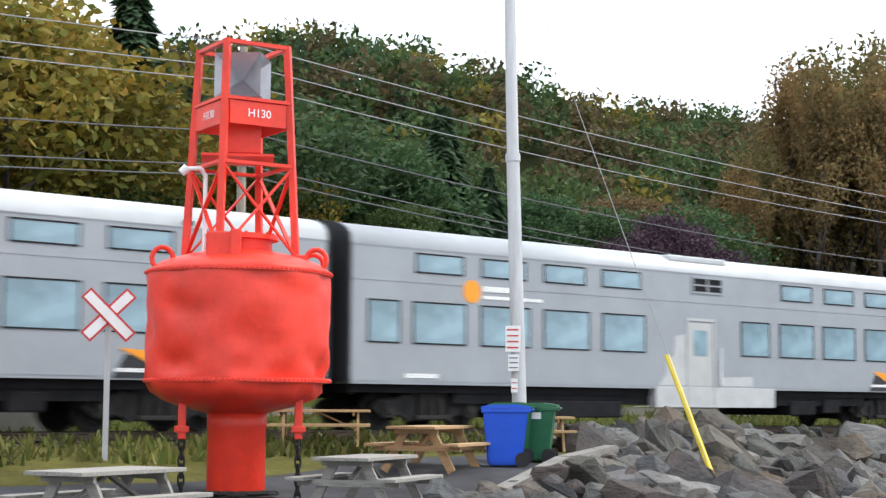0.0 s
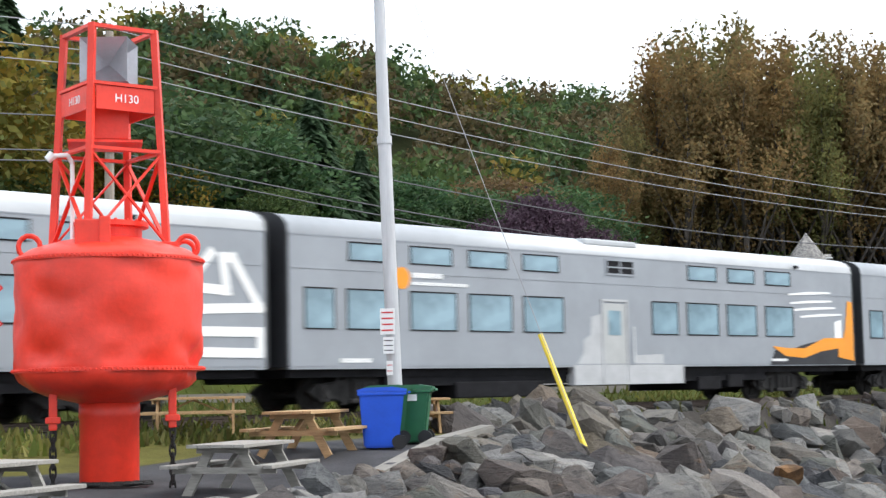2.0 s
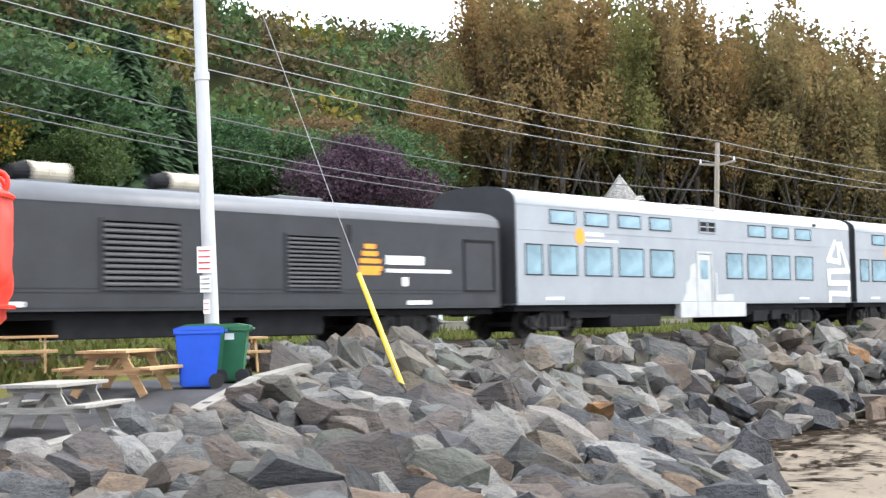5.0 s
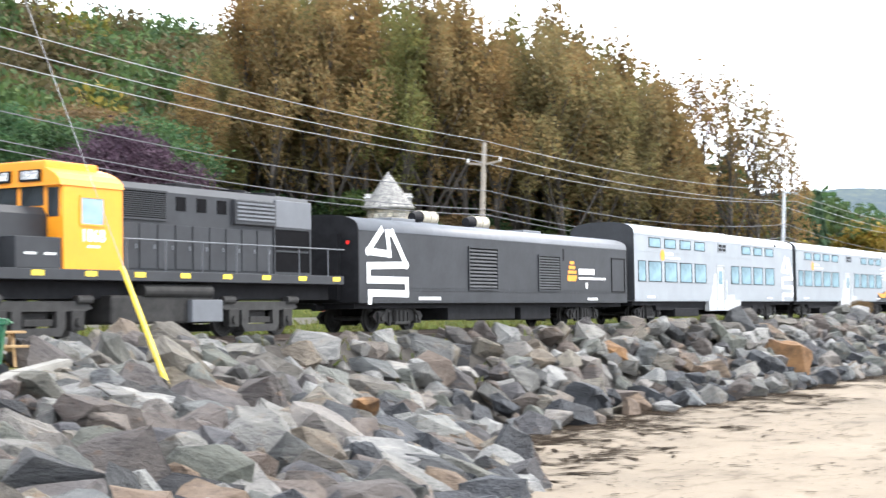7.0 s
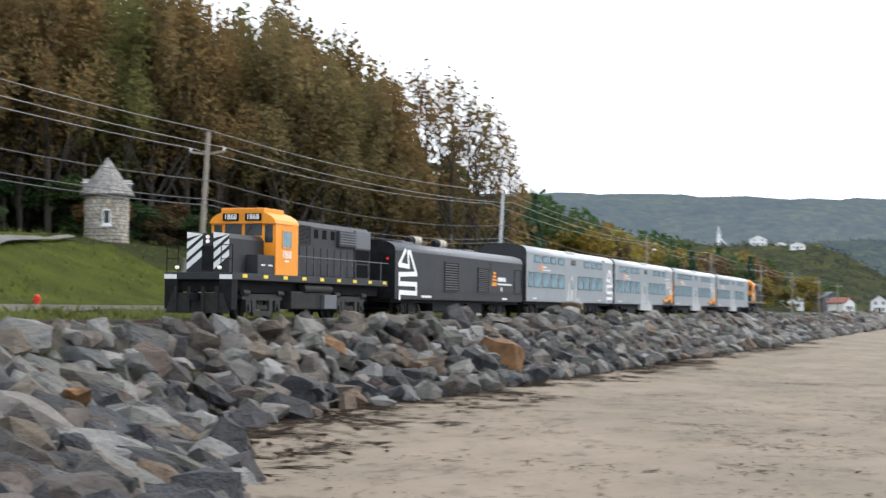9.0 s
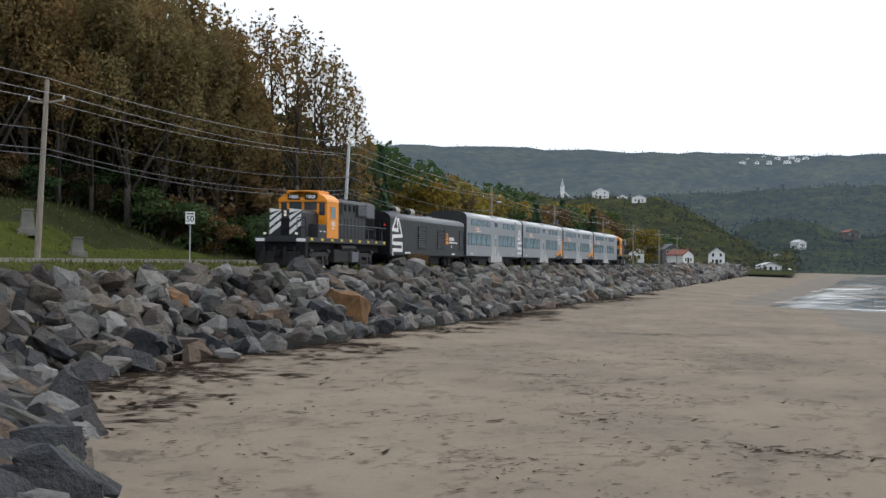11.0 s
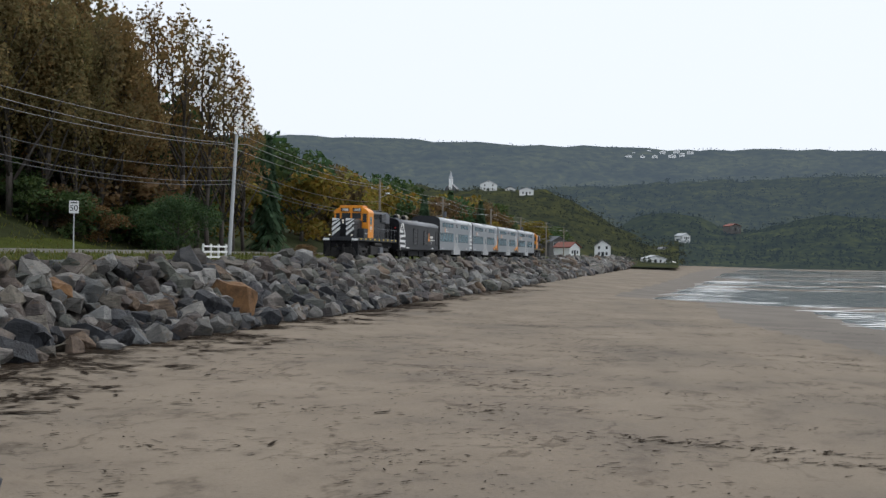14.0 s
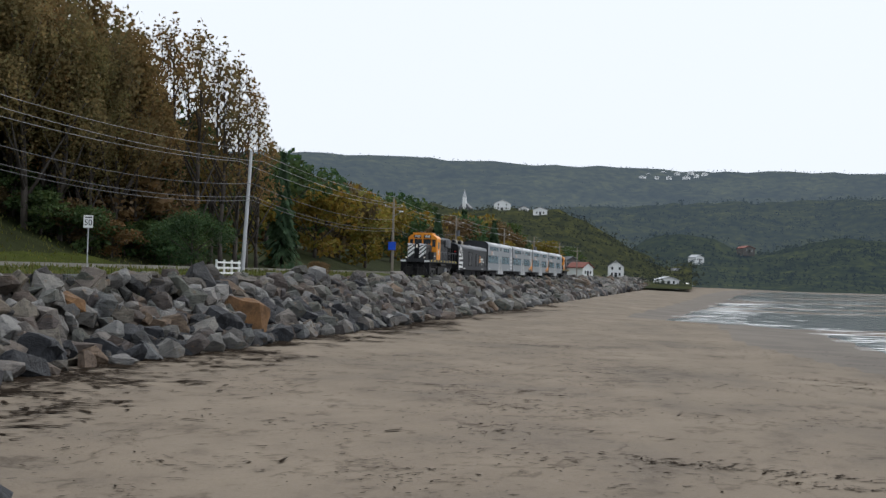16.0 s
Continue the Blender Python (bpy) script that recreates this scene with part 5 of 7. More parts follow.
def steel_pole():
    z = land(-22.4, 21.4)[0]
    p = thing("street_pole", pose(-22.4, 21.4, z), "tall grey galvanised pole carrying small notice boards", "pole")
    part("shaft", rod((0, 0, -0.3), (-0.34, 0.1, 6.0), 0.15, 0.135, 20, rod((-0.34, 0.1, 6.0), (-0.75, 0.25, 15.0), 0.125, 0.10, 20)), M_GALV, p)
    part("collar", rod((-0.335, 0.1, 5.92), (-0.345, 0.1, 6.08), 0.155, None, 20), M_GALV, p)
    c = Matrix.Translation((0, 0, 0)) @ Matrix.Rotation(radians(46), 4, "Z")
    n = Vector((math.sin(radians(46)), -math.cos(radians(46)), 0))
    r = Vector((math.cos(radians(46)), math.sin(radians(46)), 0))
    for zc, h, w, rows in ((4.95 - z, 0.52, 0.30, 4), (4.47 - z, 0.33, 0.22, 3), (4.02 - z, 0.28, 0.13, 2)):
        at_z = Vector((-0.06 * zc, 0.017 * zc, zc)) - r * 0.09 + n * 0.165
        m = Matrix.Translation(at_z) @ c
        bm = box(-w / 2, -0.01, -h / 2, w / 2, 0.01, h / 2)
        bmesh.ops.transform(bm, matrix=m, verts=bm.verts[:])
        sgn = part("notice_board", bm, M_WHITE, p, "white notice with red border and illegible lines")
        for i in range(rows):
            zz = h / 2 - h * (i + 0.7) / (rows + 0.4)
            bm = box(-w * 0.4, -0.014, zz - h * 0.03, w * 0.36, -0.0102, zz + h * 0.03)
            bmesh.ops.transform(bm, matrix=m, verts=bm.verts[:])
            part("printed_line", bm, M_SIGNRED if rows != 3 else M_UNDER, sgn)


steel_pole()


def guy_guard():
    a, b = Vector((-18.9, 23.0, 2.35)), Vector((-20.05, 23.08, 4.61))
    g = thing("guy_wire", pose(0, 0, 0), "pole guy wire with long yellow plastic guard at its foot", "guy wire")
    part("yellow_guard", rod(a, b, 0.055, 0.05, 12), M_YELLOW, g, "yellow plastic guy guard")
    top = Vector((-23.25, 21.65, 14.2))
    part("wire", rod(a, top, 0.008, None, 6), M_WIRE, g)


guy_guard()


def crossbuck():
    x, y = -24.55, 13.4
    z = land(x, y)[0]
    s = thing("railway_crossing_sign", pose(x, y, z, 0, 0, 61.3), "white railway crossing crossbuck edged red on a post", "crossing sign")
    part("post", bar((0, 0.06, -0.2), (0, 0.06, 5.18 - z), 0.10, 0.06), M_GALV, s)
    for k in (45, -45):
        for w, t, m, nm in ((0.24, 0.0, M_SIGNRED, "red_edge"), (0.165, 0.006, M_WHITE, "blade")):
            bm = box(-0.56 if w > 0.2 else -0.525, -0.012 - t - (0.02 if k > 0 else 0), -w / 2, 0.56 if w > 0.2 else 0.525, 0.0 - t - (0.02 if k > 0 else 0), w / 2)
            bmesh.ops.transform(bm, matrix=Matrix.Translation((0, 0, 5.18 - z)) @ Matrix.Rotation(radians(k), 4, "Y"), verts=bm.verts[:])
            part(nm, bm, m, s)


crossbuck()


# ---- beyond the track ----
def wire_run(name, a, b, sag, r, material, parent):
    a, b = Vector(a), Vector(b)
    pts = []
    for i in range(13):
        u = i / 12
        p = a.lerp(b, u)
        p.z -= sag * 4 * u * (1 - u)
        pts.append(p)
    part(name, tube(pts, r, 5), material, parent)


POLES = [(-38.5, -22.0, 13.6, 0, 0), (-38.5, 25.3, 14.3, 0, 0), (-38.5, 72.5, 12.8, 0, 0.9), (-35.6, 116.4, 12.8, 0.1, 1.2), (-36.5, 179.2, 12.3, 0, 0), (-37.5, 232, 12.2, 0, 0), (-37, 285, 12.0, 0, 0), (-37.5, 340, 12.0, 0, 0), (-37, 395, 12, 0, 0), (-37, 450, 12, 0, 0)]


def utility_line():
    arms = []
    for i, (x, y, top, lx, ly) in enumerate(POLES):
        z = land(x, y)[0]
        p = thing("utility_pole", pose(x, y, z), "weathered wooden utility pole with crossarm and wires" if i != 3 else "bare grey leaning utility pole without a crossarm", "utility pole", "utility poles along the road")
        h = top - z
        part("shaft", rod((0, 0, -0.3), (lx, ly, h), 0.17, 0.12, 12), M_POLEWOOD if i != 3 else M_GALV, p)
        if i != 3:
            part("crossarm", bar((lx - 1.05, ly * 0.9, h - 1.05), (lx, ly * 0.9, h - 1.2), 0.10, 0.12, bar((lx + 1.05, ly * 0.9, h - 1.05), (lx, ly * 0.9, h - 1.2), 0.10, 0.12)), M_POLEWOOD, p)
            for dx in (-0.98, 0.98):
                part("insulator", rod((lx + dx, ly * 0.9, h - 1.03), (lx + dx, ly * 0.9, h - 0.82), 0.06, 0.04, 10), M_WHITE, p)
        if i in (5, 7):
            part("transformer", rod((0.3, 0, h - 3.0), (0.3, 0, h - 2.1), 0.28, None, 16), M_BLACKROOF, p)
        if i == 4:
            bm = rod((0, 0, h - 2.2), (1.4, -7.0 * 0.3, h - 1.7), 0.04, None, 8)
            arm = part("lamp_arm", bm, M_GALV, p)
            part("lamp_head", box(1.2, -2.6, h - 1.78, 1.55, -1.9, h - 1.62, None, 0.04), M_WHITE, arm, "grey street lamp head")
            part("blue_sign", box(-0.5, -0.2, h - 6.2, 0.4, -0.16, h - 5.2), M_BLUEBIN, p)
        arms.append([(x + lx + dx, y + ly, top + dz) for dx, dz in ((0, 0.1), (-0.98, -0.85), (0.98, -0.85), (0.16, -2.6), (0.16, -3.6), (0.16, -3.9))])
    for i, (a, b) in enumerate(zip(arms, arms[1:])):
        run = thing("overhead_wires", pose(0, 0, 0), "thin pale overhead wires sagging between utility poles", "wires", "wire spans")
        for k, (p, q) in enumerate(zip(a, b)):
            wire_run("wire", p, q, 0.55 + 0.25 * (k > 2), 0.018 if k < 3 else 0.022, M_WIRE if k < 3 else M_DARKWIRE, run)


utility_line()


def stone_tower():
    x, y = -60.0, 98.8
    z = land(x, y)[0]
    t = thing("stone_tower", pose(x, y, z, 0, 0, 31), "round fieldstone tower with conical shingle roof and dormers", "tower")
    r = 1.55
    base = min(0.0, 8.0 - z)
    part("wall", spun([(r, base - 0.5), (r, 11.6 - z)], 40), M_CONC, t, smooth=True)
    q = random.Random(3)
    verts, faces = [], []
    zz = -0.3
    while zz < 11.5 - z:
        h = q.uniform(0.2, 0.32)
        a = q.uniform(0, 1)
        while a < 2 * math.pi + 0.3:
            w = q.uniform(0.16, 0.34)
            k = len(verts)
            ro = r + q.uniform(0.03, 0.07)
            for rr, ins in ((r - 0.02, 0.0), (ro, 0.012)):
                for (aa, hh) in ((a + 0.01 + ins, zz + 0.015 + ins), (a + w - 0.01 - ins, zz + 0.015 + ins), (a + w - 0.01 - ins, zz + h - 0.015 - ins), (a + 0.01 + ins, zz + h - 0.015 - ins)):
                    verts.append((rr * math.cos(aa), rr * math.sin(aa), hh))
            faces += [(k + 4, k + 5, k + 6, k + 7)] + [(k + i, k + (i + 1) % 4, k + 4 + (i + 1) % 4, k + 4 + i) for i in range(4)]
            a += w
        zz += h
    tagged(joined("stonework", verts, faces, M_STONE, t), "rough tan and grey fieldstones", kind="stuff")
    e, top = 11.55 - z, 14.3 - z
    part("roof", spun([(1.95, e - 0.05), (1.95, e + 0.04), (0.03, top)], 40), M_SHINGLE, t, "grey shingled cone roof")
    verts, faces = [], []
    for row in range(14):
        u0, u1 = row / 14, (row + 1.25) / 14
        r0, r1 = 1.97 * (1 - u0), max(0.02, 1.97 * (1 - u1))
        n = max(6, int(30 * (1 - u0)) + 4)
        for i in range(n):
            a0, a1 = 2 * math.pi * (i + 0.5 * (row % 2)) / n, 2 * math.pi * (i + 0.94 + 0.5 * (row % 2)) / n
            k = len(verts)
            z0_, z1_ = e + 0.06 + (top - e) * u0, e + 0.05 + (top - e) * min(1, u1)
            verts += [((r0 + 0.03) * math.cos(a0), (r0 + 0.03) * math.sin(a0), z0_), ((r0 + 0.03) * math.cos(a1), (r0 + 0.03) * math.sin(a1), z0_), (r1 * math.cos(a1), r1 * math.sin(a1), z1_), (r1 * math.cos(a0), r1 * math.sin(a0), z1_)]
            faces.append((k, k + 1, k + 2, k + 3))
    tagged(joined("shingles", verts, faces, M_SHINGLE, t), "grey weathered shingles", kind="stuff")
    for s in (-1, 1):
        bm = extruded([(-0.35, e + 0.25), (0.35, e + 0.25), (0.35, e + 0.85), (0.0, e + 1.15), (-0.35, e + 0.85)], 0.4, 1.75)
        bmesh.ops.transform(bm, matrix=Matrix.Rotation(radians(-90 * s), 4, "Z"), verts=bm.verts[:])
        d = part("dormer", bm, M_SHINGLE, t)
        bm = box(-0.42, 0.35, e + 0.84, 0.42, 1.85, e + 0.9)
        bmesh.ops.transform(bm, matrix=Matrix.Rotation(radians(-90 * s), 4, "Z"), verts=bm.verts[:])
        part("dormer_eave", bm, M_WHITE, d)
    bm = box(-0.28, -r - 0.1, 1.0, 0.28, -r + 0.1, 2.1)
    w = part("window", bm, M_WHITE, t)
    part("pane", box(-0.19, -r - 0.12, 1.1, 0.19, -r - 0.09, 2.0), M_DARKGLASS, w)
    part("sill", box(-0.4, -r - 0.2, 0.85, 0.4, -r + 0.05, 1.0, None, 0.01), M_WHITE, w)


stone_tower()


def monument(x, y, h, w, label, material):
    z = land(x, y)[0]
    m = thing("stone_monument", pose(x, y, z, 0, 0, 35), label, "monument")
    part("plinth", box(-w * 0.9, -w * 0.9, -0.2, w * 0.9, w * 0.9, 0.25, None, 0.02), M_CONC, m)
    bm = bmesh.new()
    bmesh.ops.create_cone(bm, cap_ends=True, segments=4, radius1=w * 0.85, radius2=w * 0.6, depth=h - 0.25, matrix=Matrix.Translation((0, 0, 0.25 + (h - 0.25) / 2)) @ Matrix.Rotation(math.pi / 4, 4, "Z"))
    part("shaft", bm, material, m)
    part("cap", box(-w * 0.5, -w * 0.5, h, w * 0.5, w * 0.5, h + 0.12, None, 0.03), material, m)


monument(-63, 84.2, 1.9, 0.55, "grey tapered stone monument on the lawn", M_CONC)
monument(-52, 96.5, 1.5, 0.8, "squat pale stone memorial on the grass slope", M_CONC)
monument(-48, 96.0, 1.1, 0.7, "low grey stone block on the grass slope", M_CONC)


def booth():
    x, y = -47, 61.2
    z = land(x, y)[0]
    b = thing("notice_shelter", pose(x, y, z, 0, 0, 37), "small white shelter with tan roof beside the path", "shelter")
    for sx in (-0.62, 0.62):
        for sy in (-0.35, 0.35):
            part("post", box(sx - 0.09, sy - 0.09, -0.3, sx + 0.09, sy + 0.09, 1.75), M_WHITE, b)
    part("roof", extruded([(-1.0, 1.75), (1.0, 1.75), (0.85, 2.2), (-0.85, 2.2)], -0.7, 0.7), M_TANWOOD, b, "tan sloping roof")
    part("panel", box(-0.5, 0.25, 0.4, 0.5, 0.32, 1.6), M_DARKGLASS, b)
    part("base", box(-0.8, -0.5, -0.3, 0.8, 0.5, 0.12, None, 0.02), M_CONC, b)


booth()


def hydrant():
    x, y = -46, 69.1
    h = thing("fire_hydrant", pose(x, y, land(x, y)[0]), "orange-red fire hydrant on the grass by the road", "hydrant")
    part("barrel", spun([(0.16, 0), (0.16, 0.06), (0.12, 0.07), (0.12, 0.5), (0.15, 0.52), (0.13, 0.6), (0.05, 0.68)], 18), M_RED, h)
    part("outlet", rod((-0.22, 0, 0.4), (0.22, 0, 0.4), 0.07, None, 12), M_RED, h)


hydrant()


def road_sign(x, y, top, size, turn, figures, label):
    z = land(x, y)[0]
    s = thing("road_sign", pose(x, y, z, 0, 0, turn), label, "road sign")
    part("post", bar((0, 0.04, -0.2), (0, 0.04, top - z), 0.06, 0.05), M_GALV, s)
    zc = top - z - size * 0.55
    pl = part("plate", box(-size * 0.42, -0.012, zc - size * 0.55, size * 0.42, 0.008, zc + size * 0.55, None, 0.004), M_WHITE, s)
    if figures:
        cu = bpy.data.curves.new("figures", "FONT")
        cu.body, cu.size, cu.extrude, cu.align_x, cu.align_y = figures, size * 0.72, 0.002, "CENTER", "CENTER"
        cu.materials.append(M_UNDER)
        t = new("figures", cu)
        t.parent = pl
        t.matrix_basis = Matrix.Translation((0, -0.016, zc - size * 0.12)) @ Matrix.Rotation(math.pi / 2, 4, "X")
        part("printed_line", box(-size * 0.3, -0.015, zc + size * 0.32, size * 0.3, -0.0125, zc + size * 0.42), M_UNDER, pl)
    else:
        for k in (-0.5, 0.5):
            part("printed_bar", box(k * size * 0.36 - size * 0.1, -0.016, zc - size * 0.3, k * size * 0.36 + size * 0.1, -0.0125, zc + size * 0.3), M_UNDER, pl)


road_sign(-33.2, 79.9, 6.2, 0.62, 12, "50", "white speed limit sign reading 50 on a thin post")
road_sign(-48.1, 64.0, 6.3, 0.6, 36, "", "small white sign with dark figures on the lawn")


def gate():
    g = thing("white_fence", pose(-34.0, 105.0, land(-34, 105)[0]), "short white painted rail fence beside the track", "fence")
    for i in range(4):
        part("post", box(-0.06, i * 1.78 - 0.06, -0.1, 0.06, i * 1.78 + 0.06, 1.25), M_WHITE, g)
    for z in (0.25, 0.62, 1.0):
        part("rail", box(0.061, -0.1, z, 0.10, 5.45, z + 0.13), M_WHITE, g)


gate()
tagged(part("loading_ramp", box(-35.0, 2, 2.4, -33.2, 17.2, 3.72, None, 0.04), M_CONC), "low weathered concrete loading ramp beyond the track", "ramp")


def lawn_path():
    """The grey path that turns off the road and climbs the lawn: its two edges."""
    edges = (((-44.2, 48.0), (-44.2, 59.5)), ((-47.5, 55.0), (-46.8, 60.0)), ((-50.2, 60.0), (-48.6, 61.3)), ((-52.2, 64.9), (-50.6, 65.6)), ((-54.5, 72.7), (-53.0, 72.0)),
             ((-56.9, 81.6), (-55.6, 80.2)), ((-58.2, 88.1), (-57.7, 88.3)), ((-60.0, 94.0), (-59.4, 94.2)))
    rows = []
    for (a, b), (c, d) in zip(edges, edges[1:]):
        for i in range(8):
            u = i / 8
            rows.append((Vector(a).lerp(Vector(c), u), Vector(b).lerp(Vector(d), u)))
    verts, faces = [], []
    for a, b in rows:
        for j in range(9):
            p = a.lerp(b, j / 8)
            swell = 0.16 * noise.noise(Vector((p.x * 0.35, p.y * 0.35, 2))) + (0.5 * noise.noise(Vector((p.x * 0.07, p.y * 0.07, 5))) if p.x < -48 else 0)
            verts.append((p.x, p.y, land(p.x, p.y)[0] + swell + 0.26))
    for k in range(len(rows) - 1):
        for j in range(8):
            q = k * 9 + j
            faces.append((q, q + 1, q + 10, q + 9))
    tagged(joined("path", verts, faces, M_PATH, None, True), "wide grey path turning off the road up the lawn", "path", kind="structure")


lawn_path()


def house(x, y, z, w, d, h, turn, wall, roof, label, storeys=2):
    b = thing("house", pose(x, y, z, 0, 0, turn), label, "house", "houses of the village")
    body = part("wall", extruded([(-w / 2, -2), (w / 2, -2), (w / 2, h * 0.68), (0, h), (-w / 2, h * 0.68)], -d / 2, d / 2), wall, b)
    s = 0.35
    for q in (-1, 1):
        part("roof", flat_shape([(q * (w / 2 + s), h * 0.68 - s * 0.6), (0, h + 0.06), (0, h + 0.3), (q * (w / 2 + s), h * 0.68 - s * 0.6 + 0.24)], d + 0.8, lambda u, v, ww: (u, ww - d / 2 - 0.4, v)), roof, b)
    for f in range(storeys):
        for i in (-1, 1):
            zz = h * 0.68 / storeys * f + 0.9
            wn_ = part("window", box(i * w * 0.24 - 0.45, -d / 2 - 0.06, zz, i * w * 0.24 + 0.45, -d / 2 + 0.02, zz + 1.2), M_WHITE, b)
            part("pane", box(i * w * 0.24 - 0.36, -d / 2 - 0.08, zz + 0.08, i * w * 0.24 + 0.36, -d / 2 - 0.05, zz + 1.12), M_DARKGLASS, wn_)
    part("door", box(-0.5, -d / 2 - 0.05, 0, 0.5, -d / 2 + 0.02, 2.05), M_DARKGLASS, b)


def village():
    white, grey, red = M_WHITE, M_BLACKROOF, M_ROOFRED
    house(-32, 559, 3.3, 5.6, 7, 6.2, 5, white, grey, "white gabled village house at the end of the beach")
    house(-15, 600, 0.9, 8.5, 6, 3.4, 20, white, M_ROOF, "low white beach building with pale roof", 1)
    house(-46, 520, 4, 7, 8, 6, 30, M_PATH, grey, "tan village house beside the road")
    house(-40, 500, 3.5, 6, 6, 4.5, 60, white, red, "small white village house with red roof", 1)
    house(-58, 540, 5, 7, 8, 6.5, 10, white, grey, "white village house on the slope")
    house(-52, 470, 4, 6, 7, 5, 15, white, red, "white village house with a red roof", 1)
    for bearing, reach, w, d, h, wall, roof, label, st in ((7.5, 930, 10, 8, 6.5, white, M_ROOF, "large white building high on the far slope", 2), (6.1, 880, 8, 7, 4.5, white, M_ROOF, "white building on the wooded slope", 1), (6.7, 900, 6, 6, 4, white, grey, "white building on the wooded slope", 1)):
        x, y = at_far(bearing, reach)
        house(x, y, slope_z(x, y) + 0.5, w, d, h, bearing, wall, roof, label, st)
    for bearing, reach, w, h, wall, roof, label in ((0.37, 960, 6, 4.2, white, M_ROOF, "white house among trees above the shore"), (-1.4, 1050, 9, 4.5, M_PATH, red, "tan house with red roof among trees"), (1.1, 840, 8, 5, white, grey, "grey-roofed house among trees above the shore")):
        x, y = at_far(bearing, reach)
        house(x, y, -1 + 26 * (step(0, 1, (reach - 760) / 390) * 0.85 + 0.15 * (reach - 760) / 390) + 2, w, 8, h, bearing + 35, wall, roof, label, 1)
    # white umbrella tent on the beach
    t = thing("beach_tent", pose(-8, 640, land(-8, 640)[0]), "white peaked tent at the end of the beach", "tent")
    part("canopy", spun([(2.6, 1.6), (2.6, 1.7), (0.05, 2.7)], 8), M_WHITE, t)
    part("pole", rod((0, 0, -0.5), (0, 0, 2.5), 0.06), M_GALV, t)
    # church spire
    s = thing("church_steeple", pose(*at_far(8.9, 960), 39), "slim white church steeple rising above trees", "church")
    part("nave", extruded([(-3.5, -6), (3.5, -6), (3.5, 5.5), (0, 9.0), (-3.5, 5.5)], -1.0, 12.0), M_BLACKROOF, s, "grey-roofed nave")
    part("belfry", box(-1.1, -1.4, 4, 1.1, 0.8, 11.5), M_WHITE, s)
    bm = bmesh.new()
    bmesh.ops.create_cone(bm, cap_ends=True, segments=8, radius1=1.3, radius2=0.08, depth=5, matrix=Matrix.Translation((0, -0.3, 14)))
    part("spire", bm, M_ROOF, s)
    g = random.Random(8)
    for i in range(11):
        reach = g.uniform(2540, 2620)
        x, y = at_far(2.7 - 0.26 * i + g.uniform(-0.1, 0.1) if i else 4.1, reach)
        u = (reach - 1900) / 800
        house(x, y, -1 + 187 * (step(0, 1, u) * 0.85 + 0.15 * u) + 2, g.uniform(6, 11), 6, g.uniform(3.0, 4.5), g.uniform(-40, 40), white, M_ROOF, "pale house on the skyline of the far ridge", 1)


def slope_z(x, y):
    d, b = math.hypot(x, y), math.degrees(math.atan2(-x, y))
    u = (d - 500) / 500
    return 0.5 + (SLOPE_TOP(b) - 0.5) * (step(0, 1, u) * 0.85 + 0.15 * u)


def SLOPE_TOP(a):
    return 44 - 32 * step(1, 6, 7 - a)


def at_far(bearing, reach):
    return -reach * math.sin(radians(bearing)), reach * math.cos(radians(bearing))


village()


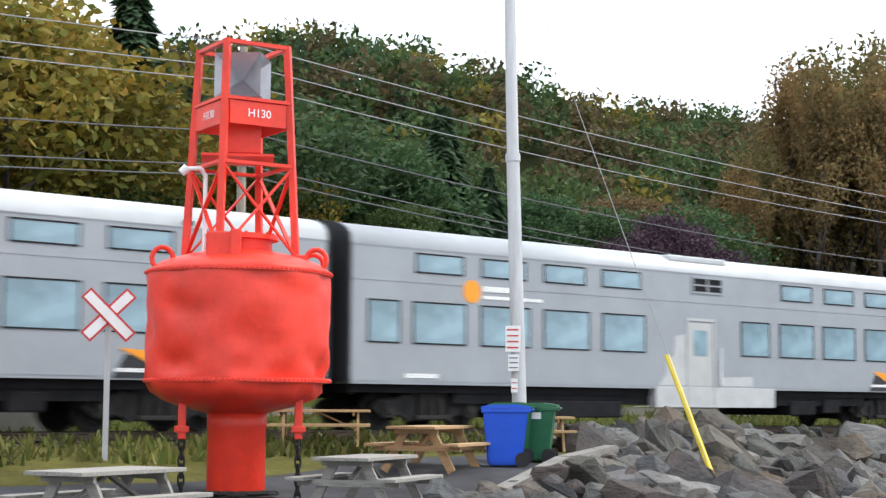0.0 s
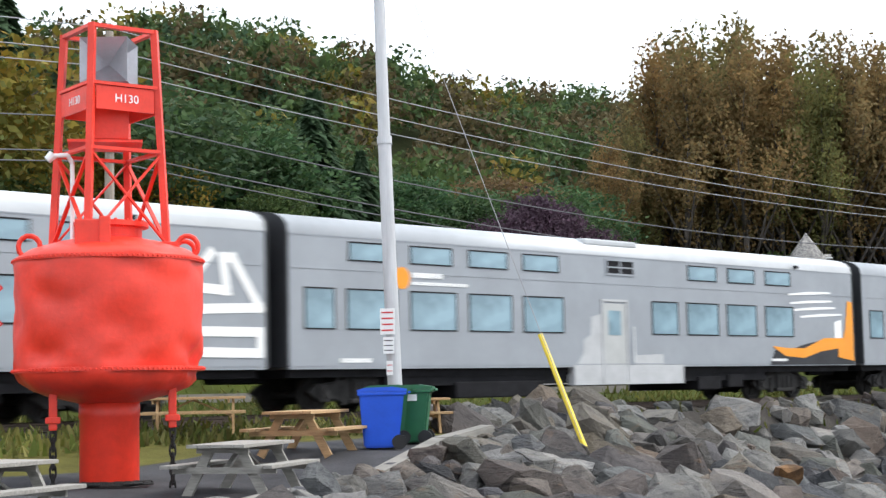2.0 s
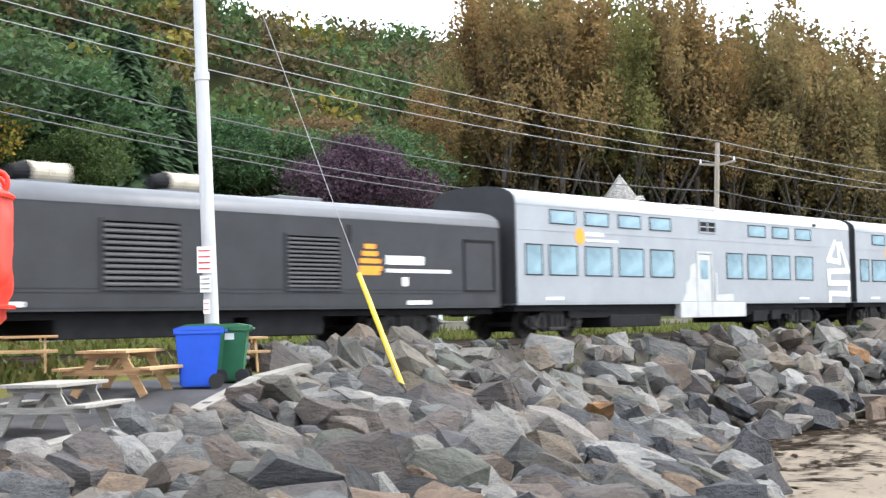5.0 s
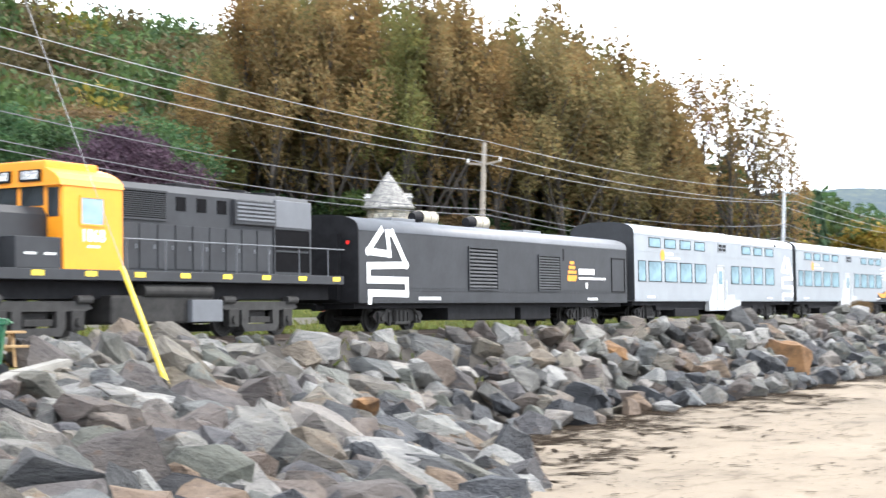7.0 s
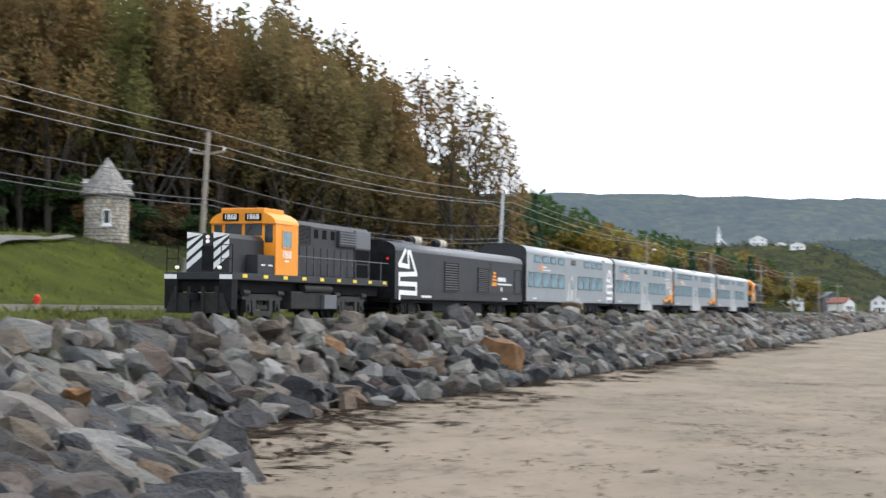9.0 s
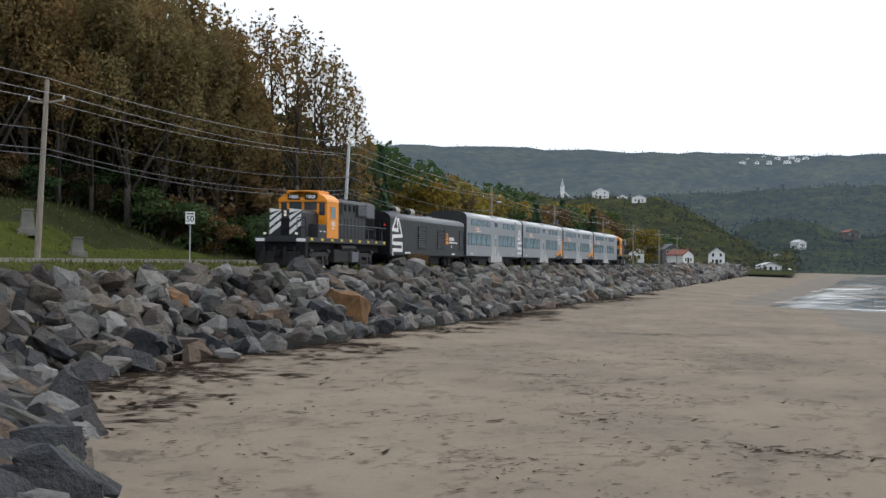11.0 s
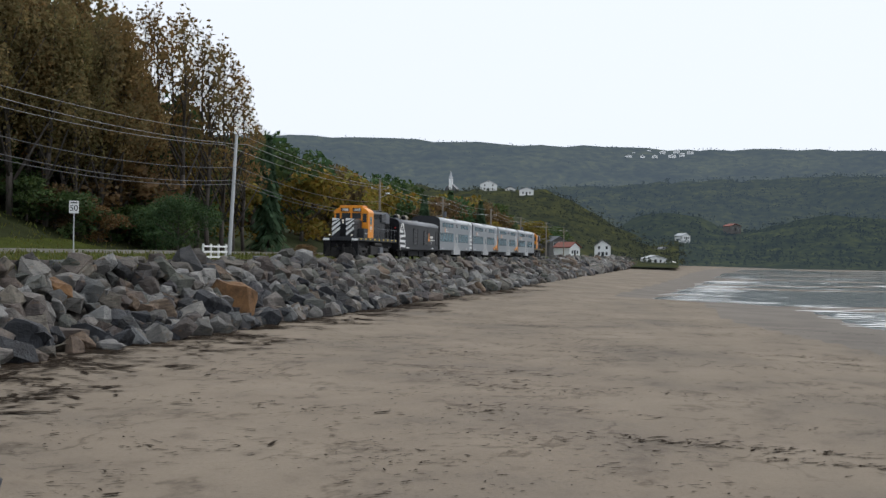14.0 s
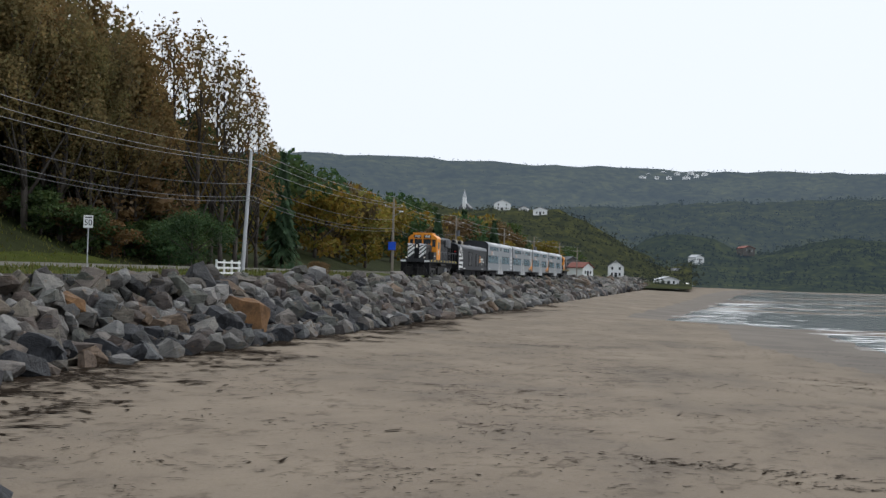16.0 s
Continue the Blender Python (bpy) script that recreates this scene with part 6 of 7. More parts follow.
# ---- beach details ----
def wrack():
    """Seaweed and driftwood crumbs along the tide lines, and foam at the water."""
    g = random.Random(12)
    verts, faces = [], []

    def scrap(x, y, s, lift=0.035):
        z = land(x, y)[0] + 0.05 * noise.noise(Vector((x * 0.25, y * 0.12, 1))) + lift
        a0, n, k = g.uniform(0, 6), g.randint(7, 11), len(verts)
        st, ta = g.uniform(1.5, 6), g.gauss(0.5, 0.7)
        verts.append((x, y, z + 0.035 * s))
        for i in range(n):
            a = a0 + 2 * math.pi * i / n
            u, v = s * st * math.cos(a) * g.uniform(0.3, 1.3), s * math.sin(a) * g.uniform(0.3, 1.3)
            verts.append((x + u * math.cos(ta) - v * math.sin(ta), y + u * math.sin(ta) + v * math.cos(ta), z))
        for i in range(n):
            faces.append((k, k + 1 + i, k + 1 + (i + 1) % n))
    for i in range(430):
        y0 = 26 + g.random() ** 1.4 * 170
        x0 = -21.0 + abs(g.gauss(0, 1.3 if i % 2 else 3.0)) - 0.004 * y0 + 0.4 * math.sin(y0 * 0.2)
        near = i % 2 > 0
        for k in range(g.randint(8, 22) if near else g.randint(3, 12)):
            x, y = x0 + g.gauss(0, 0.55), y0 + g.gauss(0, 0.5 + y0 / 120)
            if 0.87 * x + 0.49 * y > TOE_AT + 0.3:
                scrap(x, y, g.uniform(0.03, 0.11) * (1 + y / 110))
    for i in range(120):                             # crumbs in drifts over the open sand
        y0 = 22 + g.random() ** 1.2 * 80
        x0 = g.uniform(-15, min(14, shore_x(y0) - 3))
        long = g.uniform(0.5, 2.2)
        for k in range(g.randint(10, 45)):
            x, y = x0 + g.gauss(0, long), y0 + g.gauss(0, 0.6 + 0.25 * long)
            if 0.87 * x + 0.49 * y > TOE_AT + 1.0:
                scrap(x, y, g.uniform(0.008, 0.035) * (0.7 + y0 / 80), 0.02)
    for line, n in ((-17.2, 500), (-14.0, 420), (-9.5, 420), (-5.5, 360)):
        for i in range(n):
            y = 22 + g.random() ** 1.4 * 120
            x = line + 1.1 * math.sin(y * 0.11 + line) + g.gauss(0, 0.5) + 0.02 * y
            if 0.87 * x + 0.49 * y > TOE_AT + 0.6:
                scrap(x, y, g.uniform(0.012, 0.04 if g.random() < 0.93 else 0.09))
    for cx, cy, wx, wy, n in ((-7.9, 48.7, 1.6, 1.4, 70), (-6.9, 51.7, 2.2, 1.2, 80), (-5.4, 45.7, 1.2, 1.0, 50), (1.8, 33.4, 2.2, 0.7, 150), (3.4, 31.3, 1.6, 0.5, 130), (-0.5, 33.4, 1.0, 0.5, 50), (5.0, 67.5, 2.5, 1.6, 90), (7.5, 63.5, 2.5, 1.0, 90), (-4.1, 63.7, 1.5, 1.0, 40), (-13.8, 29.5, 0.5, 0.3, 9), (-9.5, 37.0, 1.5, 1.0, 40), (-3.0, 39.5, 2.0, 1.0, 50)):
        for i in range(n):
            u = g.gauss(0, 1)
            scrap(cx + u * wx, cy - 0.25 * u * wx + g.gauss(0, wy) * 0.5, g.uniform(0.012, 0.045) * (0.6 + cy / 70), 0.02)
    for i in range(500):
        x, y = g.uniform(-16, 8), 18 + g.random() ** 1.3 * 60
        if 0.87 * x + 0.49 * y > TOE_AT + 0.8 and x < shore_x(y) - 2:
            scrap(x, y, g.uniform(0.008, 0.025))
    tagged(joined("seaweed", verts, faces, M_WEED), "dark seaweed scraps strewn along the tide lines", "seaweed", kind="stuff")
    verts, faces = [], []
    for i in range(300):
        y = 84 + g.random() * 330
        y = 84 + g.random() ** 1.6 * 240 if i < 230 else y
        x = shore_x(y) + 3.5 * noise.noise(Vector((0, y * 0.06, 4))) + (abs(g.gauss(0, 2.2)) + 0.4) * (0.6 + y / 250) * (1.3 if i < 230 else 4)
        s = g.uniform(0.06, 0.38) * (0.5 + y / 200)
        k, n = len(verts), 14
        st = g.uniform(3, 9)
        verts.append((x, y, -0.845))
        for j in range(n):
            a = 2 * math.pi * j / n
            q = g.uniform(0.6, 1.1)
            verts.append((x + s * st * math.cos(a) * q, y + s * math.sin(a) * q * 1.5 + 0.1 * s * st * math.cos(a), -0.865))
        for j in range(n):
            faces.append((k, k + 1 + j, k + 1 + (j + 1) % n))
    tagged(joined("foam", verts, faces, M_WHITE), "white foam streaks of small breaking waves", "foam", kind="stuff")


wrack()


def feature_stones():
    """Boulders that stand out of the wall by colour."""
    for data, m, x, y, z, s, turn, label in ((stone_mesh(77, 1.5), M_ORANGEROCK, -22.6, 74.6, 1.1, 2.0, 20, "large rust-orange boulder in the sea wall"), (stone_mesh(78, 1.5), M_DARKROCK, -22.5, 69.9, 0.5, 1.75, 60, "large dark boulder in the sea wall"),
                                             (STONES[9], M_ORANGEROCK, -24.6, 57.5, 2.0, 1.3, 10, "tan-orange boulder in the sea wall"), (STONES[12], M_DARKROCK, -22.2, 49.5, 0.5, 1.9, 80, "dark wet boulder in the sea wall"),
                                             (STONES[15], M_DARKROCK, -22.0, 55.0, 0.4, 1.6, 30, "dark wet boulder in the sea wall"), (STONES[3], M_ORANGEROCK, -18.6, 29.5, 1.5, 0.95, 140, "tan-orange boulder on the bank")):
        d = data.copy()
        d.materials.clear()
        d.materials.append(m)
        tagged(new("boulder", d), label, "boulder").matrix_basis = Matrix.Translation((x, y, z)) @ pose(0, 0, 0, 15, 20, turn) @ Matrix.Scale(s, 4)


feature_stones()


def rubble():
    """Loose grey stones where the lawn is washed out beside the path."""
    g = random.Random(31)
    verts, faces = [], []
    for i in range(170):
        x, y = -54.9 + g.gauss(0, 0.75), 67.6 + g.gauss(0, 0.8)
        data, s = g.choice(FAR_STONES), g.uniform(0.12, 0.36)
        m = Matrix.Translation((x, y, land(x, y)[0] + 0.12 + 0.1 * s)) @ pose(0, 0, 0, g.uniform(-20, 20), g.uniform(-20, 20), g.uniform(0, 360)) @ Matrix.Scale(s, 4)
        base = len(verts)
        verts.extend([tuple(m @ v.co) for v in data.vertices])
        faces.extend([tuple(k + base for k in f.vertices) for f in data.polygons])
    tagged(joined("rubble", verts, faces, M_ROCKS), "loose grey stones on the washed-out grass slope", "stones", kind="stuff")


rubble()


def tufts():
    """Grass blades along the track and on the slope, and weeds at the kerb."""
    g = np.random.RandomState(6)
    n = 26000
    y = 8 + g.rand(n) ** 1.3 * 150
    band = g.rand(n)
    x = np.where(band < 0.35, -g.uniform(24.2, 26.6, n), np.where(band < 0.75, -g.uniform(31.6, 36.4, n), -g.uniform(45.5, 62, n)))
    keep = ~((x > -26.7) & (y > 26) & (g.rand(n) > 0.12))
    x, y = x[keep], y[keep]
    z = np.array([land(float(a), float(b))[0] for a, b in zip(x, y)])
    n = len(x)
    h = (0.10 + 0.22 * g.rand(n))
    a = g.rand(n) * 6.28
    w = 0.03 + 0.05 * g.rand(n)
    c = np.stack([x, y, z - 0.02], 1)
    s = np.stack([np.cos(a) * w, np.sin(a) * w, 0 * a], 1)
    t = np.stack([0.1 * g.normal(size=n), 0.1 * g.normal(size=n), h], 1)
    quad = np.stack([c - s, c + s, c + t + s * 0.3, c + t - s * 0.3], 1).reshape(-1, 3)
    data = bpy.data.meshes.new("grass_tufts")
    data.from_pydata(quad.tolist(), [], np.arange(n * 4).reshape(n, 4).tolist())
    data.materials.append(M_BLADES)
    tagged(new("grass_tufts", data), "tufts of green and yellowing grass along the track", "grass", kind="stuff")


tufts()


# ---- trees ----
def leaf_cards(r, count, blobs, size, flat=1.0):
    """Leaf clumps as small bent cards round the blobs (x, y, z, radius, squash)."""
    g = np.random.RandomState(r)
    b = np.array(blobs, float)
    w = b[:, 3] ** 2.2
    pick = g.choice(len(b), count, p=w / w.sum())
    d = g.normal(size=(count, 3))
    d /= np.linalg.norm(d, axis=1)[:, None]
    rad = b[pick, 3] * (0.45 + 0.6 * g.rand(count) ** 0.6 + 0.4 * g.rand(count) * (g.rand(count) < 0.14))
    c = b[pick, :3] + d * rad[:, None] * np.stack([np.ones(count), np.ones(count), b[pick, 4]], 1)
    u = g.normal(size=(count, 3)) + d * 0.2
    u /= np.linalg.norm(u, axis=1)[:, None]
    v = np.cross(u, g.normal(size=(count, 3)))
    v /= np.linalg.norm(v, axis=1)[:, None]
    s = size * (0.55 + 0.8 * g.rand(count))[:, None]
    quad = np.stack([c - u * s, c - v * s * 0.55 * flat, c + u * s, c + v * s * 0.55 * flat], 1)
    return quad.reshape(-1, 3)


def card_mesh(name, verts, material):
    data = bpy.data.meshes.new(name)
    n = len(verts) // 4
    data.from_pydata(verts.tolist(), [], np.arange(n * 4).reshape(n, 4).tolist())
    data.materials.append(material)
    return data


def limb(bm, a, b, r0, r1):
    rod(a, b, r0, r1, 7, bm)


def trunk_mesh(r, height, girth, bare=0.25, limbs=9, spread=2.0, up=0.6):
    """A tapered trunk with limbs; returns the mesh and the limb ends."""
    q = random.Random(r)
    bm = bmesh.new()
    x = y = 0.0
    pts = [(0, 0, -0.4)]
    for i in range(1, 7):
        x, y = x + q.uniform(-0.12, 0.12), y + q.uniform(-0.12, 0.12)
        pts.append((x, y, height * i / 6.3))
    for i, (a, b) in enumerate(zip(pts, pts[1:])):
        limb(bm, a, b, girth * (1 - i / 6.5), girth * (1 - (i + 1) / 6.5))
    ends = []
    for k in range(limbs):
        u = bare + (0.95 - bare) * (k + q.random() * 0.7) / limbs
        i = min(5, int(u * 6))
        base = Vector(pts[i]).lerp(Vector(pts[i + 1]), u * 6 - i)
        a = q.uniform(0, 2 * math.pi)
        ln = spread * (1.15 - u) * q.uniform(0.8, 1.3)
        tip = base + Vector((math.cos(a) * ln, math.sin(a) * ln, ln * up + 0.4))
        limb(bm, base, tip, girth * (1 - u) * 0.5 + 0.02, 0.02)
        ends.append((tip, ln))
    data = bpy.data.meshes.new("trunk")
    bm.to_mesh(data), bm.free()
    data.materials.append(M_BARK)
    data.shade_smooth()
    return data, ends, pts


def tree_model(kind, seed, far=False):
    q = random.Random(seed)
    if kind == "poplar":
        h = 16
        t, ends, pts = trunk_mesh(seed, h, 0.24, 0.10, 20, 2.7, 1.7)
        blobs = [(e.x, e.y, e.z, 0.55 + ln * 0.16, 1.9) for e, ln in ends] + [(p[0], p[1], p[2], 0.85, 2.0) for p in pts[2:]]
        blobs += [(e.x * 0.55, e.y * 0.55, e.z * 0.9, 0.75, 1.8) for e, ln in ends]
        return t, card_mesh("crown", leaf_cards(seed, 3000 if far else 7200, blobs, 0.21 if far else 0.145), M_POPLAR)
    if kind == "thin_poplar":
        h = 16
        t, ends, pts = trunk_mesh(seed, h, 0.2, 0.12, 24, 2.3, 1.5)
        blobs = [(e.x, e.y, e.z, 0.42 + ln * 0.1, 1.7) for e, ln in ends] + [(p[0], p[1], p[2], 0.5, 2.0) for p in pts[3:]]
        return t, card_mesh("crown", leaf_cards(seed, 1050, blobs, 0.165), M_POPLAR)
    if kind == "spruce":
        h = 12
        t, ends, pts = trunk_mesh(seed, h, 0.2, 0.1, 3, 0.5, 0.0)
        g = np.random.RandomState(seed)
        n = 1100 if far else 3200
        u = g.rand(n) ** 0.75
        a = g.rand(n) * 2 * np.pi
        tier = 0.65 + 0.35 * np.abs(np.sin(u * 34))
        rad = 3.5 * (1 - u) * tier * (0.35 + 0.65 * g.rand(n) ** 0.5) * (0.85 + 0.25 * np.sin(a * 5 + u * 20))
        z = 0.8 + (h - 0.4) * u - rad * 0.28
        c = np.stack([rad * np.cos(a), rad * np.sin(a), z], 1)
        o = np.stack([np.cos(a), np.sin(a), -0.95 + 0.5 * g.rand(n)], 1)
        s = np.stack([-np.sin(a), np.cos(a), 0.3 * g.normal(size=n)], 1)
        k = (0.28 + 0.3 * g.rand(n))[:, None] * (1.6 if far else 1)
        return t, card_mesh("crown", np.stack([c - o * k, c - s * k * 0.45, c + o * k, c + s * k * 0.45], 1).reshape(-1, 3), M_SPRUCE)
    h = 10
    t, ends, pts = trunk_mesh(seed, h * 0.8, 0.24, 0.22, 14, 4.4, 0.7)
    blobs = [(e.x, e.y, e.z, 1.2 + ln * 0.2, 0.8) for e, ln in ends] + [(q.uniform(-1.5, 1.5), q.uniform(-1.5, 1.5), h * 0.55 + q.uniform(-1.5, 3), 1.7, 0.8) for _ in range(5)]
    blobs += [(q.uniform(-2.2, 2.2), q.uniform(-2.2, 2.2), q.uniform(0.9, 2.6), 1.25, 0.9) for _ in range(6)]
    m = {"green": M_GREEN, "autumn": M_AUTUMN, "rust": M_RUST, "purple": M_PURPLE}[kind]
    return t, card_mesh("crown", leaf_cards(seed, 1900 if far else 9500, blobs, 0.36 if far else 0.155), m)


TREES = {}
LABELS = {"poplar": "tall brown-leaved autumn poplar with a dense crown", "thin_poplar": "tall thin poplar with sparse leaves against the sky", "spruce": "dark green pointed spruce",
          "green": "round-crowned deciduous tree with green leaves", "autumn": "deciduous tree turning yellow and orange", "rust": "deciduous tree with rust-brown leaves", "purple": "round dark purple-leaved ornamental tree"}


def tree(kind, x, y, scale=1.0, wide=1.0, variant=0, z=None):
    """A tree on the ground at x, y."""
    key = (kind, variant)
    if key not in TREES:
        TREES[key] = tree_model(kind, 11 + variant * 7 + len(kind), variant >= 10)
    t, c = TREES[key]
    q = random.Random(int(x * 13 + y * 7))
    base = thing("spruce_tree" if kind == "spruce" else "tree", pose(x, y, land(x, y)[0] if z is None else z, 0, 0, q.uniform(0, 360)), LABELS[kind], "tree", "trees behind the road")
    base.scale = (scale * wide, scale * wide, scale)
    sharing("trunk", t, base)
    sharing("crown", c, base)
    return base


def at(bearing, reach):
    """Place at a bearing left of the track's direction and a distance."""
    return -reach * math.sin(radians(bearing)), reach * math.cos(radians(bearing))


def plant():
    q = random.Random(21)
    # poplar wood behind the lawn: bearing, distance, height
    row = [(38.4, 118, 13), (37.5, 122, 17), (36.5, 126, 20), (35.5, 121, 21.5), (34.4, 124, 23), (33.2, 122, 23.5), (32.0, 125, 22.5), (30.8, 123, 21), (29.6, 126, 21), (28.4, 128, 21.5),
           (27.2, 128, 21.5), (26.0, 130, 22), (24.8, 130, 21.5), (23.6, 132, 21), (22.5, 134, 21.0), (21.6, 136, 19.5), (20.9, 139, 18.0)]
    for i, (b, d, h) in enumerate(row):
        for k, (db, dd, f) in enumerate(((0, 0, 0.98), (-0.55, 4, 0.92), (0.3, 9, 1.0), (-0.25, 15, 1.04), (0.55, 13, 0.93))):
            x, y = at(b + db + q.uniform(-0.15, 0.15), d + dd)
            tree("poplar", x, y, h * f * q.uniform(0.8, 1.1) / 16, q.uniform(0.8, 1.05), (i * 3 + k) % 5 + (10 if dd > 8 else 0))
        if i % 2:
            x, y = at(b - 0.3, d + 20)
            tree("green", x, y, h * 0.75 / 10, 1.0, 10 + i % 2)
    for i in range(22):
        x, y = at(40 - i * 0.95 + q.uniform(-0.4, 0.4), 140 + q.uniform(-4, 8))
        tree(q.choice(("green", "rust", "green")), x, y, q.uniform(0.55, 0.85), 1.5, 10 + i % 2)
    for i, (b, d, h) in enumerate(((20.7, 142, 18.5), (20.1, 147, 20.5), (19.6, 146, 21.5), (19.1, 151, 20.5), (18.7, 143, 21), (18.2, 149, 20.5), (17.8, 145, 18), (17.3, 148, 19), (16.9, 150, 17), (16.5, 153, 15.5))):
        x, y = at(b, d)
        tree("thin_poplar", x, y, h * 1.06 / 16, 1.0, i % 3)
    for b, d, h, k in ((21.0, 150, 12, "green"), (19.6, 158, 10, "autumn"), (18.2, 162, 8.5, "green"), (17.0, 170, 8, "autumn"), (22.2, 142, 12, "rust")):
        x, y = at(b, d)
        tree(k, x, y, h / 10, 1.1, 10)
    # trees before the wooded hill
    for b, d, h, k, w in ((49.2, 88, 14.5, "spruce", 1.2), (47.5, 92, 11, "spruce", 1.1), (60.8, 77, 21, "spruce", 1.2), (58.5, 80, 16, "spruce", 0.9), (65.2, 66, 20.5, "autumn", 1.0), (63.2, 72, 17, "autumn", 0.9), (67.5, 62, 20, "autumn", 1.0),
                          (55.0, 82, 15, "green", 1.2), (52.2, 84, 15, "green", 1.2), (57.0, 76, 11, "autumn", 0.8), (44.0, 98, 12, "green", 1.2), (46.0, 96, 13, "green", 1.1), (41.5, 104, 11, "green", 1.2),
                          (50.5, 98, 15, "green", 1.2), (53.5, 98, 17, "green", 1.1), (48.0, 104, 14, "green", 1.1), (61.8, 92, 16, "green", 1.1), (64.2, 88, 16, "rust", 1.1), (40.2, 112, 12, "green", 1.2), (56.4, 96, 16, "green", 1.0),
                          (45.0, 108, 13, "green", 1.2), (42.8, 112, 13, "rust", 1.1), (50.8, 80, 9, "green", 1.0), (59.6, 74, 9, "green", 1.0), (62.0, 70, 9, "green", 1.0), (68.5, 80, 15, "spruce", 1.0)):
        x, y = at(b, d)
        tree(k, x, y, h * (0.75 if b > 56 else (0.66 if 43 < b < 53 and k != "spruce" else 0.78)) / (12 if k == "spruce" else 10), w * 1.15, int(b) % 2)
    for b, d, h in ((41.4, 84, 7.6), (40.2, 86, 7.2)):
        x, y = at(b, d)
        tree("purple", x, y, h / 10, 1.0, 0)
    for i in range(26):
        x, y = at(32 - i * 0.52 + q.uniform(-0.2, 0.2), 122 + i * 0.7 + q.uniform(-5, 5))
        shrub = tree(q.choice(("green", "green", "rust")), x, y, q.uniform(0.25, 0.42), 1.4, 10)
        shrub.name = "shrub"
        tagged(shrub, "dark undergrowth shrub below the poplars", "shrub")
    for i in range(18):
        x, y = at(41 - i * 0.55 + q.uniform(-0.2, 0.2), 126 + q.uniform(-4, 6))
        shrub = tree("green", x, y, q.uniform(0.35, 0.55), 1.3, 10)
        shrub.name = "shrub"
        tagged(shrub, "dark green undergrowth shrub behind the lawn", "shrub")
    x, y = at(18.9, 118)
    tree("green", x, y, 0.48, 1.1, 1)
    shrub = tree("rust", -26.4, 104, 0.15, 1.3, 0)
    shrub.name = "shrub"
    tagged(shrub, "low rust-brown shrub at the edge of the track", "shrub")
    for b, d in ((38.0, 103), (37.5, 104.5), (35.6, 104)):
        x, y = at(b, d)
        shrub = tree("green", x, y, 0.2, 1.3, 1)
        shrub.name = "shrub"
        tagged(shrub, "low round green shrub on the lawn", "shrub")
    x, y = at(15.6, 172)
    tree("spruce", x, y, 1.02, 0.75, 1)
    for b, d, h in ((14.4, 210, 11), (13.5, 236, 12), (12.5, 228, 9), (13.0, 262, 12)):
        x, y = at(b, d)
        tree("autumn", x, y, h / 10, 1.1, 10)
    # along the road towards the village
    for i in range(64):
        yy = 172 + i * 6.2 + q.uniform(-3, 3)
        p = (48 if yy > 250 else 54) + q.random() ** 1.4 * 32
        k = q.choice(("autumn", "green", "rust", "green", "spruce", "autumn", "green", "autumn"))
        h = q.uniform(9, 15) * (0.8 + 0.5 * (p - 48) / 34)
        tree(k, -p, yy, h / (12 if k == "spruce" else 10), q.uniform(0.9, 1.2), i % 2 + 10)


plant()


def woods():
    """The wooded hillside behind, too many trees to count."""
    g = random.Random(4)
    kinds = {"green": [], "rust": [], "autumn": [], "spruce": []}
    for i in range(2100):
        p, y = g.uniform(80, 200), g.uniform(-10, 330)
        b = math.degrees(math.atan2(p, y))
        if b < 24 or b > 78:
            continue
        z = land(-p, y)[0]
        k = g.choices(("green", "rust", "autumn", "spruce"), (0.50, 0.28, 0.06, 0.16))[0]
        h = g.uniform(7, 11)
        kinds[k].append((-p, y, z, h))
    for k, spots in kinds.items():
        out = []
        for i, (x, y, z, h) in enumerate(spots):
            if k == "spruce":
                bl = [(x, y, z + h * u, 0.22 * h * (1.05 - u), 1.2) for u in (0.2, 0.4, 0.55, 0.7, 0.85, 1.0)]
            else:
                bl = [(x + g.uniform(-2, 2), y + g.uniform(-2, 2), z + h * g.uniform(0.4, 0.85), h * g.uniform(0.17, 0.28), 0.9) for _ in range(5)]
            out.append(leaf_cards(i + 50, 260, bl, 0.47))
        m = {"green": M_GREEN, "rust": M_RUST, "autumn": M_AUTUMN, "spruce": M_SPRUCE}[k]
        data = card_mesh("hillside_woods", np.concatenate(out), m)
        tagged(new("hillside_woods", data), "dense mixed autumn woods covering the hillside", "woods", kind="stuff")


woods()


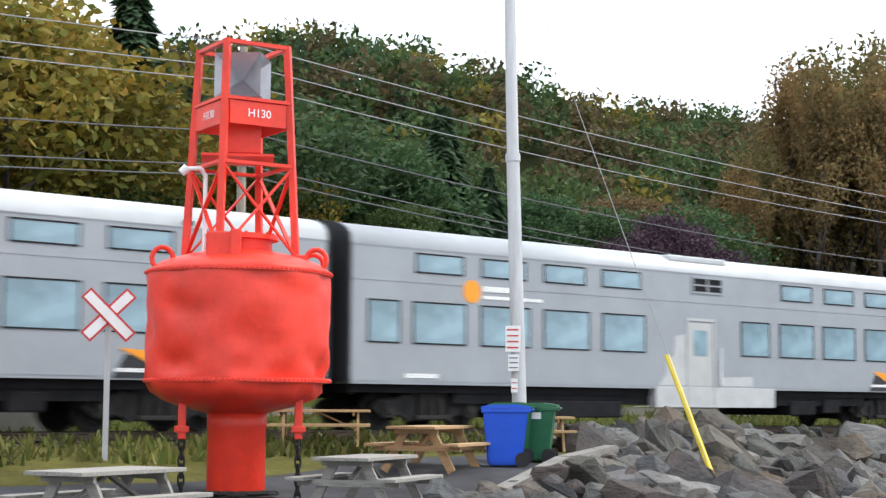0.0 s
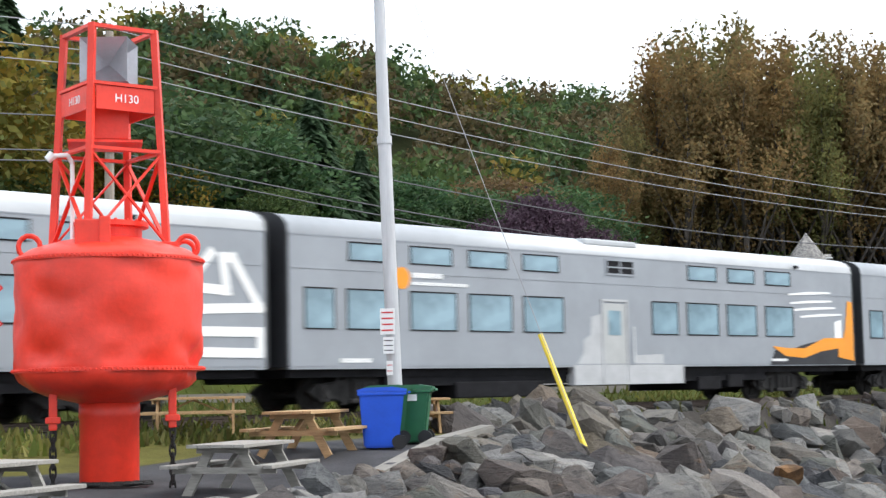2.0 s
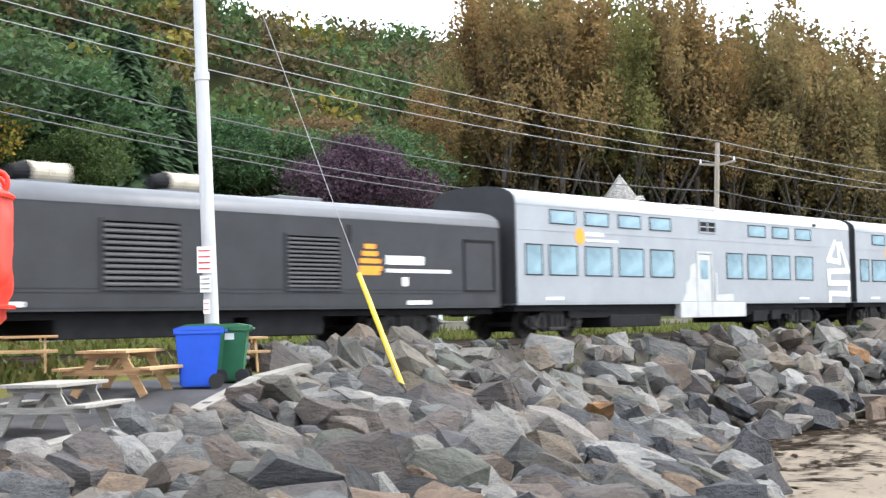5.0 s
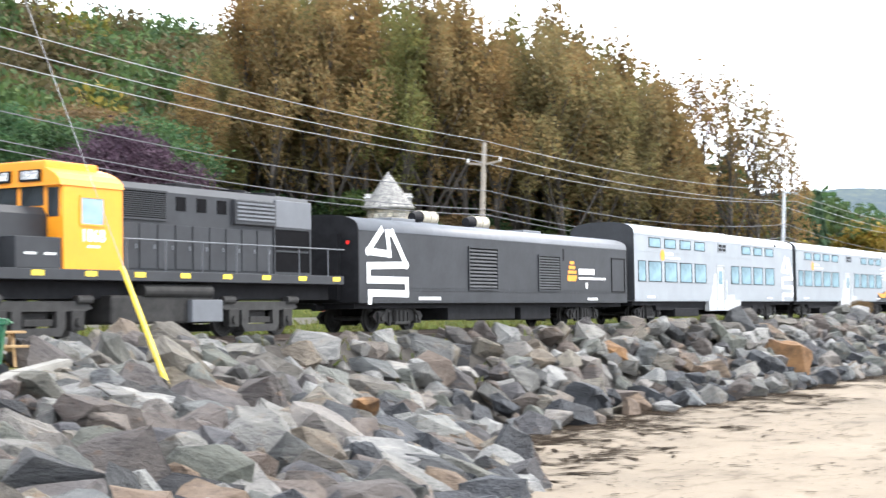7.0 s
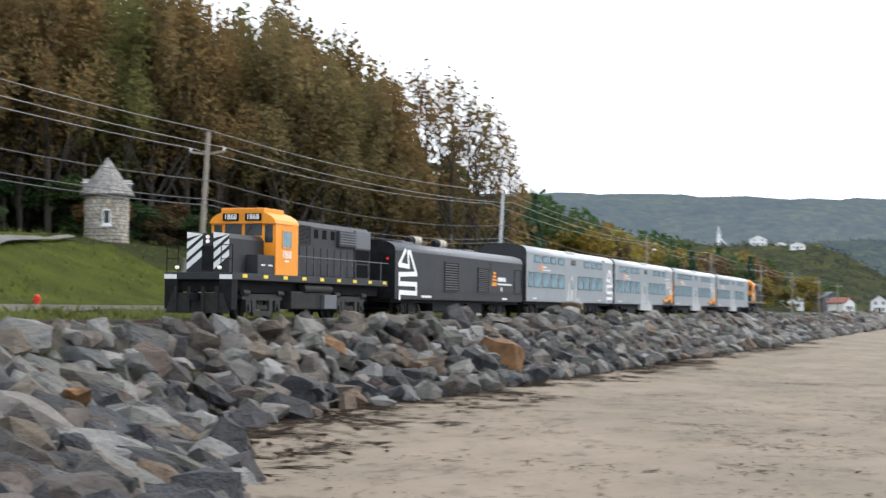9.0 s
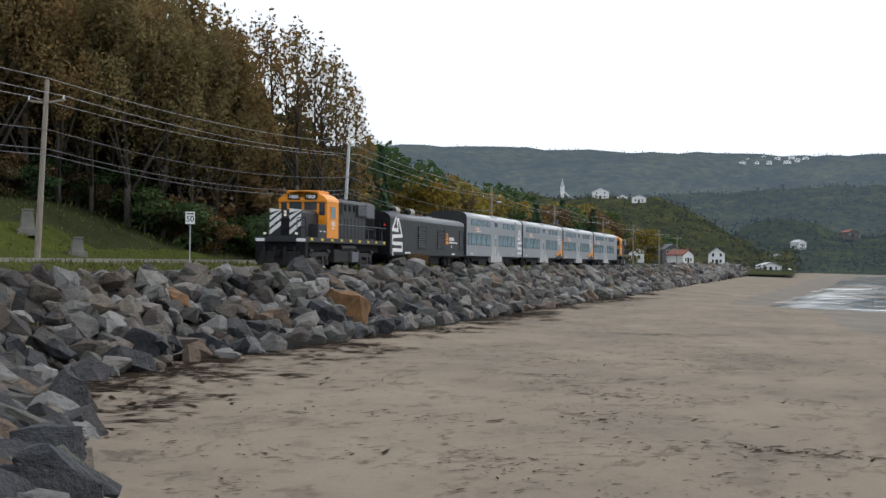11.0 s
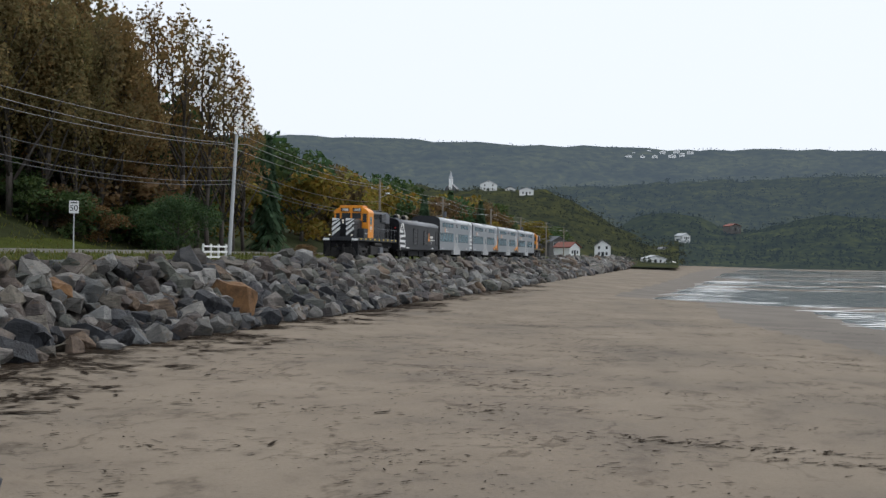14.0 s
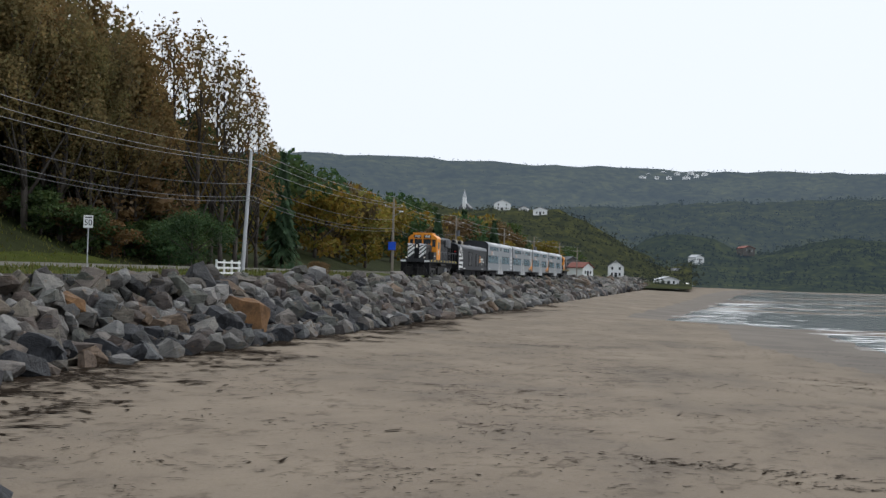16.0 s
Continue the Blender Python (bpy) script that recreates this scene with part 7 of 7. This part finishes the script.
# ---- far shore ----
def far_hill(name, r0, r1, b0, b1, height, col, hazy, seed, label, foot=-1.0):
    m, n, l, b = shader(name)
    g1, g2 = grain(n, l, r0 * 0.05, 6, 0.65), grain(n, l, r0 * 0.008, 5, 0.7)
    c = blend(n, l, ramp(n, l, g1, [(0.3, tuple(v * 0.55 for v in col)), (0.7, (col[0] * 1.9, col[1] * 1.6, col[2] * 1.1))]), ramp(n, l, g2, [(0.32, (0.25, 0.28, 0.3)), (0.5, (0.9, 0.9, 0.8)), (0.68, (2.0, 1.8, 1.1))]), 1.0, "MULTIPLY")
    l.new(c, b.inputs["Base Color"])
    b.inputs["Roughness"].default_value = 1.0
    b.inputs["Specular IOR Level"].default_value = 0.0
    # Air haze is painted on: the hill glows faintly in this bluish colour.
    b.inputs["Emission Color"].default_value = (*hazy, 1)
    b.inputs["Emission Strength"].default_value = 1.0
    verts, faces, nb, nr = [], [], 110, 22
    for i in range(nb + 1):
        a = b0 + (b1 - b0) * i / nb
        for j in range(nr + 1):
            u = j / nr
            d = r0 + (r1 - r0) * u
            x, y = at(a, d)
            top = height(a)
            z = foot + (top - foot) * (step(0, 1, u) * 0.85 + 0.15 * u)
            z += ((0.004 if seed == 1 else 0.010) * r0 * noise.noise(Vector((x, y, seed * 50)) / (r0 * 0.07)) + 0.004 * r0 * noise.noise(Vector((x, y, seed * 90)) / (r0 * 0.02))) * min(1, u * 3)
            verts.append((x, y, z))
    for i in range(nb):
        for j in range(nr):
            k = i * (nr + 1) + j
            faces.append((k, k + 1, k + nr + 2, k + nr + 1))
    q = np.random.RandomState(seed)
    co = np.array(verts)
    count = 9000
    pick = co[q.randint(0, len(co), count)] + np.stack([q.uniform(-1, 1, count) * r0 * 0.012, q.uniform(-1, 1, count) * r0 * 0.012, np.zeros(count)], 1)
    pick = pick[pick[:, 2] > foot + 1]
    s = r0 * (0.0008 if seed == 1 else 0.0016)
    cv = leaf_cards(seed * 1000, 30000, np.concatenate([pick + [0, 0, s * 0.5], np.full((len(pick), 1), s), np.full((len(pick), 1), 1.2)], 1), s * 0.7)
    base = len(verts)
    verts += cv.tolist()
    faces += (np.arange(len(cv)).reshape(-1, 4) + base).tolist()
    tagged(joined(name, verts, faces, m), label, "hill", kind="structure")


# The second colour of each hill is its painted haze, brighter farther off.
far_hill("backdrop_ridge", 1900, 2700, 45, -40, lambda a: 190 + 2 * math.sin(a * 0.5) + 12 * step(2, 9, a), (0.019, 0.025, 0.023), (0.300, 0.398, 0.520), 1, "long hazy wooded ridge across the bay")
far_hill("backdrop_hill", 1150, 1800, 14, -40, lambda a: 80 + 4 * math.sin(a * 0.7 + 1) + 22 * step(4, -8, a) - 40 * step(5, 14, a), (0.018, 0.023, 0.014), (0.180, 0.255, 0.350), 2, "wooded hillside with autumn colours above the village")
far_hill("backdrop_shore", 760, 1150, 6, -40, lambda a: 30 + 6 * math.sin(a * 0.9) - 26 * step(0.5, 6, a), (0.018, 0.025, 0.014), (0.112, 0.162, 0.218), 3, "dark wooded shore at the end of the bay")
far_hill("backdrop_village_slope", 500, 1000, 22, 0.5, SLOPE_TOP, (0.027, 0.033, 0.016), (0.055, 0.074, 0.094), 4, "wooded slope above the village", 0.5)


# ---- what moves ----
TRAIN_Y = ((0, -31.1), (1, -17.2), (1.5, -10.2), (3.5, 17.3), (3.7, 20.2), (5.8, 49.9), (7, 66.9), (8.4, 88.0), (9, 96.1), (12.5, 146.6), (16, 195.8))


def motions():
    for ob, offset in TRAIN:
        walk(ob, [(t, pose(TRACK_X, y + offset, RAIL_Z)) for t, y in TRAIN_Y])
    ts, ys = [a for a, b in TRAIN_Y], [b for a, b in TRAIN_Y]
    for w, y, r in WHEELS:
        rows = []
        for i in range(0, 481):
            turn = -(float(np.interp(i / 30, ts, ys)) - ys[0]) / r
            rows.append((i / 30, pose(0, y, r) @ Matrix.Rotation(turn, 4, "X")))
        walk(w, rows)


motions()
